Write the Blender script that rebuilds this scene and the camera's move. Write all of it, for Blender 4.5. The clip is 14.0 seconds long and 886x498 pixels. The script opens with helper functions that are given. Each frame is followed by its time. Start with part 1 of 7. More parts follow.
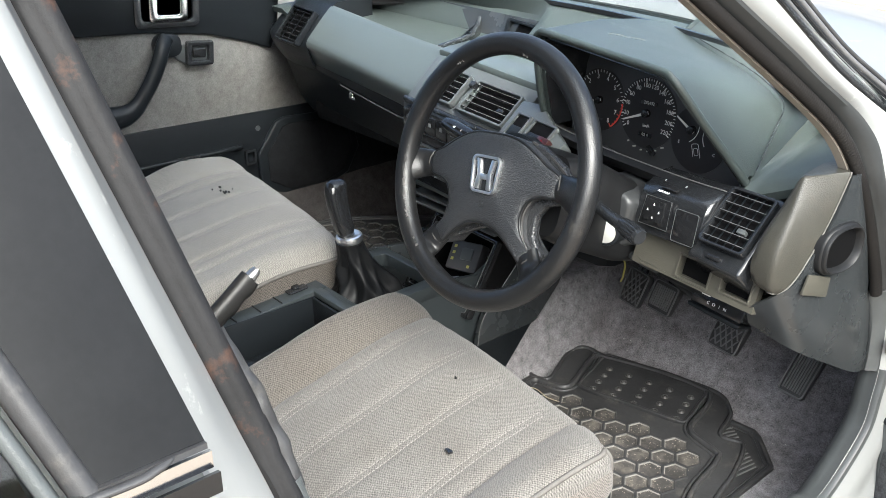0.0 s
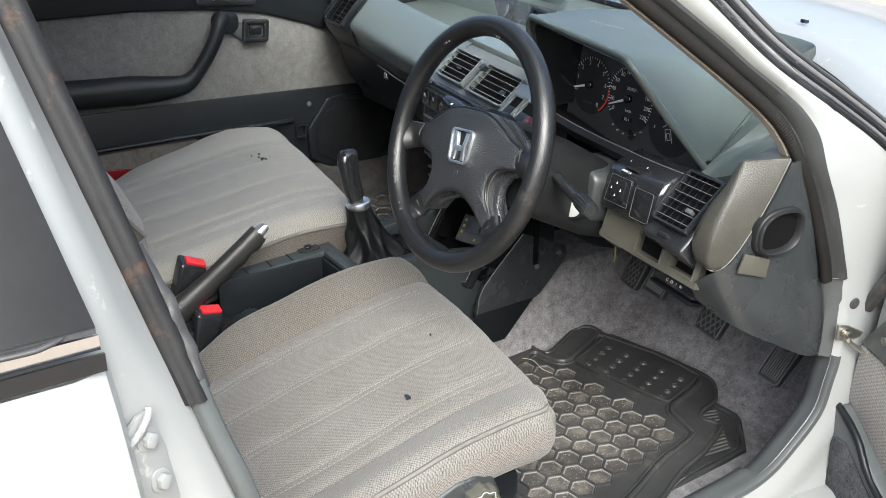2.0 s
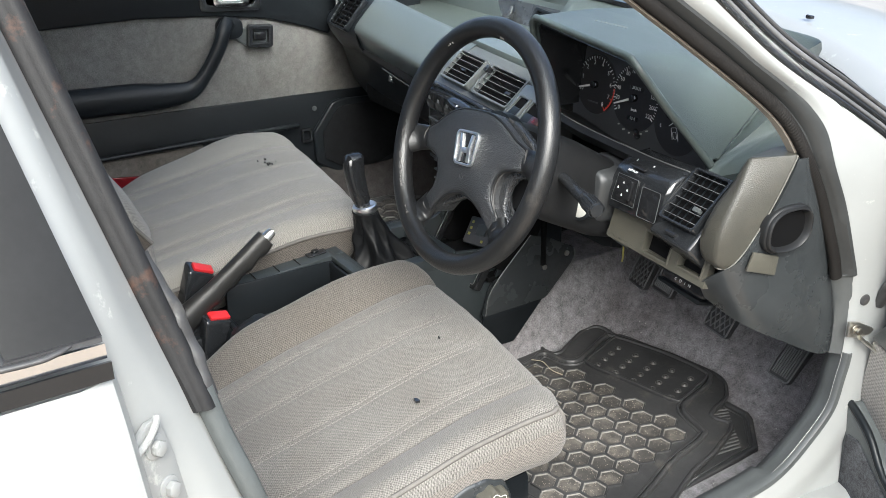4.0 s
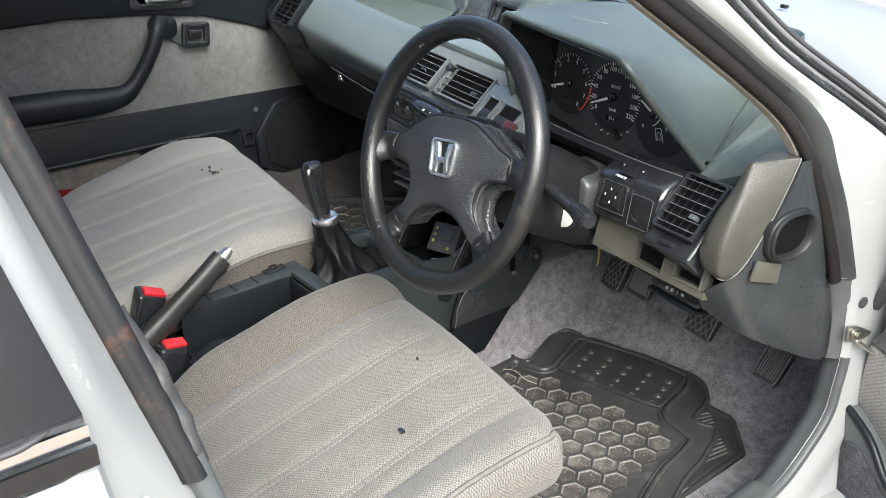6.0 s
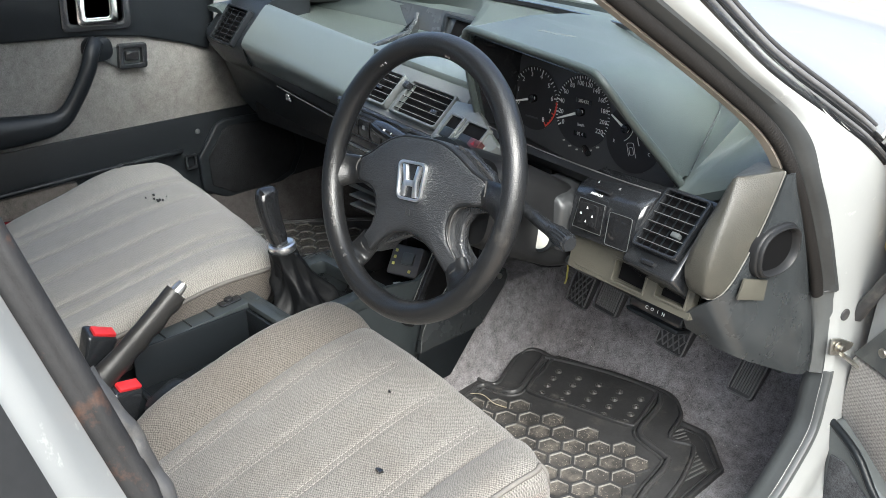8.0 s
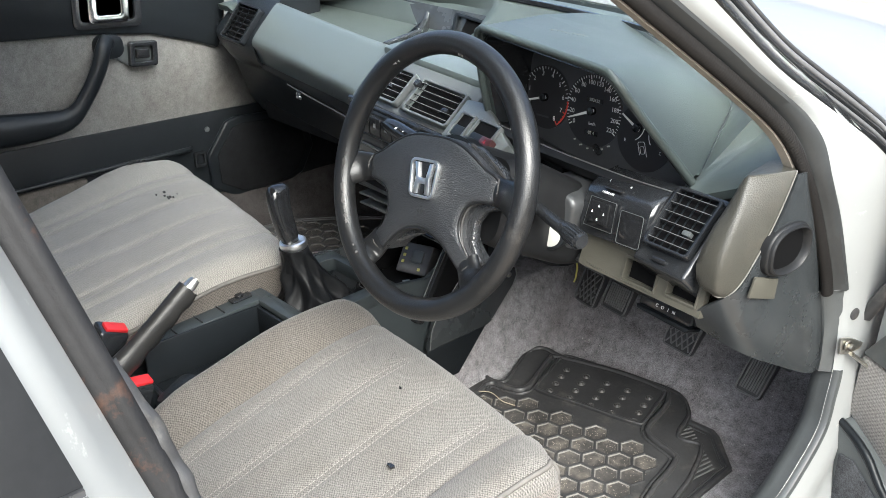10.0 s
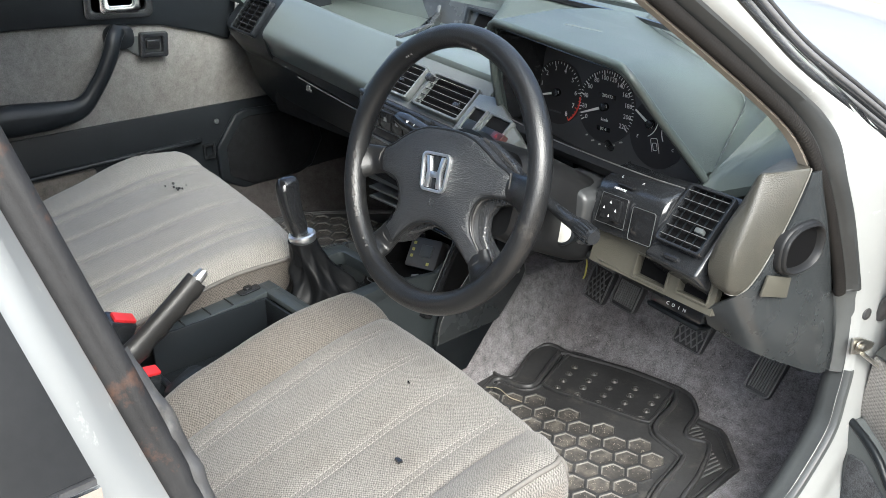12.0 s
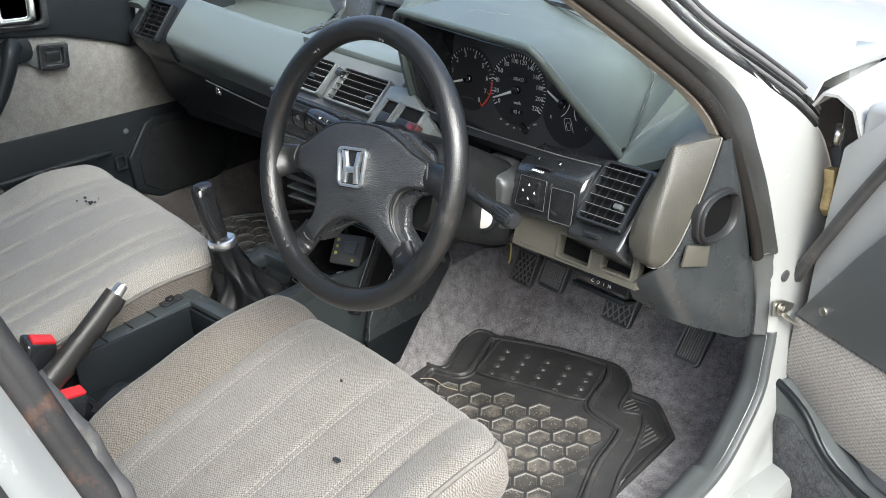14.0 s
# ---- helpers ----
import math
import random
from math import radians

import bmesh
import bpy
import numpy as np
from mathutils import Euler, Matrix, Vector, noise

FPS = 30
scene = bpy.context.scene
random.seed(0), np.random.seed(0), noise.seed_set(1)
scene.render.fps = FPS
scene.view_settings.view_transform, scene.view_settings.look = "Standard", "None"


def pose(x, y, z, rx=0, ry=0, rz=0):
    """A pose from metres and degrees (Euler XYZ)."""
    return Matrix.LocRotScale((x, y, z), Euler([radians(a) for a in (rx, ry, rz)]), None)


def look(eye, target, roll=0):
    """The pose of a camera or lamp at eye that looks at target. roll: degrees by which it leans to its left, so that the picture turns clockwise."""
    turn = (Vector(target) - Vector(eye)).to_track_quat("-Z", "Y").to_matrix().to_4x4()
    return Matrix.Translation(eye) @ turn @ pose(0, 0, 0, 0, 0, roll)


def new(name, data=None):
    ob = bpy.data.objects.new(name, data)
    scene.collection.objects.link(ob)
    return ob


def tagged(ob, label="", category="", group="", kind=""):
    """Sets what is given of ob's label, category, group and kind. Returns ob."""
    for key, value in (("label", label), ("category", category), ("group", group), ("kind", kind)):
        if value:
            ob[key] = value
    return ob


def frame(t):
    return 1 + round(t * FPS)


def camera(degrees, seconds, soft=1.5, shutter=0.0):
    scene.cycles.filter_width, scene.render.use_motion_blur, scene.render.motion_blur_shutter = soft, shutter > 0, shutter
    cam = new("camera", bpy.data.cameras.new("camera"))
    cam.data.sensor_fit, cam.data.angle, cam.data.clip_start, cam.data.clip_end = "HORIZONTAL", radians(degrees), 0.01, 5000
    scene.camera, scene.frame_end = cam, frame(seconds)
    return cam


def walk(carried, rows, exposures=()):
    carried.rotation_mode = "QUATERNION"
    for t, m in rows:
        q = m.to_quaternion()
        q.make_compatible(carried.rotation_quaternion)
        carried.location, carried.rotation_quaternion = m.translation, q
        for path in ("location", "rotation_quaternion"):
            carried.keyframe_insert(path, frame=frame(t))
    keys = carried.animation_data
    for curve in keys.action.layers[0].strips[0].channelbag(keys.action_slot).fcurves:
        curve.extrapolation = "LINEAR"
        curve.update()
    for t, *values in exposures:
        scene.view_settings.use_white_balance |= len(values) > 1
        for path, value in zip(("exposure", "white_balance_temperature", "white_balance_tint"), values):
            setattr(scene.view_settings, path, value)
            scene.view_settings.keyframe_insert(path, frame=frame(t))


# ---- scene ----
cam = camera(47.3, 14.0, soft=0.8)
# seconds, eye in the car's axes (x to its right, y ahead, z up), turn in degrees
ROWS = [
    (0.0, 1.3059, -0.8518, 1.2556, 66.31, 0.93, 50.83),
    (0.5, 1.3577, -0.8096, 1.2625, 66.06, 0.11, 51.91),
    (1.0, 1.427, -0.7816, 1.2647, 65.91, -0.17, 53.9),
    (1.5, 1.4901, -0.7608, 1.2596, 65.99, -0.08, 56.15),
    (2.0, 1.5231, -0.7622, 1.256, 66.24, 0.17, 58.29),
    (2.5, 1.5172, -0.7567, 1.2539, 66.44, 0.35, 59.53),
    (3.0, 1.5253, -0.7486, 1.2596, 66.58, 0.55, 59.82),
    (3.5, 1.5236, -0.7544, 1.2545, 66.54, 0.86, 59.29),
    (6.0, 1.3872, -0.7644, 1.2606, 65.26, 1.41, 53.43),
    (6.5, 1.3015, -0.7841, 1.2604, 65.5, 1.3, 51.86),
    (7.0, 1.2913, -0.7673, 1.2616, 65.64, 1.32, 50.36),
    (7.5, 1.2975, -0.7654, 1.2591, 65.74, 1.52, 49.42),
    (8.0, 1.3029, -0.7636, 1.2564, 65.68, 1.79, 49.06),
    (10.5, 1.3, -0.7797, 1.2556, 65.72, 1.45, 49.47),
    (11.0, 1.2977, -0.7774, 1.2528, 65.64, 1.13, 49.55),
    (11.5, 1.2985, -0.781, 1.2536, 65.58, 0.97, 49.75),
    (12.0, 1.2937, -0.781, 1.2512, 65.53, 1.02, 49.89),
    (12.5, 1.2906, -0.7744, 1.2465, 65.54, 1.2, 49.84),
    (13.0, 1.2916, -0.7799, 1.2463, 65.59, 1.57, 49.7),
    (13.5, 1.2938, -0.7757, 1.2509, 65.56, 2.29, 48.41),
    (14.0, 1.293, -0.7715, 1.2477, 64.87, 3.26, 44.37),
]
walk(cam, [(t, pose(*p)) for t, *p in ROWS], [(0.0, 0.72, 5650, 1.0), (2.0, 0.54, 5650, 1.0), (3.5, 0.54, 5650, 1.0), (6.0, 0.70, 5650, 1.0), (14.0, 0.80, 5650, 1.0)])

# ---- world and sun: a bright overcast day ----
world = bpy.data.worlds.new("sky")
scene.world = world
world.use_nodes = True
wt = world.node_tree
sky = wt.nodes.new("ShaderNodeTexSky")
sky.sky_type, sky.sun_disc = "NISHITA", False
sky.sun_elevation, sky.sun_rotation = radians(42), radians(112)
sky.air_density, sky.dust_density, sky.ozone_density = 0.6, 9.0, 0.4
wt.links.new(sky.outputs[0], wt.nodes["Background"].inputs[0])
wt.nodes["Background"].inputs[1].default_value = 0.36
sun_data = bpy.data.lights.new("sun", "SUN")
sun_data.energy, sun_data.angle, sun_data.color = 0.5, radians(40), (1.0, 0.985, 0.965)
sun = new("sun", sun_data)
sun.matrix_world = look((5.2, -2.1, 5.0), (0, 0, 0))

# ---- materials ----
MATS = {}


def nodes_of(name):
    m = bpy.data.materials.new(name)
    m.use_nodes = True
    nt = m.node_tree
    return m, nt, nt.nodes["Principled BSDF"]


def tex(nt, kind, scale, detail=4.0, rough=0.6, coord=None):
    n = nt.nodes.new(kind)
    n.inputs["Scale"].default_value = scale
    if kind == "ShaderNodeTexNoise":
        n.inputs["Detail"].default_value, n.inputs["Roughness"].default_value = detail, rough
    nt.links.new(coord or where(nt), n.inputs["Vector"])
    return n


def where(nt):
    for n in nt.nodes:
        if n.bl_idname == "ShaderNodeTexCoord":
            return n.outputs["Object"]
    return nt.nodes.new("ShaderNodeTexCoord").outputs["Object"]


def ramp(nt, src, a, b, lo=(0, 0, 0), hi=(1, 1, 1)):
    r = nt.nodes.new("ShaderNodeValToRGB")
    r.color_ramp.elements[0].position, r.color_ramp.elements[1].position = a, b
    r.color_ramp.elements[0].color, r.color_ramp.elements[1].color = (*lo, 1), (*hi, 1)
    nt.links.new(src, r.inputs[0])
    return r.outputs[0]


def mixc(nt, fac, a, b, mode="MIX"):
    m = nt.nodes.new("ShaderNodeMix")
    m.data_type, m.blend_type = "RGBA", mode
    for sock, v in ((m.inputs[0], fac), (m.inputs[6], a), (m.inputs[7], b)):
        if isinstance(v, (int, float)):
            sock.default_value = v
        elif isinstance(v, tuple):
            sock.default_value = (*v, 1)
        else:
            nt.links.new(v, sock)
    return m.outputs[2]


def math2(nt, op, a, b=0.0):
    m = nt.nodes.new("ShaderNodeMath")
    m.operation = op
    for sock, v in ((m.inputs[0], a), (m.inputs[1], b)):
        if isinstance(v, (int, float)):
            sock.default_value = v
        else:
            nt.links.new(v, sock)
    return m.outputs[0]


def bump(nt, bsdf, height, strength, dist=0.001):
    b = nt.nodes.new("ShaderNodeBump")
    b.inputs["Strength"].default_value, b.inputs["Distance"].default_value = strength, dist
    nt.links.new(height, b.inputs["Height"])
    nt.links.new(b.outputs[0], bsdf.inputs["Normal"])
    return b


def surface(name, color, rough, metal=0.0, vary=0.25, grain=0.0, grain_scale=900, dirt=None, dirt_amount=0.0, coat=0.0, spec=0.5, cells=False, depth=0.0006, uneven=0.14):
    """A painted, moulded or metal surface: colour with two scales of variation, uneven gloss and fine grain."""
    m, nt, p = nodes_of(name)
    big, small = tex(nt, "ShaderNodeTexNoise", 9, 5), tex(nt, "ShaderNodeTexNoise", 120, 3)
    lo = tuple(c * (1 - vary) for c in color)
    hi = tuple(min(1, c * (1 + vary)) for c in color)
    col = ramp(nt, big.outputs[0], 0.3, 0.7, lo, hi)
    col = mixc(nt, 0.25, col, ramp(nt, small.outputs[0], 0.35, 0.65, lo, hi))
    if dirt:
        spots = tex(nt, "ShaderNodeTexNoise", 26, 8, 0.7)
        col = mixc(nt, ramp(nt, spots.outputs[0], 0.62 - dirt_amount * 0.3, 0.78), col, dirt)
    nt.links.new(col, p.inputs["Base Color"])
    r = math2(nt, "MULTIPLY_ADD", big.outputs[0], uneven)
    r.node.inputs[2].default_value = rough - uneven / 2
    nt.links.new(r, p.inputs["Roughness"])
    p.inputs["Metallic"].default_value, p.inputs["Coat Weight"].default_value = metal, coat
    p.inputs["Specular IOR Level"].default_value = spec
    if grain:
        g = tex(nt, "ShaderNodeTexVoronoi" if cells else "ShaderNodeTexNoise", grain_scale)
        bump(nt, p, g.outputs[0], grain, depth)
    MATS[name] = m
    return m


def weave(name, light, dark, pitch, stain, flat=True):
    """Basket-woven cloth: threads over and under at the given pitch, slubs, faded patches and a few stains."""
    m, nt, p = nodes_of(name)
    sep = nt.nodes.new("ShaderNodeSeparateXYZ")
    nt.links.new(where(nt), sep.inputs[0])
    if flat:
        pair = (sep.outputs[0], sep.outputs[1])
    else:
        pair = (math2(nt, "ADD", sep.outputs[0], math2(nt, "MULTIPLY", sep.outputs[1], 0.8)), sep.outputs[2])
    wob = tex(nt, "ShaderNodeTexNoise", 60, 3)
    waves = []
    for k in (0, 1):
        ph = math2(nt, "ADD", math2(nt, "MULTIPLY", pair[k], math.pi / pitch), math2(nt, "MULTIPLY", wob.outputs[0], 8.0))
        waves.append(math2(nt, "SINE", ph))
    both = math2(nt, "MULTIPLY", waves[0], waves[1])
    fine = tex(nt, "ShaderNodeTexNoise", 520, 3, 0.7)
    v = math2(nt, "ADD", math2(nt, "MULTIPLY", both, 0.15), math2(nt, "MULTIPLY", fine.outputs[0], 0.86))
    col = ramp(nt, v, 0.20, 0.64, dark, light)
    patches = tex(nt, "ShaderNodeTexNoise", 7, 6, 0.65)
    col = mixc(nt, ramp(nt, patches.outputs[0], 0.35, 0.75, (0, 0, 0), (0.7, 0.7, 0.7)), col, stain, "MULTIPLY")
    spots = tex(nt, "ShaderNodeTexNoise", 30, 6, 0.7)
    col = mixc(nt, ramp(nt, spots.outputs[0], 0.62, 0.8, (0, 0, 0), (0.5, 0.5, 0.5)), col, tuple(c * 0.7 for c in stain), "MULTIPLY")
    nt.links.new(col, p.inputs["Base Color"])
    p.inputs["Roughness"].default_value = 0.95
    p.inputs["Specular IOR Level"].default_value = 0.2
    p.inputs["Sheen Weight"].default_value = 0.15
    bump(nt, p, v, 0.6, 0.0010)
    MATS[name] = m
    return m


def pile(name, color, dirt, lo=0.3, hi=1.75):
    """Short cut-pile carpet or felt with worn, dusty patches."""
    m, nt, p = nodes_of(name)
    tuft = tex(nt, "ShaderNodeTexNoise", 420, 4, 0.75)
    mid = tex(nt, "ShaderNodeTexNoise", 60, 5, 0.7)
    big = tex(nt, "ShaderNodeTexNoise", 8, 6, 0.65)
    v = math2(nt, "ADD", math2(nt, "MULTIPLY", tuft.outputs[0], 0.6), math2(nt, "MULTIPLY", mid.outputs[0], 0.4))
    col = ramp(nt, v, 0.34, 0.66, tuple(c * lo for c in color), tuple(min(1, c * hi) for c in color))
    col = mixc(nt, ramp(nt, big.outputs[0], 0.4, 0.72), col, dirt, "MULTIPLY")
    nt.links.new(col, p.inputs["Base Color"])
    p.inputs["Roughness"].default_value = 1.0
    p.inputs["Specular IOR Level"].default_value = 0.1
    bump(nt, p, v, 0.9, 0.002)
    MATS[name] = m
    return m


def glassy(name, tint, rough=0.0):
    m, nt, p = nodes_of(name)
    p.inputs["Base Color"].default_value = (*tint, 1)
    p.inputs["Transmission Weight"].default_value = 1.0
    p.inputs["Roughness"].default_value = rough
    p.inputs["IOR"].default_value = 1.02
    p.inputs["Coat Weight"].default_value = 0.7
    MATS[name] = m
    return m


DASH = surface("dash_plastic", (0.0732, 0.0866, 0.0830), 0.30, spec=1.0, vary=0.05, uneven=0.10, grain=0.10, grain_scale=1500)
DASHTOP = surface("dash_pad_vinyl", (0.0503, 0.0616, 0.0581), 0.40, vary=0.12, uneven=0.12, grain=0.35, grain_scale=700, cells=True, depth=0.0006)
# the pad's vinyl toned darker, the hood's shading put into its colour
HOODSKIN = surface("shaded_hood_vinyl", (0.0403, 0.0498, 0.0476), 0.38, vary=0.14, uneven=0.12, grain=0.35, grain_scale=700, cells=True, depth=0.0006)
DARK = surface("dark_interior_plastic", (0.0088, 0.0106, 0.0124), 0.36, vary=0.15, uneven=0.08, spec=0.28, grain=0.2, grain_scale=800, cells=True)
GREY = surface("grey_trim_plastic", (0.0737, 0.0805, 0.0813), 0.34, vary=0.12, grain=0.2, grain_scale=800, cells=True)
SILLC = surface("sill_trim_plastic", (0.0624, 0.0672, 0.0684), 0.4, vary=0.12, uneven=0.05, grain=0.2, grain_scale=800, cells=True)
OLIVE = surface("taupe_trim_plastic", (0.0653, 0.0630, 0.0513), 0.36, vary=0.14, grain=0.3, grain_scale=600, dirt=(0.06, 0.055, 0.045), dirt_amount=0.25, cells=True)
BLACK = surface("black_plastic", (0.0150, 0.0162, 0.0180), 0.19, spec=0.75, vary=0.2, uneven=0.08, grain=0.08, grain_scale=900)
CAPSKIN = surface("grained_taupe_vinyl", (0.0414, 0.0403, 0.0333), 0.40, vary=0.16, grain=0.5, grain_scale=620, dirt=(0.055, 0.05, 0.04), dirt_amount=0.25, cells=True, depth=0.0006)
PALELINE = surface("pale_line", (0.1330, 0.1295, 0.1155), 0.5, vary=0.3)
# near-black that puts the shade inside openings into the colour
VOID = surface("hollow_shade_black", (0.003, 0.003, 0.0033), 0.8, vary=0.2, spec=0.1)
COVER = surface("dark_cover_plastic", (0.0270, 0.0300, 0.0318), 0.27, vary=0.2, uneven=0.10, spec=0.6, grain=0.12, grain_scale=900, cells=True)
CONSOLE = surface("blue_grey_console_plastic", (0.0312, 0.0367, 0.0390), 0.36, vary=0.15, uneven=0.10, spec=0.5, grain=0.15, grain_scale=900, cells=True)
SLAT = surface("slat_plastic", (0.014, 0.0148, 0.0155), 0.22, vary=0.1)
GLOSS = surface("gloss_black_plastic", (0.012, 0.0125, 0.0135), 0.13, vary=0.15)
LEATHER = surface("black_leather", (0.0288, 0.0302, 0.0324), 0.27, vary=0.15, uneven=0.06, spec=0.9, grain=0.55, grain_scale=420, depth=0.0014, cells=True)
RIMLEATHER = surface("smooth_black_leather", (0.0089, 0.0093, 0.0098), 0.34, vary=0.25, uneven=0.05, spec=0.6, grain=0.30, grain_scale=520, dirt=(0.045, 0.042, 0.038), dirt_amount=0.10, cells=True, depth=0.0008)
# pale grey for the painted slat highlights and the button marks
SLATEDGE = surface("glint_and_mark_grey", (0.1200, 0.1248, 0.1272), 0.25, vary=0.3)


def creased(name, color, rough):
    """Moulded leather grain: wavy creases that run along one way, with fine pores between them."""
    m, nt, p = nodes_of(name)
    mp = nt.nodes.new("ShaderNodeMapping")
    mp.inputs["Scale"].default_value = (0.30, 1.0, 1.0)
    nt.links.new(where(nt), mp.inputs["Vector"])
    n1 = tex(nt, "ShaderNodeTexNoise", 430, 3, 0.5, mp.outputs[0])
    n2 = tex(nt, "ShaderNodeTexNoise", 9, 4)
    nt.links.new(ramp(nt, n2.outputs[0], 0.3, 0.7, tuple(c * 0.85 for c in color), tuple(c * 1.2 for c in color)), p.inputs["Base Color"])
    p.inputs["Roughness"].default_value, p.inputs["Specular IOR Level"].default_value = rough, 0.8
    ridge = math2(nt, "ABSOLUTE", math2(nt, "SUBTRACT", n1.outputs[0], 0.5))
    bump(nt, p, ramp(nt, ridge, 0.0, 0.09), 0.8, 0.0006)
    MATS[name] = m
    return m


HUBSKIN = creased("creased_hub_leather", (0.025, 0.0268, 0.0296), 0.33)
GAITER = surface("soft_black_leather", (0.0065, 0.007, 0.0078), 0.46, vary=0.2, spec=0.2, grain=0.15, grain_scale=500, cells=True)
SCUFF = surface("bare_scuffed_leather", (0.085, 0.082, 0.079), 0.5, vary=0.6, grain=0.8, grain_scale=250)
COLUMNSKIN = surface("satin_column_plastic", (0.0367, 0.0386, 0.0404), 0.36, vary=0.15, spec=0.55, grain=0.15, grain_scale=900, cells=True)
DARKRING = surface("dull_black_ring", (0.0110, 0.0114, 0.0120), 0.45, vary=0.2, spec=0.3)
YELLOWDRY = surface("dry_straw", (0.30, 0.27, 0.20), 0.8, vary=0.2)
KNOBS = surface("scuffed_rubber_knobs", (0.058, 0.056, 0.054), 0.45, vary=0.4, grain=0.4, grain_scale=400)
MODULE = surface("module_grey", (0.06, 0.06, 0.062), 0.4, vary=0.1)
WORN = surface("worn_scuffed_leather", (0.045, 0.043, 0.041), 0.6, vary=0.5, grain=0.6, grain_scale=300)
RUBBER = surface("black_rubber", (0.0396, 0.0396, 0.0408), 0.42, spec=0.5, vary=0.35, grain=0.3, grain_scale=500, dirt=(0.10, 0.095, 0.086), dirt_amount=0.22)
DUSTY = surface("dusty_rubber", (0.052, 0.049, 0.046), 0.6, vary=0.5, grain=0.7, grain_scale=350, dirt=(0.19, 0.17, 0.145), dirt_amount=0.42)
SEAL = surface("door_seal_rubber", (0.0078, 0.0069, 0.0063), 0.7, spec=0.25, vary=0.3, grain=0.5, grain_scale=300)
FLANGE = surface("grey_pillar_lip", (0.0310, 0.0329, 0.0335), 0.5, spec=0.4, vary=0.15)
BEIGE = surface("beige_pillar_trim", (0.24, 0.215, 0.18), 0.6, vary=0.15)
MOULD = surface("dulled_grey_moulding", (0.11, 0.11, 0.112), 0.33, vary=0.3)
APPLIQUE = surface("dull_black_film", (0.0114, 0.0118, 0.0125), 0.4, spec=0.2, vary=0.3)
RUSTY = surface("perished_rusty_rubber", (0.0144, 0.0144, 0.0153), 0.6, spec=0.3, vary=0.3, grain=0.8, grain_scale=180, dirt=(0.085, 0.042, 0.025), dirt_amount=0.15)
PAINT = surface("white_car_paint", (0.2679, 0.2755, 0.2717), 0.3, vary=0.02, coat=0.25, dirt=(0.55, 0.55, 0.52), dirt_amount=0.02)
CHROME = surface("chrome", (0.75, 0.76, 0.77), 0.15, metal=1.0, vary=0.08)
BADGE = surface("brushed_badge_metal", (0.86, 0.87, 0.88), 0.34, metal=1.0, vary=0.06)
STEEL = surface("zinc_plated_steel", (0.55, 0.54, 0.5), 0.35, metal=1.0, vary=0.2, dirt=(0.2, 0.16, 0.1), dirt_amount=0.3)
DARKRED = surface("dark_red_lens", (0.14, 0.008, 0.012), 0.15, vary=0.15)
RED = surface("red_plastic", (0.5, 0.02, 0.025), 0.4, vary=0.15)
WHITE = surface("white_marking", (0.72, 0.72, 0.7), 0.6, vary=0.05)
ORANGE = surface("red_marking", (0.6, 0.06, 0.04), 0.6, vary=0.05)
YELLOW = surface("yellow_marking", (0.5, 0.45, 0.12), 0.6, vary=0.1)
GAUGE = surface("gauge_face", (0.0180, 0.0180, 0.0198), 0.5, vary=0.1)
CLUSTER = surface("cluster_plate", (0.0477, 0.0502, 0.0543), 0.45, vary=0.1, grain=0.1)
SEATC = weave("grey_tweed_seat_cloth", (0.238, 0.228, 0.213), (0.052, 0.050, 0.046), 0.0021, (0.74, 0.70, 0.66))
# cleaner tweed, also lightened to offset the passenger side's weaker light
PASSC = weave("brightened_clean_tweed", (0.318, 0.304, 0.280), (0.110, 0.104, 0.096), 0.0017, (0.9, 0.89, 0.87))
THREAD = surface("pale_thread", (0.27, 0.258, 0.24), 0.9, vary=0.15, spec=0.1)
PIPE = surface("cloth_piping", (0.125, 0.118, 0.11), 0.9, vary=0.25, spec=0.15, grain=0.4, grain_scale=700)
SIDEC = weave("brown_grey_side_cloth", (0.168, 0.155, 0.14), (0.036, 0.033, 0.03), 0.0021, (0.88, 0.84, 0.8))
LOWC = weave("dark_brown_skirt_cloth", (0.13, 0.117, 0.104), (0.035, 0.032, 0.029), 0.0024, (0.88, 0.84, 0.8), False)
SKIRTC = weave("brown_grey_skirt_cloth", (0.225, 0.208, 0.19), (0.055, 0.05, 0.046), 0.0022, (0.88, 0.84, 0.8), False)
DOORC = weave("door_tweed_cloth", (0.37, 0.355, 0.335), (0.15, 0.145, 0.135), 0.003, (0.85, 0.8, 0.75), False)
VELOUR = pile("door_velour", (0.166, 0.164, 0.157), (0.85, 0.83, 0.8), 0.65, 1.3)
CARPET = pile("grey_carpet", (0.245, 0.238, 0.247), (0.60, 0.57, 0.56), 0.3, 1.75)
FELT = pile("door_pocket_felt", (0.062, 0.064, 0.068), (0.85, 0.85, 0.85))
GRIMY = pile("grimy_pocket_pile", (0.125, 0.115, 0.104), (0.6, 0.57, 0.54), 0.35, 1.7)
# floor carpet again, darkened to carry the footwell's shade
FOOTFELT = pile("shaded_footwell_carpet", (0.060, 0.056, 0.055), (0.6, 0.57, 0.56), 0.4, 1.6)
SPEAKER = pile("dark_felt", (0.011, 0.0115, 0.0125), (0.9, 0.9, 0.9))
GLASS = glassy("window_glass", (0.93, 0.96, 0.95))
TINTED = glassy("tinted_glass", (0.3, 0.32, 0.32))
BROWNVINYL = surface("handbrake_vinyl", (0.0185, 0.0182, 0.0178), 0.40, vary=0.2, spec=0.45, grain=0.3, grain_scale=500)
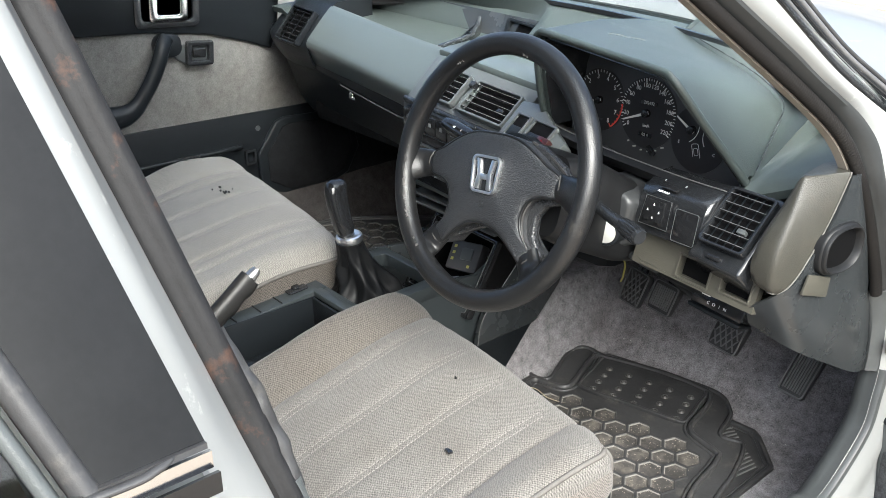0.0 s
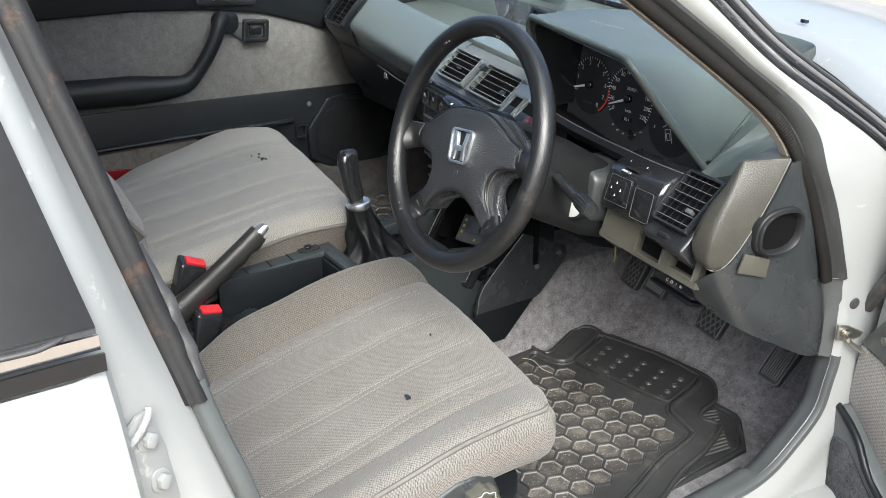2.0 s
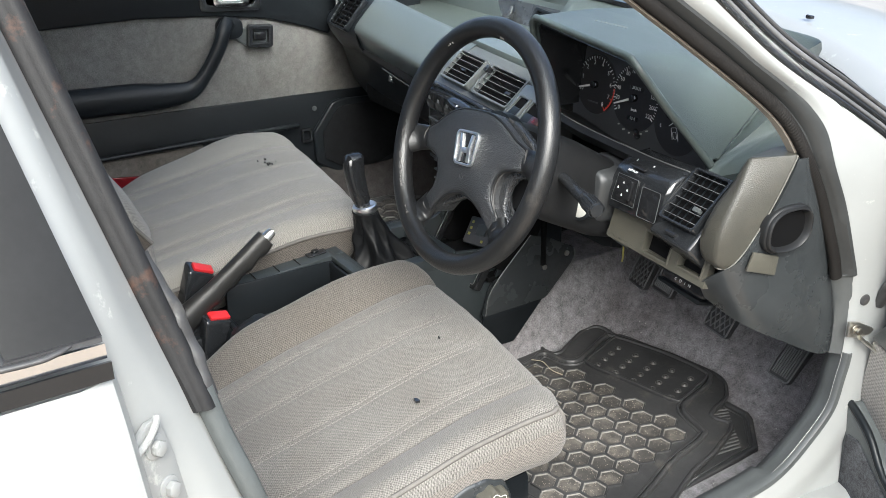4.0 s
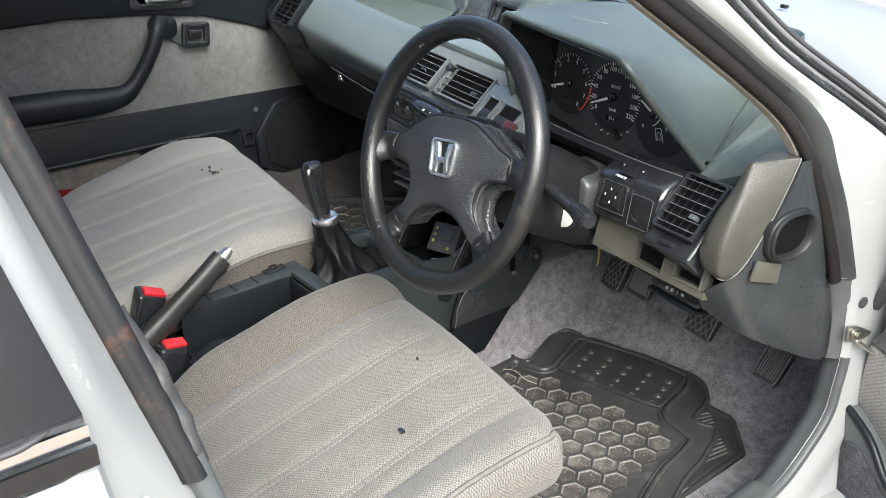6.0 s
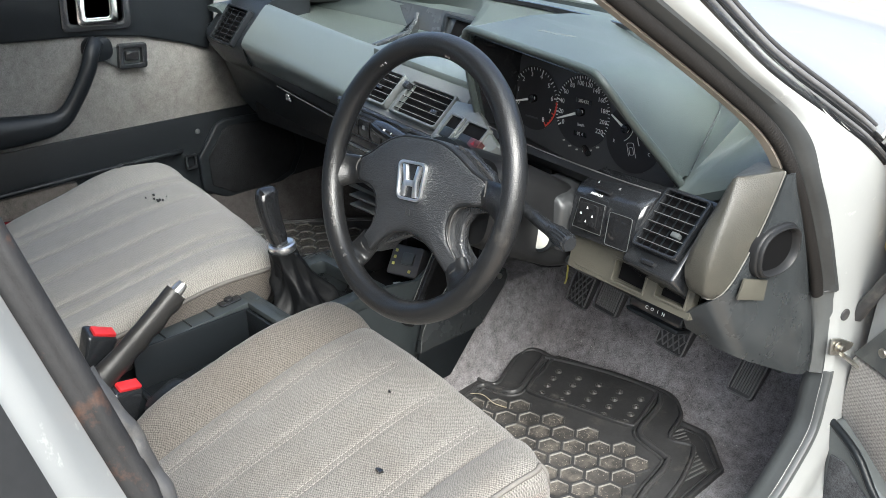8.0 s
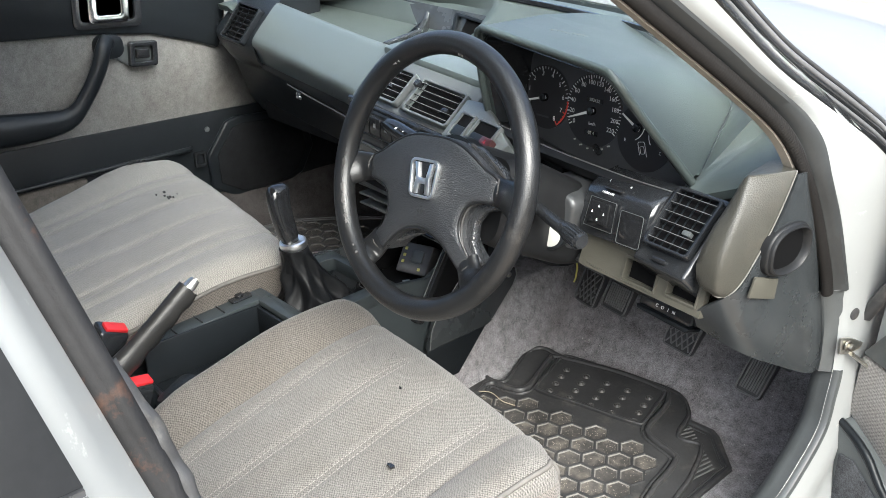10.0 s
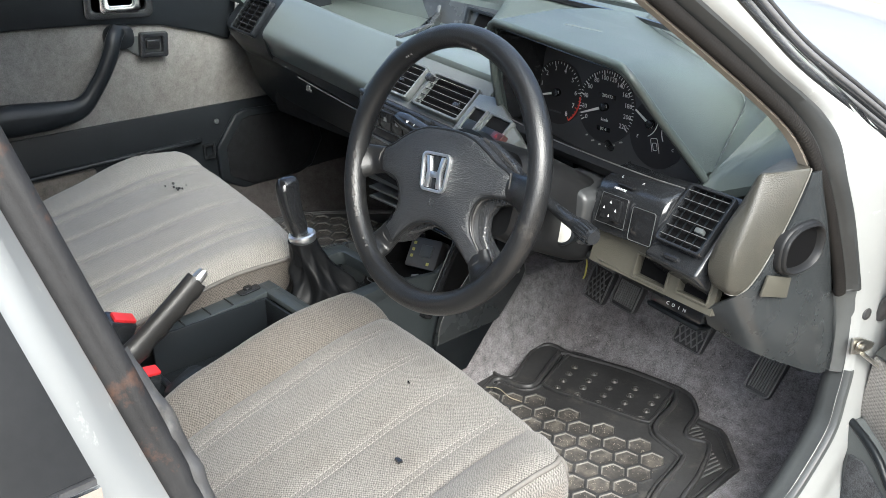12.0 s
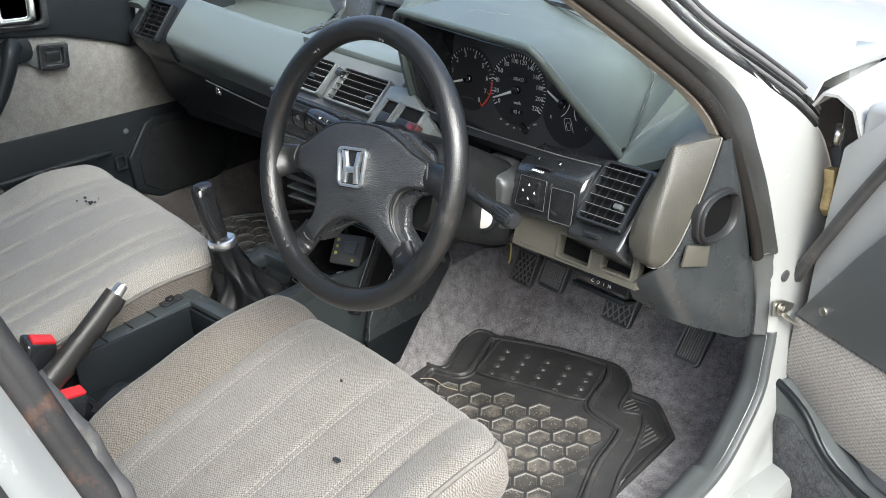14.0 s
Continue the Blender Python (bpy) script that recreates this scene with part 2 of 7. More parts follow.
DRYDUST = surface("dry_dust_on_rubber", (0.17, 0.162, 0.148), 0.85, vary=0.35, grain=0.4, grain_scale=300, dirt=(0.07, 0.065, 0.06), dirt_amount=0.4)
TREAD = surface("worn_tread_rubber", (0.12, 0.12, 0.12), 0.4, vary=0.2)
PALE = surface("pale_metal", (0.45, 0.45, 0.42), 0.35, vary=0.1)
YELLOWZ = surface("yellow_passivated_steel", (0.5, 0.4, 0.2), 0.45, metal=0.6, vary=0.2, dirt=(0.15, 0.08, 0.03), dirt_amount=0.3)
def pavers(name, light, dark, joint):
    """Small clay pavers in a running bond, dusty and uneven in colour."""
    m, nt, p = nodes_of(name)
    br = nt.nodes.new("ShaderNodeTexBrick")
    br.inputs["Scale"].default_value, br.inputs["Mortar Size"].default_value = 5.0, 0.012
    br.inputs["Color1"].default_value, br.inputs["Color2"].default_value, br.inputs["Mortar"].default_value = (*light, 1), (*dark, 1), (*joint, 1)
    nt.links.new(where(nt), br.inputs["Vector"])
    dust = tex(nt, "ShaderNodeTexNoise", 3, 6, 0.7)
    col = mixc(nt, ramp(nt, dust.outputs[0], 0.4, 0.7, (0, 0, 0), (0.6, 0.6, 0.6)), br.outputs["Color"], (0.42, 0.37, 0.3))
    nt.links.new(col, p.inputs["Base Color"])
    p.inputs["Roughness"].default_value = 0.95
    bump(nt, p, br.outputs["Fac"], -0.5, 0.006)
    MATS[name] = m
    return m


PAVING = pavers("clay_pavers", (0.36, 0.29, 0.225), (0.29, 0.23, 0.175), (0.2, 0.17, 0.14))
PLASTER = surface("cream_plaster", (0.55, 0.5, 0.36), 0.9, vary=0.1, grain=0.4, grain_scale=90)
LEAFY = surface("grass_green", (0.07, 0.1, 0.035), 0.9, vary=0.5, grain=0.6, grain_scale=200)


# ---- mesh helpers ----
def V(*a):
    return Vector(a)


def thing(name, base, label, category, group="", kind=""):
    ob = new(name)
    ob.empty_display_size = 0.05
    ob.location = base
    return tagged(ob, label, category, group, kind)


def part(name, bm, material, parent=None, label="", angle=38, flat=False):
    """Links a bmesh, given in the car's axes, as one mesh object under a thing or a part."""
    bmesh.ops.recalc_face_normals(bm, faces=bm.faces)
    me = bpy.data.meshes.new(name)
    bm.to_mesh(me)
    bm.free()
    me.materials.append(material)
    if not flat:
        me.shade_smooth()
        me.set_sharp_from_angle(angle=radians(angle))
    ob = new(name, me)
    if parent is not None:
        ob.parent = parent
        if parent.type == "EMPTY":
            ob.matrix_parent_inverse = Matrix.Translation(-parent.location)
    if label:
        tagged(ob, label)
    return ob


def soften(bm, width, seg=2, angle=25):
    if width > 0:
        edges = [e for e in bm.edges if len(e.link_faces) == 2 and e.calc_face_angle(0) > radians(angle)]
        bmesh.ops.bevel(bm, geom=edges, offset=width, segments=seg, profile=0.5, affect="EDGES", clamp_overlap=True)
    return bm


def box(c, s, bev=0.003, rot=(0, 0, 0), seg=2, bm=None):
    b = bmesh.new()
    bmesh.ops.create_cube(b, size=1)
    bmesh.ops.scale(b, vec=s, verts=b.verts)
    soften(b, bev, seg)
    b.transform(pose(*c, *rot))
    return join(bm, b)


def join(bm, b):
    if bm is None:
        return b
    me = bpy.data.meshes.new("tmp")
    b.to_mesh(me)
    b.free()
    bm.from_mesh(me)
    bpy.data.meshes.remove(me)
    return bm


def prism(pts, vec, bev=0.002, seg=2, bm=None, angle=25):
    """A planar outline pushed along vec."""
    b = bmesh.new()
    vec = Vector(vec)
    lo = [b.verts.new(p) for p in pts]
    hi = [b.verts.new(Vector(p) + vec) for p in pts]
    b.faces.new(lo)
    b.faces.new(hi[::-1])
    n = len(pts)
    for i in range(n):
        b.faces.new((lo[i], hi[i], hi[(i + 1) % n], lo[(i + 1) % n]))
    bmesh.ops.recalc_face_normals(b, faces=b.faces)
    soften(b, bev, seg, angle)
    return join(bm, b)


def spline(pts, n=8, closed=False):
    """Points on a smooth curve through pts."""
    pts = [Vector(p) for p in pts]
    out, m = [], len(pts)
    for i in range(m if closed else m - 1):
        if closed:
            a, b, c, d = pts[i - 1], pts[i], pts[(i + 1) % m], pts[(i + 2) % m]
        else:
            b, c = pts[i], pts[i + 1]
            a = pts[i - 1] if i else b * 2 - c
            d = pts[i + 2] if i + 2 < m else c * 2 - b
        for k in range(n):
            t = k / n
            out.append(0.5 * ((2 * b) + (c - a) * t + (2 * a - 5 * b + 4 * c - d) * t * t + (3 * b - a - 3 * c + d) * t ** 3))
    if not closed:
        out.append(pts[-1])
    return out


def loft(rings, closed=True, caps=True, bm=None):
    b = bmesh.new()
    vs = [[b.verts.new(p) for p in r] for r in rings]
    n = len(vs[0])
    for r0, r1 in zip(vs, vs[1:]):
        for i in range(n if closed else n - 1):
            j = (i + 1) % n
            b.faces.new((r0[i], r0[j], r1[j], r1[i]))
    if caps and closed:
        b.faces.new(vs[0][::-1])
        b.faces.new(vs[-1])
    return join(bm, b)


def sweep(path, radius, n=12, flat=1.0, up=(0, 0, 1), closed=False, caps=True, bm=None):
    """A tube along a path; radius is a number or one for each point; flat squeezes it along up."""
    path = [Vector(p) for p in path]
    m = len(path)
    rad = [radius] * m if isinstance(radius, (int, float)) else radius
    rings = []
    for i, p in enumerate(path):
        if closed:
            t = path[(i + 1) % m] - path[i - 1]
        else:
            t = path[min(i + 1, m - 1)] - path[max(i - 1, 0)]
        t.normalize()
        s = t.cross(Vector(up))
        if s.length < 1e-4:
            s = t.cross(Vector((1, 0, 0)))
        s.normalize()
        w = s.cross(t)
        rings.append([p + s * (rad[i] * math.cos(a)) + w * (rad[i] * flat * math.sin(a)) for a in (math.tau * k / n for k in range(n))])
    if closed:
        rings.append(rings[0])
    b = loft(rings, True, caps and not closed)
    if closed:
        bmesh.ops.remove_doubles(b, verts=b.verts, dist=1e-6)
    return join(bm, b)


def ribbon(path, profile, closed_profile=True, up=(0, 0, 1), caps=True, bm=None):
    """A profile of (side, up) pairs swept along a path."""
    path = [Vector(p) for p in path]
    m, rings = len(path), []
    for i, p in enumerate(path):
        t = (path[min(i + 1, m - 1)] - path[max(i - 1, 0)]).normalized()
        s = t.cross(Vector(up)).normalized()
        w = s.cross(t)
        rings.append([p + s * a + w * c for a, c in profile])
    return loft(rings, closed_profile, caps, bm)


def sheet(grid, thick, bm=None):
    """A grid of points as a shell of the given thickness, pushed to the back of its normals."""
    b = bmesh.new()
    vs = [[b.verts.new(p) for p in row] for row in grid]
    for r0, r1 in zip(vs, vs[1:]):
        for i in range(len(r0) - 1):
            b.faces.new((r0[i], r0[i + 1], r1[i + 1], r1[i]))
    b.normal_update()
    if thick:
        bmesh.ops.solidify(b, geom=b.faces[:], thickness=thick)
    return join(bm, b)


def rrect(w, h, r, n=4):
    """A rounded rectangle as (a, b) pairs."""
    out = []
    for cx, cy, a0 in ((w / 2 - r, h / 2 - r, 0), (-w / 2 + r, h / 2 - r, 90), (-w / 2 + r, -h / 2 + r, 180), (w / 2 - r, -h / 2 + r, 270)):
        for k in range(n + 1):
            a = radians(a0 + 90 * k / n)
            out.append((cx + r * math.cos(a), cy + r * math.sin(a)))
    return out


class Plane:
    """Local axes a (right), b (up), c (out) at a place."""

    def __init__(self, o, a, b):
        self.o, self.a = Vector(o), Vector(a).normalized()
        b = Vector(b)
        self.b = (b - self.a * b.dot(self.a)).normalized()
        self.c = self.a.cross(self.b)

    def __call__(self, a, b, c=0.0):
        return self.o + self.a * a + self.b * b + self.c * c

    def pts(self, ab, c=0.0):
        return [self(x, y, c) for x, y in ab]

    def matrix(self, a=0, b=0, c=0):
        p = self(a, b, c)
        return Matrix(((self.a.x, self.b.x, self.c.x, p.x), (self.a.y, self.b.y, self.c.y, p.y), (self.a.z, self.b.z, self.c.z, p.z), (0, 0, 0, 1)))


def slab(pl, ab, c0, c1, bev=0.002, seg=2, bm=None, angle=25):
    return prism(pl.pts(ab, c0), pl.c * (c1 - c0), bev, seg, bm, angle)


def frame_ring(pl, outer, inner, c0, c1, bm=None, bev=0.0):
    """A flat frame between two outlines with the same number of points."""
    b = loft([pl.pts(outer, c0), pl.pts(outer, c1), pl.pts(inner, c1), pl.pts(inner, c0), pl.pts(outer, c0)], True, False)
    bmesh.ops.remove_doubles(b, verts=b.verts, dist=1e-6)
    soften(b, bev, 2, 40)
    return join(bm, b)


def disc(pl, a, b, r, c0, c1, n=24, bm=None, bev=0.0):
    return slab(pl, [(a + r * math.cos(math.tau * k / n), b + r * math.sin(math.tau * k / n)) for k in range(n)], c0, c1, bev, 2, bm, 40)


def writing(text, pl, a, b, c, size, material, parent, turn=0.0, name="lettering"):
    cu = bpy.data.curves.new("text", "FONT")
    cu.body, cu.size, cu.align_x, cu.align_y, cu.extrude = text, size, "CENTER", "CENTER", 0.0001
    cu.resolution_u = 2
    tmp = new("text", cu)
    me = bpy.data.meshes.new_from_object(tmp.evaluated_get(bpy.context.evaluated_depsgraph_get()))
    bpy.data.objects.remove(tmp)
    bpy.data.curves.remove(cu)
    bm = bmesh.new()
    bm.from_mesh(me)
    bpy.data.meshes.remove(me)
    bm.transform(pl.matrix(a, b, c) @ pose(0, 0, 0, 0, 0, turn))
    return part(name, bm, material, parent, flat=True)


# ---- setting: ground, floor of the car ----
bm = bmesh.new()
bmesh.ops.create_grid(bm, x_segments=2, y_segments=2, size=400)
tagged(part("ground", bm, PAVING), "dusty light brown paved yard", "ground", kind="structure")

# the yard's far side, which the glass and paint mirror: a cream wall behind a strip of lawn
part_wall = box((9.0, -2.0, 1.6), (0.25, 26.0, 3.2), 0.02)
tagged(part("wall_yard", part_wall, PLASTER), "plain cream rendered yard wall", "wall", kind="structure")
tagged(part("lawn", box((7.6, -2.0, 0.02), (2.4, 26.0, 0.06), 0.01), LEAFY), "strip of rough green grass", "grass", kind="structure")


def floor_height(x, y):
    z = 0.238 + max(0.0, y - 0.535) * 1.05 + 0.012 * max(0.0, min(1.0, (y - 0.44) / 0.1)) ** 2
    tun = max(0.0, min(1.0, (0.108 - abs(x)) / 0.03))
    z = max(z, 0.238 + 0.17 * tun * tun * (3 - 2 * tun))
    side = max(0.0, min(1.0, (abs(x) - 0.62) / 0.08))
    z = max(z, 0.238 + 0.105 * side * side)
    return z + 0.002 * noise.noise((x * 9, y * 9, 0.3))


xs = [-0.7 + 1.4 * i / 112 for i in range(113)]
ys = [-1.3 + 2.2 * j / 110 for j in range(111)]
floor_bm = sheet([[(x, y, floor_height(x, y)) for x in xs] for y in ys], 0.0)
bmesh.ops.solidify(floor_bm, geom=floor_bm.faces[:], thickness=0.01)
floor = tagged(part("floor", floor_bm, CARPET, angle=80), "stained dark grey carpet of the car floor", "floor", kind="structure")

# passenger footwell carpet: the shade below the dash is in its colour
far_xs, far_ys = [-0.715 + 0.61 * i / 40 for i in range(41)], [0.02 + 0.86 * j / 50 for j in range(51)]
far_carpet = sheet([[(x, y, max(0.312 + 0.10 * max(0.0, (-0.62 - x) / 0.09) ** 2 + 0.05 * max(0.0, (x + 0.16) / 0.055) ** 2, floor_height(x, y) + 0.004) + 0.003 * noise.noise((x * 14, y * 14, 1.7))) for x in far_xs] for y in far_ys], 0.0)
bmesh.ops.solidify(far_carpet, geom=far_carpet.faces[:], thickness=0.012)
part("carpet", far_carpet, FOOTFELT, floor, "passenger footwell carpet, darkened for the shade under the dash", angle=80)

# ---- the white car's shell ----
body = thing("saloon_car", (0, 0, 0.15), "white saloon car body with its front door open", "car")

# roof and closing panels
part("roof", sheet([[(x, y, 1.37 - 0.09 * (x / 0.62) ** 2 - 0.03 * ((y + 0.8) / 0.8) ** 2) for x in (-0.6, -0.4, -0.2, 0, 0.2, 0.4, 0.6)] for y in (-0.06, -0.4, -0.8, -1.2, -1.6)], 0.03), PAINT, body)
part("headlining", sheet([[(x, y, 1.335 - 0.09 * (x / 0.62) ** 2 - 0.03 * ((y + 0.8) / 0.8) ** 2) for x in (-0.58, -0.3, 0, 0.3, 0.58)] for y in (-0.08, -0.5, -1.0, -1.58)], 0.008), VELOUR, body)
part("rear_bulkhead", box((0, -1.62, 0.72), (1.4, 0.05, 0.7), 0.01), GREY, body)
part("firewall", box((0, 0.90, 0.60), (1.44, 0.04, 0.50), 0.01), DARK, body)
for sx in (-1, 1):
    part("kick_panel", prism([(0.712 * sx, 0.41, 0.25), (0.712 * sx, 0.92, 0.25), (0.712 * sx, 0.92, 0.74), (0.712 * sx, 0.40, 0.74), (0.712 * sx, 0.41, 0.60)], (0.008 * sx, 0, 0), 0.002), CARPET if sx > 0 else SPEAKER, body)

# far front pillar
part("front_pillar", sweep(spline([(-0.60, -0.12, 1.24), (-0.68, 0.013, 1.12), (-0.73, 0.20, 1.0), (-0.76, 0.36, 0.9)], 5), 0.03, 10, 0.7), PAINT, body, angle=60)

# near front pillar: seal, grey lip, painted jamb and screen moulding follow one slanted plane
def pillar_x(z, off):
    """Sideways place of the door opening's plane, leaning inward above the belt line."""
    return 0.722 + off - 0.2074 * (z - 0.842) if z > 0.842 else 0.722 + off + 0.02 * (0.842 - z)


def line(yz, off, n=8):
    return spline([(pillar_x(z, off), y, z) for y, z in yz], n)


seal_yz = [(-0.20, 1.212), (-0.10, 1.142), (-0.005, 1.071), (0.078, 1.011), (0.151, 0.957), (0.209, 0.911), (0.240, 0.877), (0.266, 0.834), (0.302, 0.771), (0.338, 0.690), (0.350, 0.652)]
seal_line = line(seal_yz, 0.001, 56)
seal = sweep(seal_line, 0.0088, 14, 0.85, up=(1, 0, 0))
for v in seal.verts:
    v.co.x += 0.0004 * math.sin((v.co.y - v.co.z) * 1100)
part("door_seal", seal, SEAL, body, "ribbed brown-black rubber door seal", angle=80)
part("pillar_trim", ribbon(line([(y - 0.006, z - 0.005) for y, z in seal_yz[:8]], -0.010, 6), [(-0.0025, -0.006), (0.0025, -0.006), (0.0025, 0.006), (-0.0025, 0.006)], up=(1, 0, 0)), BEIGE, body, "thin beige pillar trim edge")
jamb_in = [(-0.20, 1.240), (-0.10, 1.167), (0.018, 1.080), (0.117, 1.010), (0.161, 0.976), (0.215, 0.938), (0.251, 0.908), (0.279, 0.873), (0.296, 0.826), (0.3286, 0.764), (0.358, 0.69), (0.372, 0.65), (0.381, 0.60), (0.380, 0.53), (0.371, 0.49), (0.357, 0.445), (0.314, 0.405), (0.261, 0.372), (0.19, 0.360), (0.0, 0.352), (-0.3, 0.35), (-0.62, 0.35)]
jamb_out = [(-0.14, 1.25), (-0.03, 1.155), (0.083, 1.063), (0.16, 0.998), (0.20, 0.968), (0.25, 0.936), (0.30, 0.905), (0.382, 0.851), (0.44, 0.805), (0.475, 0.76), (0.50, 0.71), (0.515, 0.67), (0.515, 0.60), (0.51, 0.53), (0.50, 0.46), (0.47, 0.39), (0.42, 0.33), (0.34, 0.28), (0.25, 0.26), (0.05, 0.25), (-0.3, 0.25), (-0.62, 0.25)]
edge_pts = line(jamb_in, 0.013, 8)
rim_pts = line(jamb_out, 0.026, 8)
jamb_rows = []
for i, (p, q) in enumerate(zip(edge_pts, rim_pts)):
    t = edge_pts[min(i + 1, len(edge_pts) - 1)] - edge_pts[max(i - 1, 0)]
    row = [p + V(-0.008, 0, 0) - V(0, t.z, -t.y).normalized() * 0.012, p + V(-0.003, 0, 0)]
    for f in (0.02, 0.06, 0.14, 0.24, 0.36, 0.50, 0.64, 0.78, 0.90, 0.97, 1.0):
        crease = 0.006 * max(0.0, min(1.0, (0.72 - p.z) / 0.2)) * max(0.0, min(1.0, (f - 0.36) / 0.1)) * (1 - max(0.0, min(1.0, (f - 0.64) / 0.2)))
        row.append(p.lerp(q, f) + V(0.006 * math.sin(math.pi * f) - crease, 0, 0))
    jamb_rows.append(row + [q + V(-0.012, 0.004, 0.004)])
part("door_jamb", sheet(jamb_rows, 0.003), PAINT, body, "white painted door jamb and sill", angle=80)
part("hinge_pillar", box((0.728, 0.575, 0.68), (0.04, 0.10, 0.40), 0.006), PAINT, body)
part("scuttle_corner", box((0.69, 0.50, 0.80), (0.11, 0.20, 0.08), 0.01, (-8, 0, 0)), RUBBER, body)
lip_rows = []
for p in edge_pts:
    if p.z > 0.652:
        near = min(seal_line, key=lambda q: (q - p).length)
        lip_rows.append([near + V(-0.004, 0, 0), near.lerp(p, 0.45) + V(-0.006, 0, 0), near.lerp(p, 0.62) + V(0.001, 0, 0), near.lerp(p, 0.85) + V(0.005, 0, 0), p + V(0.0035, 0, 0), p + V(-0.004, 0.003, 0.002)])
part("pillar_flange", sheet(lip_rows, 0.002), FLANGE, body, "grey rubber lip beside the seal", angle=50)
# windscreen moulding: rubber and dulled metal strips down the pillar
mould = [p for p, yz in zip(rim_pts, range(9 * 8)) if p.z > 0.815]
for off, r, fl, m in ((0.001, 0.0050, 0.9, GLOSS), (0.0085, 0.0036, 0.8, MOULD), (0.0150, 0.0042, 0.8, GLOSS), (0.0220, 0.0046, 0.8, MOULD), (0.0290, 0.0036, 0.8, RUBBER)):
    part("windscreen_moulding", sweep([p + V(0.002 - 0.2 * off, 0.64 * off, 0.77 * off) for p in mould], r, 10, fl), m, body, angle=80)
part("moulding_clip", box(V(0.7225, 0.2314, 0.969), (0.003, 0.008, 0.004), 0.001, (-40, 0, 0)), PALE, body)

# windscreen: a curved sheet between the pillar mouldings
def glass_at(u, z):
    """A point of the glass at u from -1 to 1 across and height z."""
    k = (1.225 - z) / 0.325
    ym = -0.10 + k * (0.36 + 0.03 * k)
    xm = 0.65 + 0.115 * min(1.0, k * 1.05)
    return V(xm * u, ym + 0.235 * (1 - abs(u) ** 2.5), z + 0.02 * (1 - u * u))


def glass_foot(x):
    return glass_at(max(-1.0, min(1.0, x / 0.76)), 0.91).y


us_ = [-1 + 2 * i / 20 for i in range(21)]
part("windscreen", sheet([[glass_at(u, 1.30 - 0.41 * j / 8) for u in us_] for j in range(9)], 0.004), GLASS, body).visible_shadow = False

# scuttle, bonnet, wing
part("scuttle", sheet([[(x, glass_foot(x) + dy, z - 0.06 * (abs(x) / 0.76) ** 3) for x in [-0.70 + 1.40 * i / 24 for i in range(25)]] for dy, z in ((0.0, 0.885), (0.012, 0.895), (0.05, 0.885), (0.12, 0.875))], 0.006), RUBBER, body, "black plastic scuttle panel")
bonnet_rows = []
for j in range(25):
    k = j / 24
    row = []
    for i in range(33):
        x = -0.76 + 1.52 * i / 32
        s = abs(x) / 0.76
        y0, y1 = 0.655 - 0.265 * s ** 2.1, 1.29 - 0.22 * s
        z = 0.918 - 0.035 * s ** 3 + 0.012 * math.sin(math.pi * min(1.0, k * 1.5)) * (1 - s * s) - 0.075 * k ** 1.6 - (0.02 if j == 0 else 0)
        row.append((x, y0 + (y1 - y0) * k, z))
    bonnet_rows.append(row)
part("bonnet", sheet(bonnet_rows, 0.006), PAINT, body, "closed white bonnet", angle=50)
wing_rows = []
for j in range(9):
    y = 0.41 + j * 0.108
    wing_rows.append([(0.752, y, 0.848), (0.765, y, 0.866), (0.785, y, 0.866), (0.808, y, 0.85), (0.825, y, 0.80), (0.835, y, 0.7), (0.835, y, 0.5), (0.82, y, 0.3)])
part("wing", sheet(wing_rows, 0.004), PAINT, body, angle=50)

# washer nozzle on the bonnet
noz = box((0.396, 0.642, 0.922), (0.012, 0.010, 0.006), 0.002, (-6, 0, 0))
disc(Plane((0.396, 0.637, 0.925), (1, 0, 0), (0, 0, 1)), 0, 0, 0.002, 0, 0.003, 10, noz)
part("washer_nozzle", noz, BLACK, body)

part("sill", box((-0.80, -0.2, 0.26), (0.06, 1.3, 0.16), 0.02), PAINT, body)
part("sill", box((0.765, -0.2, 0.24), (0.07, 1.3, 0.16), 0.02), PAINT, body)

# grey scuff trim along the sill and up the kick panel
trim_rows = []
for i, q in enumerate(edge_pts):
    if q.z < 0.53 and 0 < i < len(edge_pts) - 1:
        t = edge_pts[i + 1] - edge_pts[i - 1]
        n = V(0, t.z, -t.y).normalized()
        p = q + V(-0.043, 0, 0) - n * (0.014 if q.y > 0.25 else 0.004)
        trim_rows.append([p - n * 0.05 + V(-0.004, 0, 0), p - n * 0.006, p.lerp(q, 0.12) + n * 0.004, p.lerp(q, 0.4) + n * 0.007, p.lerp(q, 0.55) + n * 0.0065, p.lerp(q, 0.66) + n * 0.0055, p.lerp(q, 0.86) + n * 0.006, q + n * 0.005 + V(0.001, 0, 0), q + n * 0.003 + V(0.005, 0, 0), q - n * 0.004 + V(0.0065, 0, 0), q - n * 0.012, p.lerp(q, 0.4) - n * 0.03])
part("sill_trim", loft(trim_rows), SILLC, body, "dark grey plastic sill trim", angle=50)
kick_rows = []
for z, y0, y1 in ((0.527, 0.374, 0.381), (0.545, 0.377, 0.382), (0.58, 0.374, 0.382), (0.61, 0.368, 0.380), (0.64, 0.357, 0.374), (0.652, 0.350, 0.370)):
    kick_rows.append([(0.708, y0 + 0.02, z), (0.709, y0 + 0.002, z), (0.713, y0 - 0.004, z), (0.722, (y0 + y1) / 2 - 0.011, z), (0.731, y1 - 0.009, z), (0.738, y1 - 0.002, z), (0.741, y1 + 0.003, z), (0.734, y1 + 0.02, z)])
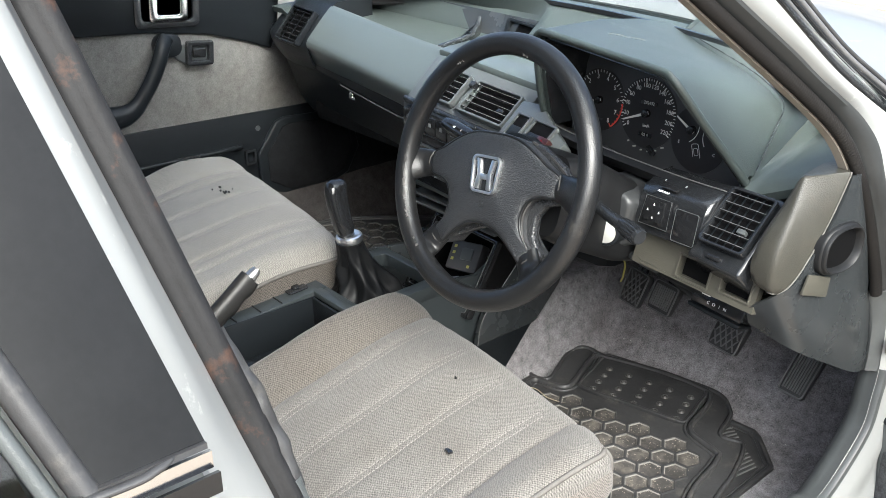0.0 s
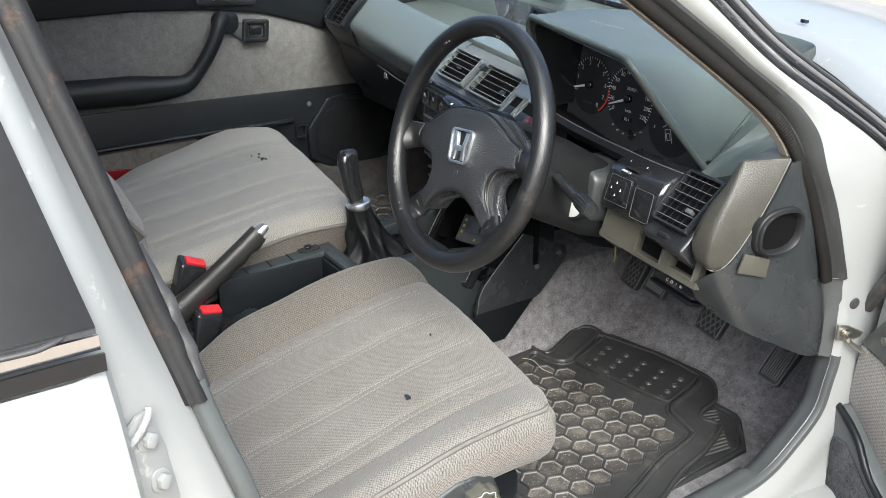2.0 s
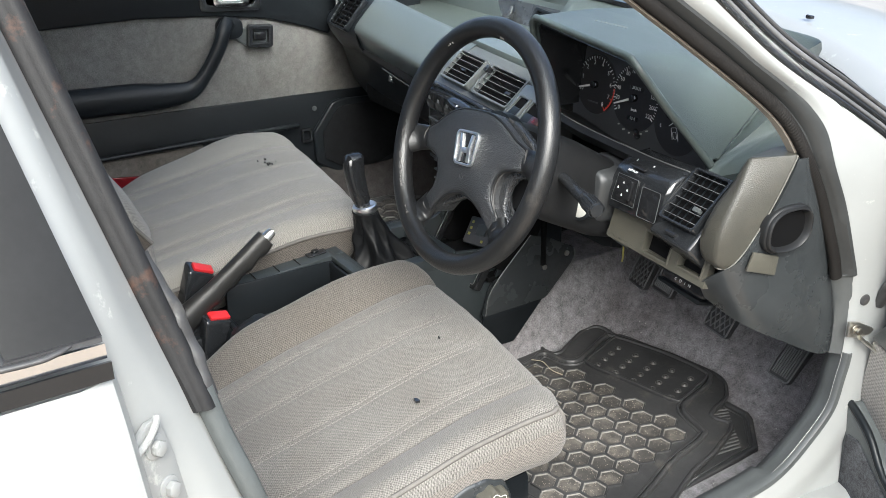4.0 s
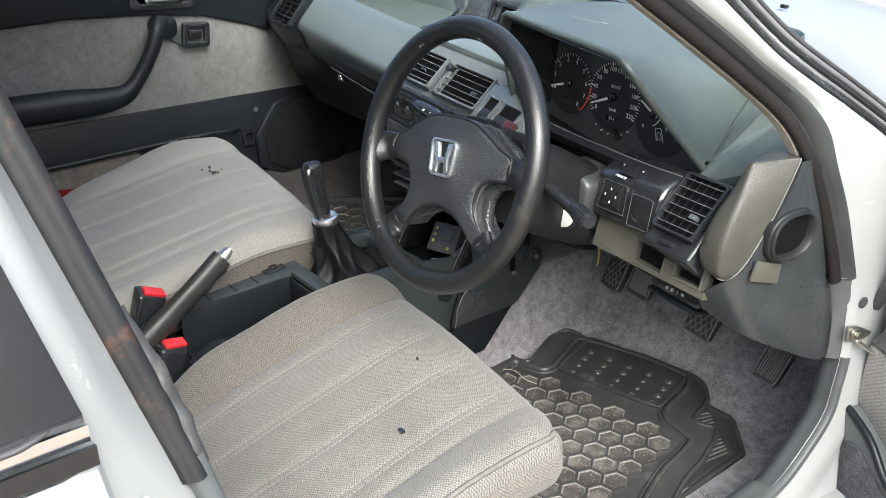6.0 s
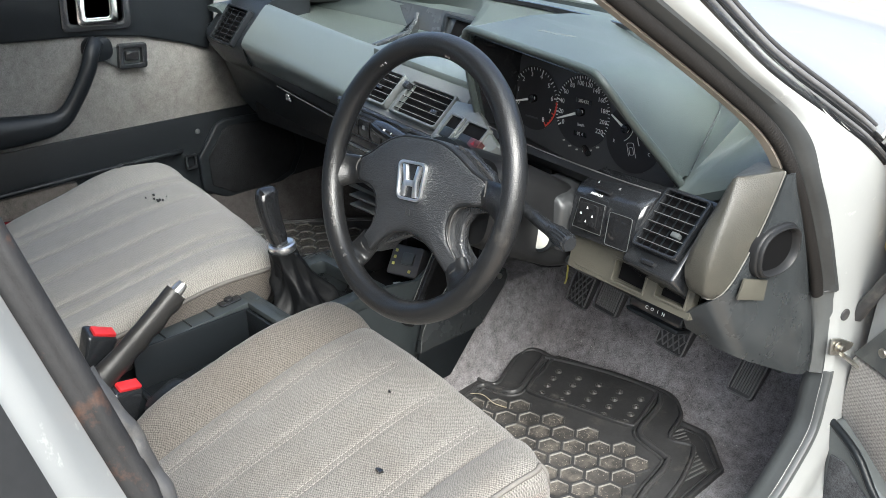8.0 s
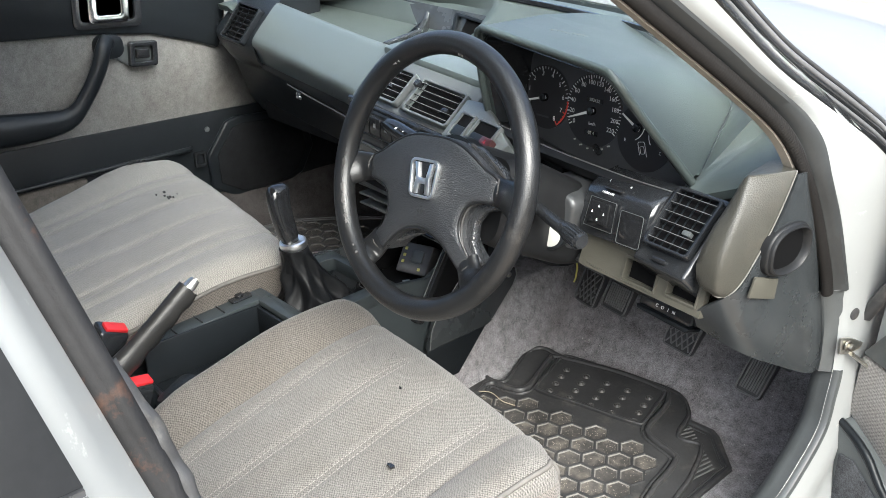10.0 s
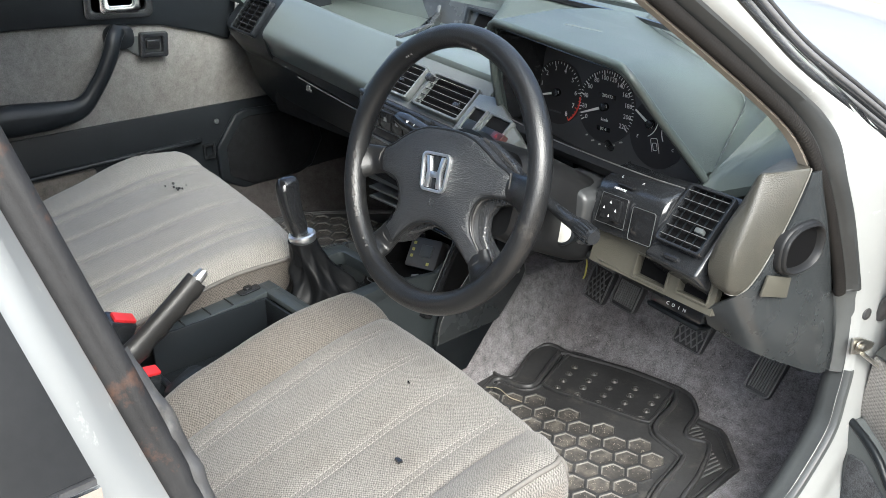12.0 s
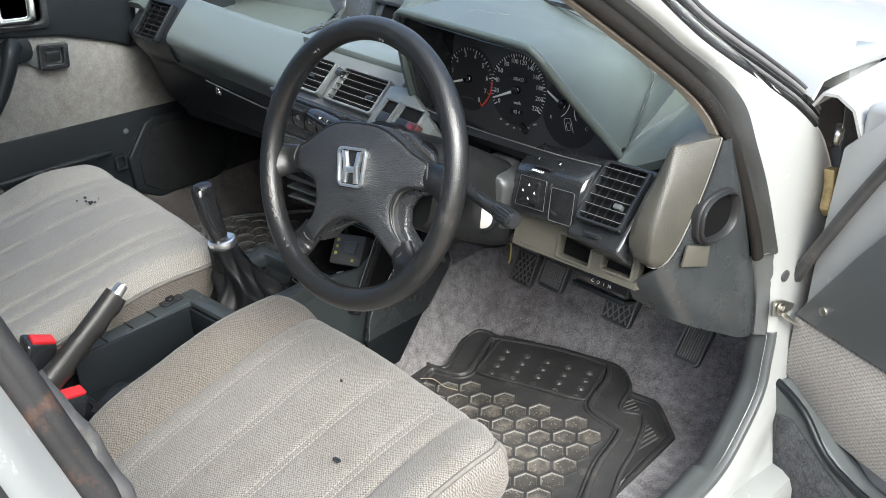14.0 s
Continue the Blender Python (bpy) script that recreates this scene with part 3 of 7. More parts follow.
part("kick_trim", loft(kick_rows), SILLC, body, "dark grey plastic trim below the seal", angle=50)
part("kick_trim_joint", sweep([(0.706, 0.372, 0.5265), (0.722, 0.366, 0.5265), (0.739, 0.378, 0.5265)], 0.0008, 6), FLANGE, body)
part("kick_trim_joint", sweep([(0.709, 0.346, 0.654), (0.722, 0.346, 0.652), (0.739, 0.364, 0.656)], 0.0009, 6), FLANGE, body)
hole = Plane((0.7455, 0.395, 0.612), (0.12, 1, 0), (0, 0, 1))
part("grommet", disc(hole, 0, 0, 0.0085, -0.004, 0.0022, 20, None, 0.001), RUBBER, body)

# centre pillar: painted jamb, rubber, inner trim
bp = []
for z, x, y in ((1.36, 0.55, -0.69), (1.15, 0.629, -0.677), (0.95, 0.708, -0.641), (0.85, 0.742, -0.622), (0.75, 0.752, -0.602), (0.6, 0.757, -0.58), (0.36, 0.76, -0.57)):
    lx, ly = 0.594 - 0.312 * (max(z, 0.56) - 1.115), -0.633 - 0.25 * (max(z, 0.56) - 1.115)
    bp.append([(x - 0.01, y - 0.10, z), (x, y, z), (x - 0.008, y + 0.018, z), (x * 0.5 + lx * 0.5 - 0.002, y * 0.5 + ly * 0.5 + 0.006, z), (lx + 0.001, ly - 0.004, z), (lx - 0.02, ly + 0.006, z), (x - 0.11, y + 0.03, z), (x - 0.11, y - 0.10, z)])
part("centre_pillar", loft(bp), PAINT, body, "white painted centre pillar", angle=55)
rub = []
for k in range(45):
    z = 1.37 - 0.627 * k / 44
    lo, hi = V(0.5925 - 0.312 * (z - 1.115), -0.636 - 0.25 * (z - 1.115), z), V(0.597 - 0.311 * (z - 1.116), -0.612 - 0.238 * (z - 1.116), z)
    torn = 0.0 if z > 0.80 else 0.10 + 0.18 * noise.noise((z * 60, 0.2, 0.5))
    mid = V(0.95, -0.17, 0.26)
    row = []
    for f, h in ((0.0, -0.006), (0.04, 0.002), (0.16, 0.0042), (0.30, 0.0036), (0.5, 0.0046), (0.64, 0.0058), (0.80, 0.0052), (0.95, 0.002), (1.0, -0.006)):
        wv = 0.0012 * noise.noise((f * 3, z * 30, 2.0))
        row.append(lo.lerp(hi, f * (1 - torn)) + mid * (h + wv))
    rub.append(row)
part("pillar_seal", sheet(rub, 0.003), RUSTY, body, "perished black rubber seal stained with rust", angle=60)
flap = spline([(0.664, -0.560, 0.89), (0.6795, -0.545, 0.845), (0.690, -0.536, 0.812), (0.703, -0.529, 0.772), (0.7085, -0.528, 0.752)], 8)
fb = ribbon(flap, [(-0.008, 0.0), (-0.004, 0.004), (0.003, 0.004), (0.006, 0.0), (0.0, -0.003)], up=(1, 0.2, 0.3))
for v in fb.verts:
    v.co += V(noise.noise(v.co * 55), noise.noise(v.co * 55 + V(7, 0, 0)), 0) * 0.003
part("torn_seal_flap", fb, RUBBER, body, "torn rubber flap", angle=80)
lower = spline([(0.707, -0.531, 0.762), (0.713, -0.526, 0.735), (0.722, -0.519, 0.705), (0.738, -0.503, 0.648), (0.742, -0.48, 0.55), (0.735, -0.45, 0.45), (0.725, -0.43, 0.385)], 6)
part("pillar_lower_trim", ribbon(lower, [(-0.010, 0.0), (-0.007, 0.004), (0.005, 0.005), (0.009, 0.001), (0.010, -0.02), (-0.012, -0.012)], up=(1, 0.2, 0)), GREY, body, "grey plastic lower pillar trim", angle=50)
jp = Plane((0.7565, -0.5945, 0.7500), (-0.5, 0.86, 0.12), (-0.1, 0.05, 1))
for db, da in ((0.0, 0.0), (-0.047, 0.001)):
    b = disc(jp, da, db, 0.0118, -0.004, 0.002, 28, None, 0.001)
    slab(jp, [(da + 0.0078 * math.cos(math.tau * k / 6 + 0.3), db + 0.0078 * math.sin(math.tau * k / 6 + 0.3)) for k in range(6)], 0.002, 0.009, 0.001, 2, b)
    part("hinge_bolt", b, PAINT, body, "white painted hexagon bolt")
part("hinge_leaf", slab(jp, [(-0.03, 0.012), (0.0, 0.024), (0.012, 0.022), (0.018, -0.02), (0.018, -0.08), (-0.03, -0.08)], -0.006, 0.0, 0.001), PAINT, body)
part("hinge_tongue", sweep(spline([jp(-0.022, 0.008, 0.003), jp(-0.008, 0.014, 0.005), jp(0.004, 0.022, 0.005), jp(0.010, 0.027, 0.003)], 5), 0.0035, 8), PAINT, body)

# ---- rear door of the same side, shut ----
rdoor = thing("rear_door", (0.75, -1.1, 0.25), "white rear car door with chrome window moulding, shut", "car door")
skin = []
for z, x in ((0.25, 0.80), (0.45, 0.825), (0.62, 0.825), (0.74, 0.81), (0.80, 0.795), (0.835, 0.778)):
    skin.append([(x - 0.035, -0.605 - 0.06 * (z - 0.6), z), (x - 0.008, -0.612 - 0.06 * (z - 0.6), z), (x, -0.635 - 0.06 * (z - 0.6), z), (x + 0.004, -0.9, z), (x, -1.5, z)])
part("skin", sheet(skin, 0.004), PAINT, rdoor, angle=50)
for nm, z0, z1, m in (("belt_moulding", 0.8405, 0.8565, GLOSS), ("chrome_strip", 0.8570, 0.8700, CHROME), ("window_wiper_seal", 0.8700, 0.8745, RUBBER)):
    zc, hz_ = (z0 + z1) / 2, (z1 - z0) / 2
    part(nm, ribbon([(0.779 - 0.45 * (zc - 0.845), -0.622 - 0.1 * (zc - 0.845), zc), (0.782 - 0.45 * (zc - 0.845), -0.75, zc), (0.782 - 0.45 * (zc - 0.845), -1.5, zc + 0.004)], [(-0.005, -hz_), (-0.001, -hz_ * 0.9), (0.0008, 0.0), (-0.001, hz_ * 0.9), (-0.005, hz_)], up=(0, 0, 1)), m, rdoor, angle=80)
part("loose_seal_end", sweep(spline([(0.772, -0.648, 0.874), (0.775, -0.662, 0.872), (0.777, -0.68, 0.871), (0.776, -0.74, 0.873)], 4), [0.001, 0.002, 0.003] + [0.0038] * 10, 8, 0.7), RUBBER, rdoor, angle=80)
quad = [(V(0.757, -0.624, 0.868), V(0.763, -0.700, 0.868)), (V(0.708, -0.646, 0.975), V(0.714, -0.735, 0.975)), (V(0.629, -0.682, 1.15), V(0.634, -0.79, 1.15)), (V(0.545, -0.70, 1.34), V(0.55, -0.83, 1.34))]
part("black_pillar_panel", sheet([[a, a.lerp(b, 0.5) + V(0.003, 0, 0), b] for a, b in quad], 0.008), APPLIQUE, rdoor, "dull black window pillar panel", angle=60)
part("window_channel", sweep([b + V(0.004, -0.004, 0) for a, b in quad], 0.010, 8), RUBBER, rdoor, angle=80)
part("window_channel", sweep([b + V(0.004, -0.024, 0) for a, b in quad], 0.006, 8), GREY, rdoor, angle=80)
g = [[b + V(-0.004, -0.02, 0), b + V(-0.004, -0.5, 0)] for a, b in quad]
part("window_pane", sheet(g, 0.004), TINTED, rdoor, "dark tinted window glass")

# ---- far side: closed passenger door ----
pdoor = thing("passenger_door", (-0.76, 0.0, 0.3), "closed car door with grey velour panel and black armrest", "car door")
DP = Plane((-0.735, 0, 0), (0, 1, 0), (0, 0, 1))
part("outer_skin", box((-0.80, -0.25, 0.58), (0.03, 1.5, 0.58), 0.01), PAINT, pdoor)
part("window_pane", sheet([[(-0.77, y, 0.9) for y in (-0.95, 0.3)], [(-0.60, y - 0.12, 1.3) for y in (-0.85, 0.05)]], 0.004), GLASS, pdoor).visible_shadow = False
part("upper_trim", slab(DP, [(-1.0, 0.845), (-0.167, 0.843), (0.0, 0.83), (0.13, 0.81), (0.23, 0.778), (0.285, 0.755), (0.305, 0.80), (0.315, 0.87), (0.30, 0.95), (-1.0, 0.96)], 0.0, 0.018, 0.006, 3), DARK, pdoor, "dark padded vinyl top of the door trim")
part("velour_panel", slab(DP, [(-1.0, 0.85), (-0.167, 0.847), (0.0, 0.834), (0.13, 0.814), (0.23, 0.782), (0.45, 0.72), (0.47, 0.60), (-1.0, 0.64)], -0.004, 0.008, 0.003), VELOUR, pdoor, "grey velour door panel")
part("lower_panel", slab(DP, [(-1.0, 0.648), (-0.05, 0.626), (0.41, 0.61), (0.50, 0.60), (0.52, 0.3), (-1.0, 0.3)], -0.01, 0.012, 0.004), DARK, pdoor, "black moulded lower door panel")
part("pocket_carpet", slab(DP, [(-1.0, 0.545), (-0.06, 0.540), (-0.06, 0.38), (-1.0, 0.38)], 0.012, 0.03, 0.004), GRIMY, pdoor, "grimy carpeted door pocket")
part("pocket_rail", sweep(spline([DP(-0.9, 0.555, 0.035), DP(-0.225, 0.552, 0.035), DP(-0.03, 0.552, 0.035), DP(0.14, 0.549, 0.033), DP(0.185, 0.545, 0.02)], 6), 0.006, 8), DARK, pdoor, angle=80)
arm = spline([DP(-0.95, 0.70, 0.045), DP(-0.45, 0.69, 0.045), DP(-0.24, 0.682, 0.045), DP(-0.13, 0.676, 0.048), DP(-0.075, 0.683, 0.05), DP(-0.035, 0.722, 0.05), DP(-0.005, 0.768, 0.05), DP(0.012, 0.802, 0.045), DP(0.03, 0.818, 0.03)], 8)
arm_r = [0.033 if i < 18 else max(0.0165, 0.033 - (i - 18) * 0.0009) for i in range(len(arm))]
part("armrest", sweep(arm, arm_r, 14, 0.75, up=(1, 0, 0)), DARK, pdoor, "black moulded armrest and grab handle", angle=80)
part("grab_base", slab(DP, rrect(0.06, 0.05, 0.02), -0.01, 0.03, 0.006), DARK, pdoor).data.transform(Matrix.Translation((0, 0.035, 0.80)))
part("switch_plate", slab(DP, [(0.035, 0.80), (0.14, 0.788), (0.138, 0.748), (0.075, 0.752), (0.05, 0.77)], 0.0, 0.016, 0.005), GREY, pdoor)
SP = Plane(DP(0.105, 0.775, 0.016), (0, 1, -0.1), (0, 0.1, 1))
wsw = frame_ring(SP, rrect(0.062, 0.052, 0.006), rrect(0.040, 0.032, 0.004), 0, 0.012, None, 0.001)
part("window_switch", wsw, BLACK, pdoor, "square black window switch")
part("rocker", slab(SP, rrect(0.03, 0.02, 0.003), 0, 0.008, 0.002), GLOSS, pdoor)
bz = Plane(DP(0.045, 0.888, 0.018), (0, 1, -0.08), (0, 0.08, 1))
part("handle_bezel", frame_ring(bz, rrect(0.145, 0.10, 0.012), rrect(0.115, 0.072, 0.01), -0.004, 0.005, None, 0.001), BLACK, pdoor)
part("handle_cup", slab(bz, rrect(0.115, 0.072, 0.01), -0.003, 0.0, 0.001), GREY, pdoor)
hl = frame_ring(bz, rrect(0.086, 0.078, 0.012), rrect(0.050, 0.046, 0.006), 0.002, 0.012, None, 0.002)
part("release_handle", hl, CHROME, pdoor, "chrome interior release handle")
spk = [(0.222, 0.52), (0.275, 0.588), (0.30, 0.594), (0.44, 0.585), (0.49, 0.55), (0.505, 0.48), (0.47, 0.42), (0.40, 0.395), (0.29, 0.40), (0.225, 0.44)]
part("speaker_cover", slab(DP, spk, 0.012, 0.026, 0.006, 3), DARK, pdoor, "black moulded speaker cover", angle=50)
part("speaker_cloth", slab(DP, [(0.36 + (a - 0.36) * 0.84, 0.495 + (c - 0.495) * 0.84) for a, c in spk], 0.024, 0.03, 0.003), SPEAKER, pdoor)
part("pocket_clip", frame_ring(Plane(DP(0.205, 0.515, 0.014), (0, 1, 0), (0, 0, 1)), rrect(0.028, 0.035, 0.004), rrect(0.018, 0.024, 0.003), 0, 0.008), BLACK, pdoor)
part("trim_screw", disc(DP, 0.233, 0.578, 0.006, 0.012, 0.016, 14, None, 0.001), GREY, pdoor)
part("red_reflector", slab(DP, [(-0.295, 0.508), (-0.180, 0.492), (-0.180, 0.452), (-0.295, 0.462)], 0.028, 0.036, 0.002), DARKRED, pdoor, "dark red door reflector")

# ---- driver's door, swung open ----
ddoor = thing("driver_door", (1.2, 0.35, 0.3), "open white car door with tweed and grey plastic trim", "car door")
dd = Vector((0.95, -0.31, 0.0))
OD = Plane((0.752, 0.418, 0), dd, (0, 0, 1))
part("shell", slab(OD, [(0.05, 0.28), (0.045, 0.74), (0.06, 0.86), (0.9, 0.88), (0.9, 0.25), (0.05, 0.25)], -0.13, -0.02, 0.012, 3), PAINT, ddoor, angle=50)
part("inner_panel", slab(OD, [(0.012, 0.30), (0.006, 0.50), (0.018, 0.62), (0.045, 0.80), (0.1, 0.85), (0.9, 0.87), (0.9, 0.27), (0.012, 0.27)], -0.021, -0.008, 0.004), PAINT, ddoor)
part("upper_trim", slab(OD, [(0.012, 0.555), (0.10, 0.675), (0.20, 0.80), (0.9, 0.84), (0.9, 0.50), (0.13, 0.545)], -0.008, 0.012, 0.004), GREY, ddoor, "grey plastic upper door trim")
part("cloth_panel", slab(OD, [(0.010, 0.55), (0.13, 0.54), (0.9, 0.50), (0.9, 0.30), (0.10, 0.395), (0.0, 0.455)], -0.008, 0.008, 0.004), DOORC, ddoor, "grey tweed door panel")
part("pocket_panel", slab(OD, [(0.0, 0.445), (0.012, 0.452), (0.06, 0.425), (0.16, 0.36), (0.9, 0.30), (0.9, 0.24), (0.01, 0.24), (-0.005, 0.40)], -0.008, 0.03, 0.008, 3), GREY, ddoor, "grey plastic door pocket moulding", angle=50)
part("pocket_felt", slab(OD, [(0.020, 0.405), (0.045, 0.408), (0.10, 0.372), (0.17, 0.335), (0.45, 0.30), (0.45, 0.25), (0.015, 0.25)], 0.028, 0.034, 0.004), FELT, ddoor)
part("pocket_lip", sweep(spline([OD(0.0, 0.45, 0.024), OD(0.06, 0.43, 0.028), OD(0.16, 0.365, 0.03), OD(0.5, 0.34, 0.03)], 6), 0.006, 8), DARK, ddoor, angle=80)
part("trim_screw", disc(OD, 0.062, 0.582, 0.0065, 0.011, 0.015, 14, None, 0.001), STEEL, ddoor)
part("window_seal", sweep(spline([OD(-0.005, 0.60, -0.004), OD(0.03, 0.66, -0.002), OD(0.12, 0.80, 0.0), OD(0.2, 0.9, 0.0)], 6), 0.009, 8), RUBBER, ddoor, angle=80)
# check strap and hinge
CKP = Plane((0.7475, 0.385, 0.568), (0.16, 0.98, -0.1), (0, 0.1, 1))
ck = slab(CKP, [(-0.020, 0.016), (0.0, 0.013), (0.030, 0.000), (0.024, -0.008), (0.0, -0.011), (-0.018, -0.008)], -0.001, 0.004, 0.002)
part("check_strap_plate", ck, STEEL, ddoor, "worn steel door check plate")
bolt_ = disc(CKP, -0.008, 0.004, 0.008, 0.006, 0.009, 20, None, 0.001)
slab(CKP, [(-0.008 + 0.0055 * math.cos(math.tau * k / 6), 0.004 + 0.0055 * math.sin(math.tau * k / 6)) for k in range(6)], 0.009, 0.015, 0.001, 2, bolt_)
part("strap_bolt", bolt_, STEEL, ddoor)
part("check_strap", sweep([CKP(0.0, -0.008, 0.008), CKP(0.022, -0.024, 0.014), CKP(0.045, -0.042, 0.022)], 0.006, 8, 0.5), STEEL, ddoor, "worn steel door check strap")
hb_ = prism([(0.757, 0.452, 0.752), (0.757, 0.475, 0.748), (0.757, 0.482, 0.725), (0.757, 0.472, 0.71), (0.757, 0.49, 0.695), (0.757, 0.494, 0.672), (0.757, 0.462, 0.680), (0.757, 0.450, 0.695), (0.757, 0.456, 0.72)], (0.016, 0, 0), 0.003)
part("hinge", hb_, YELLOWZ, ddoor, "dirty yellow plated hinge", angle=50)
for z in (0.735, 0.69):
    part("hinge_screw", disc(Plane((0.773, 0.47, z), (0, 1, 0), (0, 0, 1)), 0, 0, 0.005, 0, 0.004, 14, None, 0.001), STEEL, ddoor)
capr = disc(Plane((0.765, 0.468, 0.795), (-0.35, 0.93, 0), (0, 0.1, 0.95)), 0, 0, 0.015, -0.004, 0.004, 20, None, 0.002)
disc(Plane((0.765, 0.468, 0.795), (-0.35, 0.93, 0), (0, 0.1, 0.95)), -0.003, 0.002, 0.008, 0.004, 0.007, 16, capr, 0.002)
part("seal_cap", capr, STEEL, body, "clouded plastic trim cap")


# ---- dashboard ----
dash = thing("dashboard", (0, 0.4, 0.6), "grey-green moulded car dashboard with vents and a hooded instrument panel", "dashboard")

# upper pad: profile from front lip to windscreen, station by station across the car
CREASE_X, CREASE_Y, CREASE_Z = (0.262, 0.34, 0.43, 0.475, 0.505, 0.521, 0.540, 0.582), (0.47, 0.442, 0.438, 0.431, 0.421, 0.408, 0.362, 0.256), (0.927, 0.909, 0.883, 0.867, 0.854, 0.841, 0.826, 0.800)
pad = []
for x in (-0.70, -0.66, -0.60, -0.50, -0.30, -0.12, -0.035, -0.02, 0.00, 0.10, 0.20, 0.28, 0.30, 0.36, 0.43, 0.475, 0.505, 0.521, 0.54, 0.56, 0.582, 0.59, 0.60, 0.65, 0.69, 0.708):
    back = glass_foot(x) + 0.01
    if x < -0.03:
        prof = [(0.285, 0.832), (0.30, 0.836), (0.36, 0.840), (0.425, 0.843), (0.446, 0.850), (0.458, 0.887), (0.472, 0.897), (back - 0.05, 0.925), (back, 0.922)]
        if x < -0.62:
            prof = [(y, 0.868 + (z - 0.868) * 0.4) for y, z in prof]
    elif 0.29 < x < 0.585:
        yb_, zb_ = np.interp(x, CREASE_X, CREASE_Y), np.interp(x, CREASE_X, CREASE_Z)
        prof = [(yb_ - 0.05, zb_ - 0.03), (yb_ - 0.02, zb_ - 0.014), (yb_ - 0.004, zb_ - 0.003), (yb_ + 0.006, zb_ + 0.002), (yb_ + 0.03, zb_ + 0.012), (yb_ + 0.06, zb_ + 0.026), (yb_ + 0.09, zb_ + 0.042), (max(yb_ + 0.10, back - 0.02), min(0.918, zb_ + 0.060)), (max(yb_ + 0.11, back), 0.918)]
    elif x < 0.565:
        prof = [(0.32, 0.815), (0.33, 0.82), (0.345, 0.825), (0.38, 0.855), (0.415, 0.87), (0.44, 0.89), (0.465, 0.914), (max(0.48, back - 0.04), 0.922), (max(0.5, back), 0.922)]
    else:
        lift_ = 0.45 * max(0.0, x - 0.60)
        prof = [(0.238, 0.783 + lift_), (0.246, 0.791 + lift_), (0.262, 0.799 + lift_), (0.30, 0.809 + lift_), (0.34, 0.820 + lift_), (0.39, 0.834 + lift_), (0.41, 0.843 + lift_), (0.43, 0.855 + lift_), (max(0.45, back), 0.885)]
    if x > 0.62:
        prof = [(min(y, 0.40 - 0.9 * (x - 0.62)), min(z, 0.895 - 0.5 * (x - 0.62))) for y, z in prof]
    pad.append([(x, y + 0.0002 * k, z) for k, (y, z) in enumerate(prof)] + [(x, y + 0.0002 * k + 0.003, z - 0.012) for k, (y, z) in reversed(list(enumerate(prof)))])
part("upper_pad", loft(pad), DASHTOP, dash, "grey-green padded vinyl dash top", angle=50)
seam = [V(x, glass_foot(x) - 0.035, 0.9245 - 0.012 * max(0.0, x - 0.1)) for x in [-0.55 + 1.03 * i / 30 for i in range(31)]]
part("demister_slot", ribbon(seam, [(-0.003, -0.004), (0.003, -0.004), (0.003, 0.003), (-0.003, 0.003)]), BLACK, dash)
part("tray_ridge", prism([(-0.125, 0.292, 0.858), (-0.165, 0.40, 0.857), (-0.188, 0.438, 0.868), (-0.192, 0.446, 0.882), (-0.194, 0.450, 0.84), (-0.13, 0.292, 0.83)], (0.010, 0.004, 0), 0.003), COVER, dash)
SL = Plane((-0.045, 0.446, 0.864), (1, -0.06, -0.05), (0, 0.3, 0.95))
slot_ = part("sensor_vent", frame_ring(SL, rrect(0.130, 0.042, 0.005), rrect(0.112, 0.030, 0.003), -0.012, 0.006, None, 0.001), DARK, dash, "small black vent in the tray wall")
# flat dark sheet painted as the slot's inner shade
part("vent_throat", slab(SL, rrect(0.114, 0.032, 0.003), -0.006, -0.001, 0), VOID, slot_)
# dark sheet added in front of the pad's own wall
part("tray_back", sheet([[(x, y + 0.02 * (abs(x) / 0.6) ** 2, z) for x in [-0.62 + 0.85 * i / 20 for i in range(21)]] for y, z in ((0.438, 0.843), (0.4445, 0.851), (0.4545, 0.884), (0.4575, 0.8905))], 0.003), COVER, dash, "dark sheet over the back wall of the dash tray", angle=60)
part("instrument_shelf", box((0.06, 0.315, 0.8385), (0.33, 0.075, 0.02), 0.006, (4, 4, 0)), DASH, dash, "light flat shelf behind the vents")

# brow over the glovebox
brow = []
for x in (-0.510, -0.50, -0.42, -0.34, -0.26, -0.18, -0.125, -0.105):
    back_, up = -0.078 * (x + 0.12), -0.055 * (x + 0.12)
    prof = [(0.262, 0.738), (0.245, 0.740), (0.236, 0.748), (0.226, 0.765), (0.2205, 0.776), (0.2195, 0.783), (0.2225, 0.790), (0.229, 0.798), (0.252, 0.821), (0.278, 0.846), (0.286, 0.852), (0.2915, 0.8535), (0.296, 0.850), (0.305, 0.835), (0.31, 0.738)]
    brow.append([(x + max(0.0, (x + 0.2) / 0.1) * (z - 0.79) * 0.9, y + back_, z + up * (1.0 if z > 0.76 else 0.6)) for y, z in prof])
part("glovebox_brow", loft(brow), DASH, dash, "broad satin grey-green brow above the glovebox", angle=60)
glove = []
for x in (-0.66, -0.60, -0.40, -0.20, -0.105):
    up, back_ = 0.045 * max(0.0, (-0.12 - x) / 0.42), -0.06 * (x + 0.12)
    glove.append([(x, y + back_, z + up * max(0.0, (z - 0.60) / 0.15)) for y, z in ((0.262, 0.742), (0.2445, 0.738), (0.2440, 0.724), (0.2445, 0.7165), (0.250, 0.712), (0.262, 0.690), (0.285, 0.640), (0.315, 0.610), (0.40, 0.600), (0.42, 0.742))])
part("glovebox_lid", loft(glove), DARK, dash, "dark glovebox lid", angle=35)
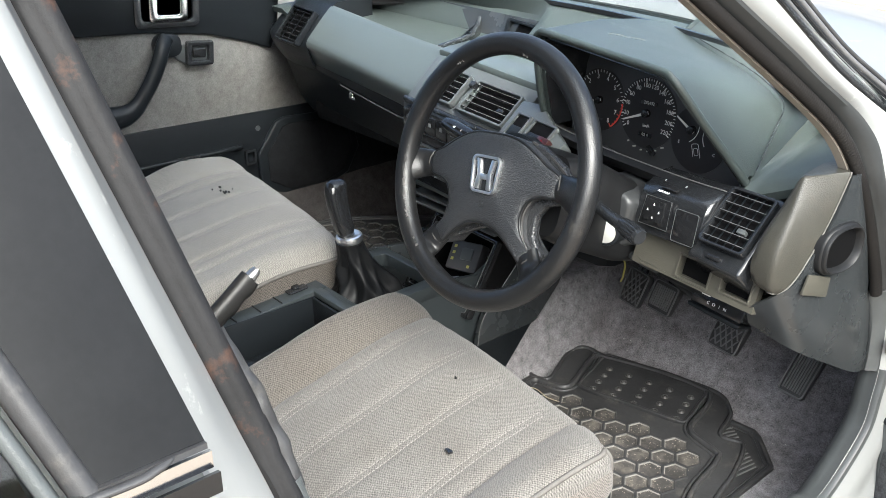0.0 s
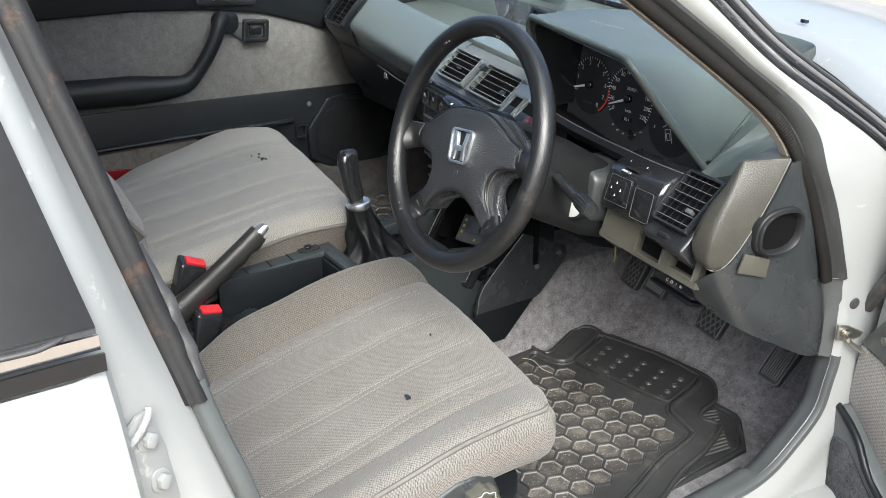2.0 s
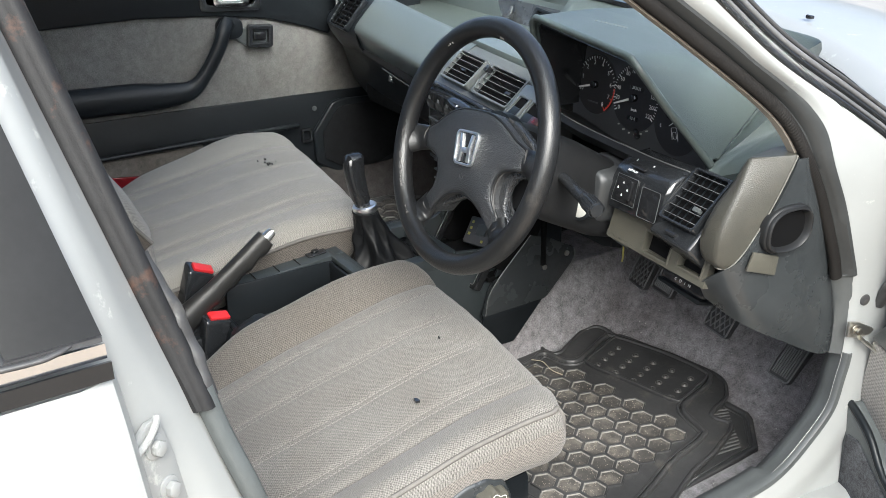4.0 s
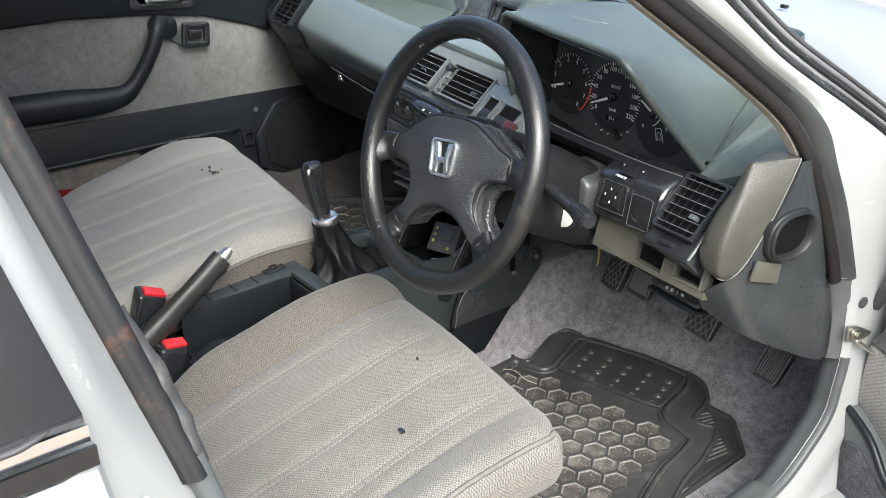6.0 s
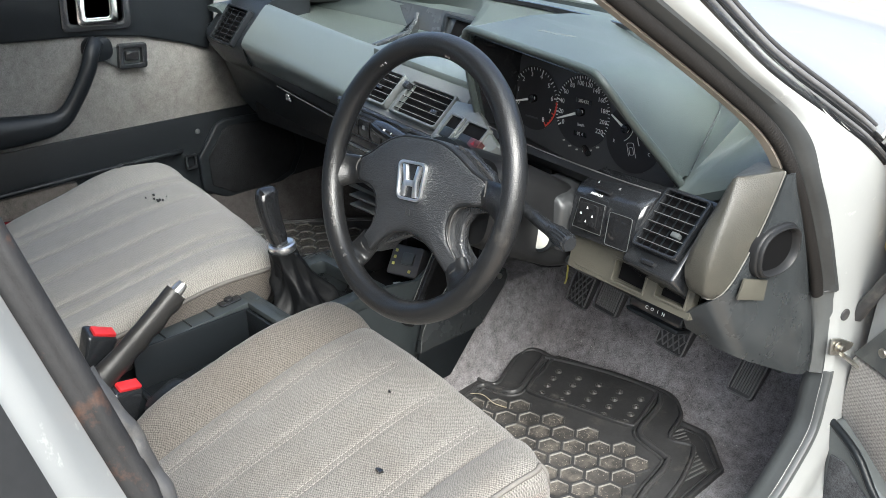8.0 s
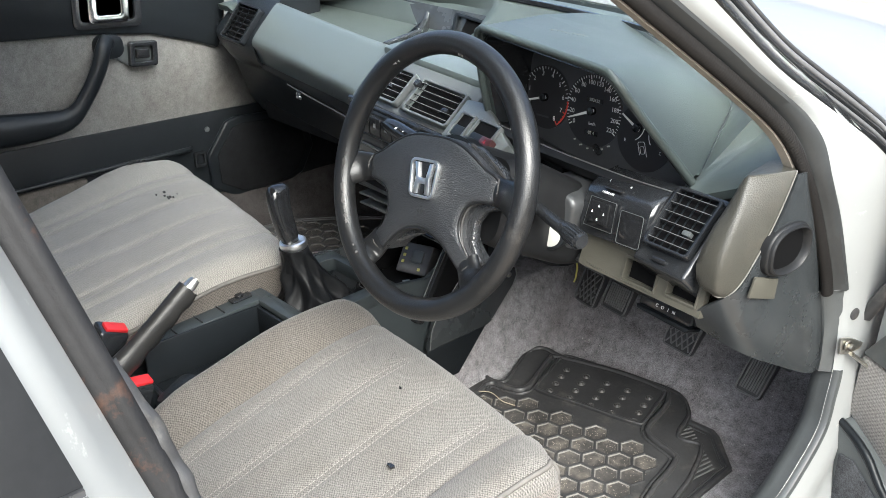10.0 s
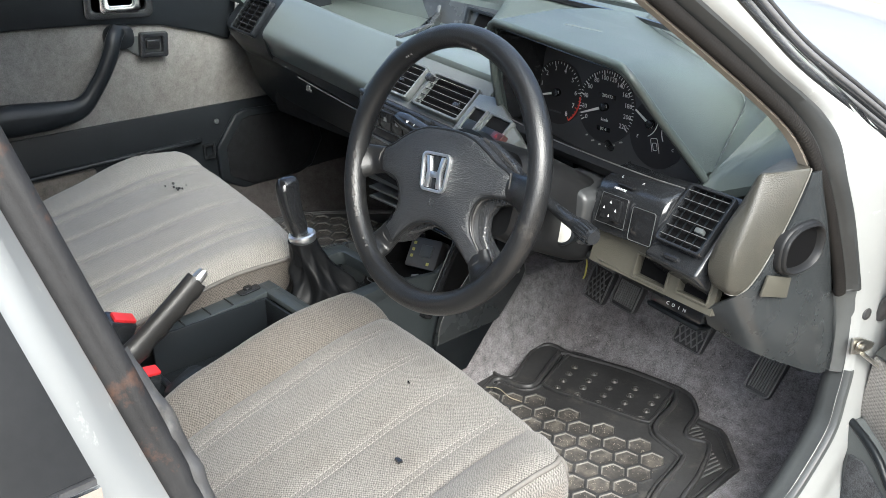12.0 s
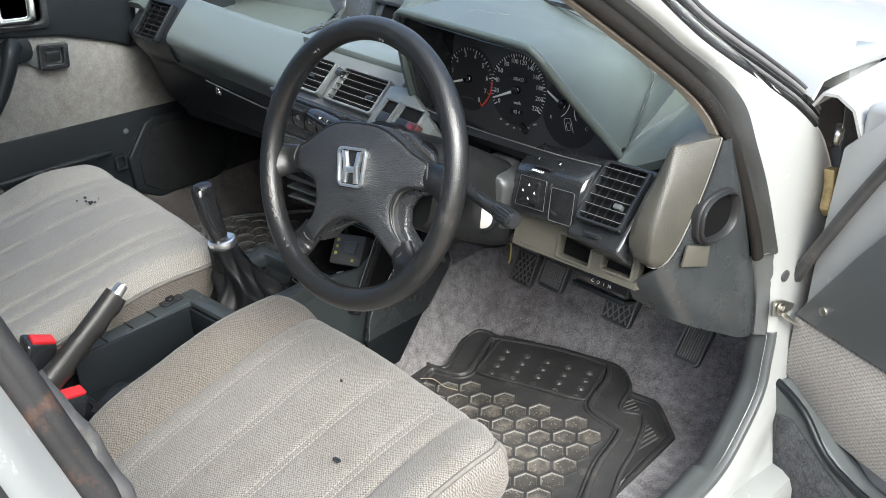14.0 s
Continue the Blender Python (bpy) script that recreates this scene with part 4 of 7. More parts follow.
part("lid_lip", sweep([(-0.40, 0.2575, 0.7365), (-0.30, 0.2515, 0.7275), (-0.20, 0.2455, 0.7195), (-0.108, 0.2425, 0.7155)], 0.0013, 6), TREAD, dash)
lk = disc(Plane((-0.347, 0.252, 0.728), (1, 0, 0), (0, 0, 1)), 0, 0, 0.006, 0, 0.006, 12, None, 0.001)
box((-0.347, 0.250, 0.7215), (0.018, 0.006, 0.006), 0.002, (0, 0, 0), 2, lk)
part("glovebox_lock", lk, CHROME, dash)
part("glovebox_bin", box((-0.36, 0.42, 0.66), (0.48, 0.22, 0.10), 0.02), SPEAKER, dash)
part("dash_core", box((-0.02, 0.54, 0.71), (1.30, 0.26, 0.20), 0.02), DARK, dash)

# passenger end with its face vent
EV = Plane((-0.578, 0.272, 0.828), (1, -0.06, -0.02), (0.12, 0.64, 0.76))
ends = []
for x, k in ((-0.715, 0.045), (-0.70, 0.028), (-0.675, 0.012), (-0.64, 0.004), (-0.60, 0.0), (-0.53, 0.0), (-0.507, 0.0)):
    prof = [(0.30, 0.735 + k), (0.272, 0.745 + k), (0.258, 0.765 + k), (0.252, 0.785 + 0.6 * k), (0.2515, 0.797), (0.256, 0.806), (0.288, 0.845 - 0.3 * k), (0.318, 0.874 - k), (0.330, 0.880 - k), (0.42, 0.885 - k), (0.42, 0.735)]
    ends.append([(x, y + k * 0.8, z) for y, z in prof])
part("vent_housing", loft(ends), DARK, dash, "dark end housing of the dash", angle=60)


def vent(pl, w, h, slats, upright, parent, fins=0, name="vent", frame_mat=None):
    """A face vent: frame, near-black sheet for a throat, slats and fins, each a part of its own."""
    ring = part(name + "_frame", frame_ring(pl, rrect(w + 0.008, h + 0.008, 0.006), rrect(w, h, 0.004), -0.004, 0.010, None, 0.0008), frame_mat or BLACK, parent)
    # sheet over the solid behind, its blackness standing in for depth and shade
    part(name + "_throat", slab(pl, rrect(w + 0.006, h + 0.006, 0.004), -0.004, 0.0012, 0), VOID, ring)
    for k in range(slats):
        b = -h / 2 + h * (k + 0.5) / slats
        part("slat", prism([pl(-w / 2, b - 0.0010, 0.0085), pl(-w / 2, b, 0.0095), pl(-w / 2, b + 0.0010, 0.0085), pl(-w / 2, b + 0.0012, 0.0055), pl(-w / 2, b + 0.0002, 0.0052)], pl.a * w, 0), upright, ring)
        # pale line paints the highlight along each slat's front edge
        if upright is SLAT:
            part("slat_edge", sweep([pl(-w / 2, b + 0.0003, 0.0092), pl(w / 2, b + 0.0003, 0.0092)], 0.0006, 5), SLATEDGE, ring)
    for k in range(fins):
        a = -w / 2 + w * (k + 0.5) / fins
        part("fin", slab(pl, [(a - 0.0008, -h / 2), (a + 0.0008, -h / 2), (a + 0.0008, h / 2), (a - 0.0008, h / 2)], 0.0012, 0.0030, 0), DARK, ring)
    return ring


vent(EV, 0.086, 0.076, 7, GLOSS, dash, 3, "end_vent", DARK)

# centre stack
stack = thing("centre_stack", (0.03, 0.25, 0.5), "black and grey centre stack with vents and heater switches", "dashboard panel")
SV = Plane((0.036, 0.2320, 0.8030), (1, 0, -0.07), (0, 0.051, 0.043))
part("stack_core", prism([(-0.105, 0.275, 0.844), (-0.105, 0.2015, 0.781), (-0.105, 0.196, 0.770), (-0.105, 0.196, 0.63), (-0.105, 0.34, 0.63), (-0.105, 0.34, 0.852), (-0.105, 0.29, 0.85)], (0.265, 0, -0.0185), 0.004), GREY, stack, "grey-green vent surround")
for a, b, w in ((-0.062, 0.002, 0.078), (0.056, 0.0, 0.102)):
    vent(Plane(SV(a, b), SV.a, SV.b), w, 0.058, 5, SLAT, stack, 0, "centre_vent", GREY)
part("vent_divider", slab(SV, [(-0.012, -0.03), (0.010, -0.03), (0.010, 0.03), (-0.012, 0.03)], -0.02, 0.003, 0.002), GREY, stack)
kn = slab(SV, rrect(0.011, 0.012, 0.002), 0.0, 0.016, 0.002)
kn.transform(Matrix.Translation(SV.b * 0.018))
part("vent_slider", kn, BLACK, stack)
for a, bb in ((-0.06, 0.0), (0.085, -0.006)):
    tb = slab(SV, [(a - 0.007, bb - 0.004), (a + 0.007, bb - 0.004), (a + 0.007, bb + 0.004), (a - 0.007, bb + 0.004)], -0.004, 0.008, 0.0015)
    part("vent_tab", tb, BLACK, stack)
lip = sweep([(-0.10, 0.198, 0.7815), (0.15, 0.198, 0.764)], 0.0050, 10)
part("stack_ledge", lip, BLACK, stack, angle=80)
for a in (-0.075, 0.085):
    part("thumb_wheel", slab(Plane((a, 0.1915, 0.776 - 0.07 * a), (1, 0, 0), (0, 0.3, 1)), rrect(0.030, 0.010, 0.005), 0, 0.003, 0.001), BLACK, stack)
FP = Plane((0.03, 0.196, 0.701), (1, 0, -0.06), (0, 0, 1))
part("heater_fascia", slab(FP, [(-0.125, -0.07), (0.125, -0.07), (0.125, 0.062), (-0.125, 0.062)], -0.004, 0.003, 0.002), BLACK, stack)
for k in range(8):
    a = -0.108 + k * 0.0305
    btn = part("heater_button", slab(FP, [(a - 0.0138, 0.030), (a + 0.0138, 0.030), (a + 0.0138, 0.062), (a - 0.0138, 0.062)], 0.003, 0.013, 0.0015), GLOSS, stack)
    part("pictogram", slab(FP, [(a - 0.004, 0.045), (a + 0.004, 0.045), (a + 0.003, 0.052), (a - 0.003, 0.052)], 0.013, 0.0134, 0), SLATEDGE, btn)
for z, h in ((0.026, 0.003), (0.004, 0.003), (-0.02, 0.004), (-0.045, 0.003)):
    part("fascia_rib", slab(FP, [(-0.122, z - h / 2), (0.122, z - h / 2), (0.122, z + h / 2), (-0.122, z + h / 2)], 0.002, 0.008, 0.001), GREY, stack)
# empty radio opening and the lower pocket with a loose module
# pocket walls near-black: the hollow's shade is put into their colour
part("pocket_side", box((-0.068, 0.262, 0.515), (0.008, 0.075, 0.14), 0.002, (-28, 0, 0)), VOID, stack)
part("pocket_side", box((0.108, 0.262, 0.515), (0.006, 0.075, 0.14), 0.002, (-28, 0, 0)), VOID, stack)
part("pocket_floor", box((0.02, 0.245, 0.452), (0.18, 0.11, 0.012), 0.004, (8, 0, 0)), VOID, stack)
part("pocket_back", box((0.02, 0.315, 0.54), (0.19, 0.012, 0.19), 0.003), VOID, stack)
for z in (0.606, 0.625, 0.588):
    part("radio_bracket_rib", box((0.02, 0.215, z), (0.23, 0.03, 0.004), 0.001), GREY, stack)
PF = Plane((0.020, 0.200, 0.498), (1, 0, -0.03), (0, 0.5, 0.86))
part("pocket_frame", frame_ring(PF, rrect(0.178, 0.150, 0.006), rrect(0.160, 0.132, 0.004), -0.012, 0.004, None, 0.0015), GLOSS, stack)
part("frame_edge", sweep(PF.pts(rrect(0.162, 0.134, 0.004), 0.0045), 0.0009, 6, closed=True, up=tuple(PF.c)), TREAD, stack)
module = thing("relay_module", (0.0, 0.22, 0.47), "loose dark grey electronic module lying in the open stack pocket", "module")
MP = Plane((0.016, 0.232, 0.502), (0.95, 0.1, 0.12), (-0.1, 0.55, 0.80))
part("case", slab(MP, rrect(0.075, 0.055, 0.004), -0.022, 0.0, 0.002), MODULE, module)
for a, c in ((-0.026, 0.016), (-0.026, 0.004), (-0.026, -0.008), (0.018, -0.018)):
    part("terminal_mark", slab(Plane(MP(a, c), MP.a, MP.b), rrect(0.0065, 0.0055, 0.001), 0.0, 0.0006, 0), YELLOW, module)
part("mould_line", slab(Plane(MP(0.008, 0.004), MP.a, MP.b), rrect(0.028, 0.022, 0.002), 0, 0.003, 0.001), GREY, module)
sc = thing("loose_screw", (0.03, 0.20, 0.47), "small bright screw lying in the pocket", "screw")
part("shank", sweep([(0.028, 0.195, 0.474), (0.040, 0.2, 0.478)], 0.0022, 8), STEEL, sc)

# switch panel between stack and instruments
RP = Plane((0.232, 0.190, 0.797), (0.98, -0.16, 0), (0, 0.05, 0.045))
part("switch_panel", slab(RP, [(-0.068, 0.040), (-0.066, -0.03), (0.07, -0.036), (0.085, 0.0), (-0.02, 0.045)], -0.02, 0.002, 0.003), GREY, stack)
for a, w in ((-0.032, 0.03), (0.024, 0.05)):
    q = Plane(RP(a, -0.004, 0.002), RP.a, RP.b)
    fr = part("switch_frame", frame_ring(q, rrect(w + 0.008, 0.046, 0.003), rrect(w, 0.038, 0.002), -0.004, 0.005, None, 0.0008), GREY, stack)
    # shallow well, with shade painted in as a near-black sheet
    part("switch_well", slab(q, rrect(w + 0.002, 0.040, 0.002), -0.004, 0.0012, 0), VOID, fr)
    part("rocker", slab(Plane(q(0, -0.009, 0.0), q.a, q.b), rrect(w - 0.003, 0.017, 0.002), 0.0, 0.004, 0.0015), DARK, fr)
hz = part("hazard_switch", slab(Plane(RP(0.05, -0.014, 0.005), RP.a, RP.b), rrect(0.026, 0.015, 0.002), -0.004, 0.008, 0.002), surface("maroon_plastic", (0.035, 0.010, 0.010), 0.35), stack, "dark red hazard switch")
part("warning_mark", slab(Plane(RP(0.05, -0.014, 0.0132), RP.a, RP.b), [(-0.004, -0.003), (0.004, -0.003), (0, 0.004)], 0, 0.0004, 0), DARKRED, hz)

# ---- instrument hood and cluster ----
hood = thing("instrument_hood", (0.4, 0.3, 0.8), "grey-green padded hood over the instruments", "instrument hood")
F = [(0.226, 0.225, 0.812), (0.229, 0.208, 0.87), (0.231, 0.197, 0.930), (0.236, 0.192, 0.947), (0.246, 0.189, 0.955), (0.262, 0.187, 0.957), (0.38, 0.168, 0.954), (0.505, 0.147, 0.951), (0.526, 0.143, 0.947), (0.540, 0.147, 0.933), (0.556, 0.178, 0.886), (0.570, 0.215, 0.838), (0.580, 0.246, 0.798)]
Bk = [(0.226, 0.40, 0.85), (0.229, 0.42, 0.89), (0.231, 0.44, 0.915), (0.236, 0.455, 0.922), (0.246, 0.465, 0.925), (0.262, 0.47, 0.927), (0.34, 0.442, 0.909), (0.43, 0.438, 0.883), (0.475, 0.431, 0.867), (0.505, 0.421, 0.854), (0.521, 0.408, 0.841), (0.540, 0.362, 0.826), (0.582, 0.256, 0.800)]
rows_ = []
for k in (0.0, 0.03, 0.15, 0.4, 0.7, 1.0):
    rows_.append([V(*a).lerp(V(*b), k) + V(0, 0, 0.012 * math.sin(math.pi * min(1, k)) * (1 if 4 < i < 9 else 0.3)) for i, (a, b) in enumerate(zip(F, Bk))])
hb2 = sheet(rows_, 0.0)
bmesh.ops.solidify(hb2, geom=hb2.faces[:], thickness=0.012)
part("hood_shell", hb2, HOODSKIN, hood, angle=32)
# thin dark line painted for the soft change of shade along the crease
part("hood_joint", sweep(spline([V(*p) + V(0.001, -0.002, 0.0085) for p in Bk[6:12]] + [V(0.584, 0.258, 0.806)], 5), 0.0008, 6), COVER, hood, "dark line drawn for the shade at the hood's crease", angle=80)
random.seed(17)
for k in range(9):
    t = k / 8
    q = V(0.352 + 0.05 * t, 0.222 + 0.012 * t + random.uniform(-0.002, 0.002), 0.9592 - 0.003 * t)
    part("scratch", box(q, (0.006, 0.0011, 0.0006), 0, (-5, 4, random.uniform(-30, 50))), PALELINE, hood)
edge = [V(*p) + V(0, -0.001, -0.005) for p in F]
part("hood_rim", sweep(spline(edge[:], 4), 0.0058, 8), HOODSKIN, hood, angle=80)
inner = []
for k in (0.0, 1.0):
    inner.append([V(x + (0.385 - x) * (0.030 if x > 0.3 else 0.06) * (1 + (k if x > 0.3 else 0)), y + 0.004 + k * (0.292 - y), z - 0.012 - ((0.055 if x > 0.45 else 0.03) * k if z > 0.83 else 0)) for x, y, z in F])
part("hood_lining", sheet(inner, 0.003), BLACK, hood, "black inner lining", angle=40)

cluster = thing("instrument_cluster", (0.37, 0.29, 0.78), "black instrument cluster with speedometer and rev counter", "instrument cluster")
CP = Plane((0.374, 0.287, 0.836), (1, 0, 0), (0, 0.10, 1))
part("backing", slab(CP, [(-0.15, -0.085), (-0.148, 0.085), (-0.10, 0.09), (0.09, 0.085), (0.12, 0.07), (0.16, 0.0), (0.19, -0.085), (0.16, -0.09)], -0.012, -0.002, 0.002), CLUSTER, cluster)
gauges = ((-0.094, 0.002, 0.0475), (0.0, 0.0, 0.0525), (0.095, -0.018, 0.048))
for gx, gz, gr in gauges:
    part("dial", disc(CP, gx, gz, gr, -0.002, 0.0, 40), GAUGE, cluster)


def dial_marks(gx, gz, r, a0, a1, n, long_every, numbers, size, red_from=None):
    for i in range(n + 1):
        a = radians(a0 + (a1 - a0) * i / n)
        big = i % long_every == 0
        l, w = (0.0062, 0.0016) if big else (0.0036, 0.0009)
        q = Plane(CP(gx + r * math.cos(a), gz + r * math.sin(a), 0.0002), CP.a * math.cos(a) + CP.b * math.sin(a), -CP.a * math.sin(a) + CP.b * math.cos(a))
        part("tick", slab(q, [(-l, -w / 2), (0, -w / 2), (0, w / 2), (-l, w / 2)], 0, 0.0004, 0), ORANGE if red_from is not None and i >= red_from else WHITE, cluster, flat=True)
    for k, s in enumerate(numbers):
        a = radians(a0 + (a1 - a0) * k / (len(numbers) - 1))
        rr = r - 0.0105
        writing(s, CP, gx + rr * math.cos(a), gz + rr * math.sin(a), 0.0004, size, WHITE, cluster, name="numeral")


def needle(gx, gz, ang, length, w=0.0034):
    a = radians(ang)
    q = Plane(CP(gx, gz, 0.006), CP.a * math.cos(a) + CP.b * math.sin(a), -CP.a * math.sin(a) + CP.b * math.cos(a))
    nd = part("needle", slab(q, [(-0.006, -w / 2), (length, -w / 4), (length, w / 4), (-0.006, w / 2)], 0, 0.001, 0), WHITE, cluster)
    part("needle_hub", disc(CP, gx, gz, 0.006, 0, 0.009, 18, None, 0.001), BLACK, nd)


dial_marks(0.0, 0.0, 0.0510, 212, -32, 44, 4, [str(20 * i) for i in range(12)], 0.0094)
dial_marks(-0.094, 0.002, 0.0455, 200, -55, 32, 4, [str(i) for i in range(9)], 0.0098, 25)
arc = []
for k in range(13):
    a = radians(200 - 255 * (6.2 + 1.8 * k / 12) / 8)
    arc.append((-0.094 + 0.0460 * math.cos(a), 0.002 + 0.0460 * math.sin(a)))
for k in range(12, -1, -1):
    a = radians(200 - 255 * (6.2 + 1.8 * k / 12) / 8)
    arc.append((-0.094 + 0.0437 * math.cos(a), 0.002 + 0.0437 * math.sin(a)))
part("red_zone", slab(CP, arc, 0.0003, 0.0007, 0), ORANGE, cluster, flat=True)
needle(0.0, 0.0, 202, 0.043, 0.0044)
needle(-0.094, 0.002, 196, 0.036, 0.0042)
needle(0.084, -0.006, 150, 0.030, 0.0040)
writing("km/h", CP, 0.0, -0.019, 0.0004, 0.0065, WHITE, cluster)
part("odometer_window", slab(CP, [(-0.014, 0.012), (0.016, 0.012), (0.016, 0.0185), (-0.014, 0.0185)], 0.0002, 0.0006, 0), BLACK, cluster, flat=True)
writing("282432", CP, 0.001, 0.0152, 0.0008, 0.0066, PALE, cluster)
part("trip_window", slab(CP, [(-0.012, -0.0355), (0.012, -0.0355), (0.012, -0.029), (-0.012, -0.029)], 0.0002, 0.0006, 0), BLACK, cluster, flat=True)
writing("02 4", CP, 0.0, -0.0322, 0.0008, 0.0066, PALE, cluster)
writing("E", CP, 0.062, -0.028, 0.0004, 0.0062, WHITE, cluster)
writing("C", CP, 0.124, -0.034, 0.0004, 0.0062, WHITE, cluster)
for ga, gb, a0, a1, rr, m in ((0.066, 0.0, -60, 40, 0.028, WHITE), (0.126, -0.012, 120, 215, 0.024, WHITE)):
    arc2 = [(ga + rr * math.cos(radians(a0 + (a1 - a0) * k / 10)), gb + rr * math.sin(radians(a0 + (a1 - a0) * k / 10))) for k in range(11)]
    part("gauge_arc", sweep([CP(a, b, 0.0005) for a, b in arc2], 0.0006, 6), m, cluster)
out_ = Plane(CP(0.094, -0.036, 0.0004), (1, 0, 0.25), (-0.25, 0, 1))
part("warning_plan", frame_ring(out_, rrect(0.0125, 0.024, 0.003), rrect(0.0112, 0.0227, 0.0025), 0, 0.0004), WHITE, cluster, flat=True)
part("warning_plan", frame_ring(out_, rrect(0.0075, 0.011, 0.002), rrect(0.0064, 0.0099, 0.0015), 0, 0.0004), WHITE, cluster, flat=True)
part("caption_bar", slab(CP, [(-0.110, -0.026), (-0.085, -0.026), (-0.085, -0.0285), (-0.110, -0.0285)], 0.0003, 0.0006, 0), CLUSTER, cluster, flat=True)
for k in range(6):
    a = radians(238 + 14 * k)
    part("warning_dash", slab(Plane(CP(0.0 + 0.056 * math.cos(a), 0.056 * math.sin(a), 0.0003), (1, 0, 0.3), (-0.3, 0, 1)), rrect(0.006 if k % 2 else 0.004, 0.0022, 0.0005), 0, 0.0004, 0), PALE, cluster, flat=True)
part("trip_knob", sweep([CP(0.010, -0.05, 0.0), CP(0.028, -0.053, 0.012)], 0.0045, 10), BLACK, cluster)
# black ledge below the dials
ledge = loft([[(0.232, 0.29, 0.778), (0.232, 0.208, 0.813), (0.232, 0.200, 0.806), (0.232, 0.206, 0.792), (0.232, 0.29, 0.755), (0.232, 0.295, 0.765)],
              [(0.35, 0.29, 0.756), (0.35, 0.206, 0.799), (0.35, 0.198, 0.792), (0.35, 0.205, 0.778), (0.35, 0.29, 0.738), (0.35, 0.295, 0.748)],
              [(0.50, 0.285, 0.748), (0.50, 0.207, 0.790), (0.50, 0.199, 0.783), (0.50, 0.205, 0.769), (0.50, 0.28, 0.73), (0.50, 0.29, 0.74)],
              [(0.575, 0.27, 0.757), (0.575, 0.212, 0.787), (0.575, 0.204, 0.78), (0.575, 0.21, 0.766), (0.575, 0.265, 0.74), (0.575, 0.27, 0.75)]])
part("lower_ledge", ledge, APPLIQUE, cluster, "scratched black ledge below the dials", angle=40)

part("ledge_edge", sweep(spline([(0.232, 0.2075, 0.8140), (0.35, 0.2055, 0.8000), (0.50, 0.2065, 0.7910), (0.575, 0.2115, 0.7880)], 6), 0.0008, 6), TREAD, cluster, "thin bright edge line", angle=80)

# ---- switch pod and right-hand vent ----
pod = thing("switch_pod", (0.56, 0.2, 0.72), "black switch pod with mirror control and face vent", "switch panel")
rows_ = []
for x in (0.462, 0.466, 0.50, 0.545, 0.572, 0.576):
    k = 0.006 if x in (0.462, 0.576) else 0.0
    rows_.append([(x, y + k, z) for y, z in ((0.235, 0.788), (0.205, 0.787), (0.180, 0.776), (0.170, 0.760), (0.163, 0.735), (0.163, 0.716), (0.24, 0.716))])
part("pod_face", loft(rows_), BLACK, pod, angle=50)
MI = Plane((0.5, 0.1665, 0.755), (1, -0.05, 0.02), (0, 0.022, 0.1))
part("mirror_plate", slab(MI, [(-0.026, -0.026), (0.024, -0.026), (0.024, 0.014), (-0.02, 0.014)], -0.002, 0.003, 0.0015), GLOSS, pod)
jk = part("mirror_pad", slab(MI, rrect(0.034, 0.030, 0.003), 0.003, 0.0075, 0.002), GLOSS, pod)
jk.data.transform(Matrix.Translation(MI.b * -0.004))
for a, b in ((0, 0.009), (0, -0.009), (-0.010, 0), (0.010, 0)):
    part("arrow_mark", slab(MI, [(a - 0.0015, b - 0.0055), (a + 0.0015, b - 0.0055), (a, b - 0.002)], 0.0076, 0.008, 0), WHITE, pod, flat=True)
# grey outline drawn for the highlight on the mirror plate's bevel
part("plate_edge", sweep([MI(a, b, 0.0026) for a, b in ((-0.026, -0.026), (0.024, -0.026), (0.024, 0.014), (-0.02, 0.014))], 0.0005, 5, closed=True), GREY, pod)
MT = Plane((0.507, 0.183, 0.7795), (1, -0.05, 0.0), (0, 0.06, 0.028))
writing("MIRROR", MT, -0.002, -0.011, 0.003, 0.0056, WHITE, pod)
writing("L", MT, -0.016, 0.010, 0.003, 0.0052, WHITE, pod)
writing("R", MT, 0.020, 0.010, 0.003, 0.0052, WHITE, pod)
part("mirror_slider", slab(MT, rrect(0.03, 0.009, 0.004), 0.0, 0.004, 0.001), GLOSS, pod)
part("blank_plate", slab(Plane((0.55, 0.164, 0.742), (1, 0, 0), (0, 0.022, 0.1)), rrect(0.036, 0.042, 0.003), -0.002, 0.0025, 0.001), GLOSS, pod)
# same painted bevel highlight around the blank plate
part("plate_edge", sweep([Plane((0.55, 0.164, 0.742), (1, 0, 0), (0, 0.022, 0.1))(a, b, 0.0022) for a, b in rrect(0.037, 0.043, 0.003)], 0.0005, 5, closed=True), GREY, pod)
SVR = Plane((0.6145, 0.1875, 0.7545), (0.985, -0.10, 0.02), (0.06, 0.058, 0.062))
part("vent_block", slab(SVR, [(-0.048, -0.058), (0.042, -0.062), (0.044, 0.056), (-0.044, 0.056)], -0.05, 0.001, 0.006, 3), BLACK, pod)
rv = vent(SVR, 0.066, 0.078, 6, SLAT, pod, 5, "right_vent")
for o in (rv, *rv.children):
    o.data.transform(Matrix.Translation(SVR.b * 0.006 + SVR.c * 0.003))
part("vent_tab", slab(Plane(SVR(0.014, -0.006, 0.004), SVR.a, SVR.b), rrect(0.013, 0.007, 0.002), -0.004, 0.007, 0.001), GREY, pod)
part("shut_wheel", slab(Plane(SVR(-0.004, -0.049, 0.001), SVR.a, SVR.b), rrect(0.022, 0.007, 0.003), 0, 0.004, 0.001), GLOSS, pod)

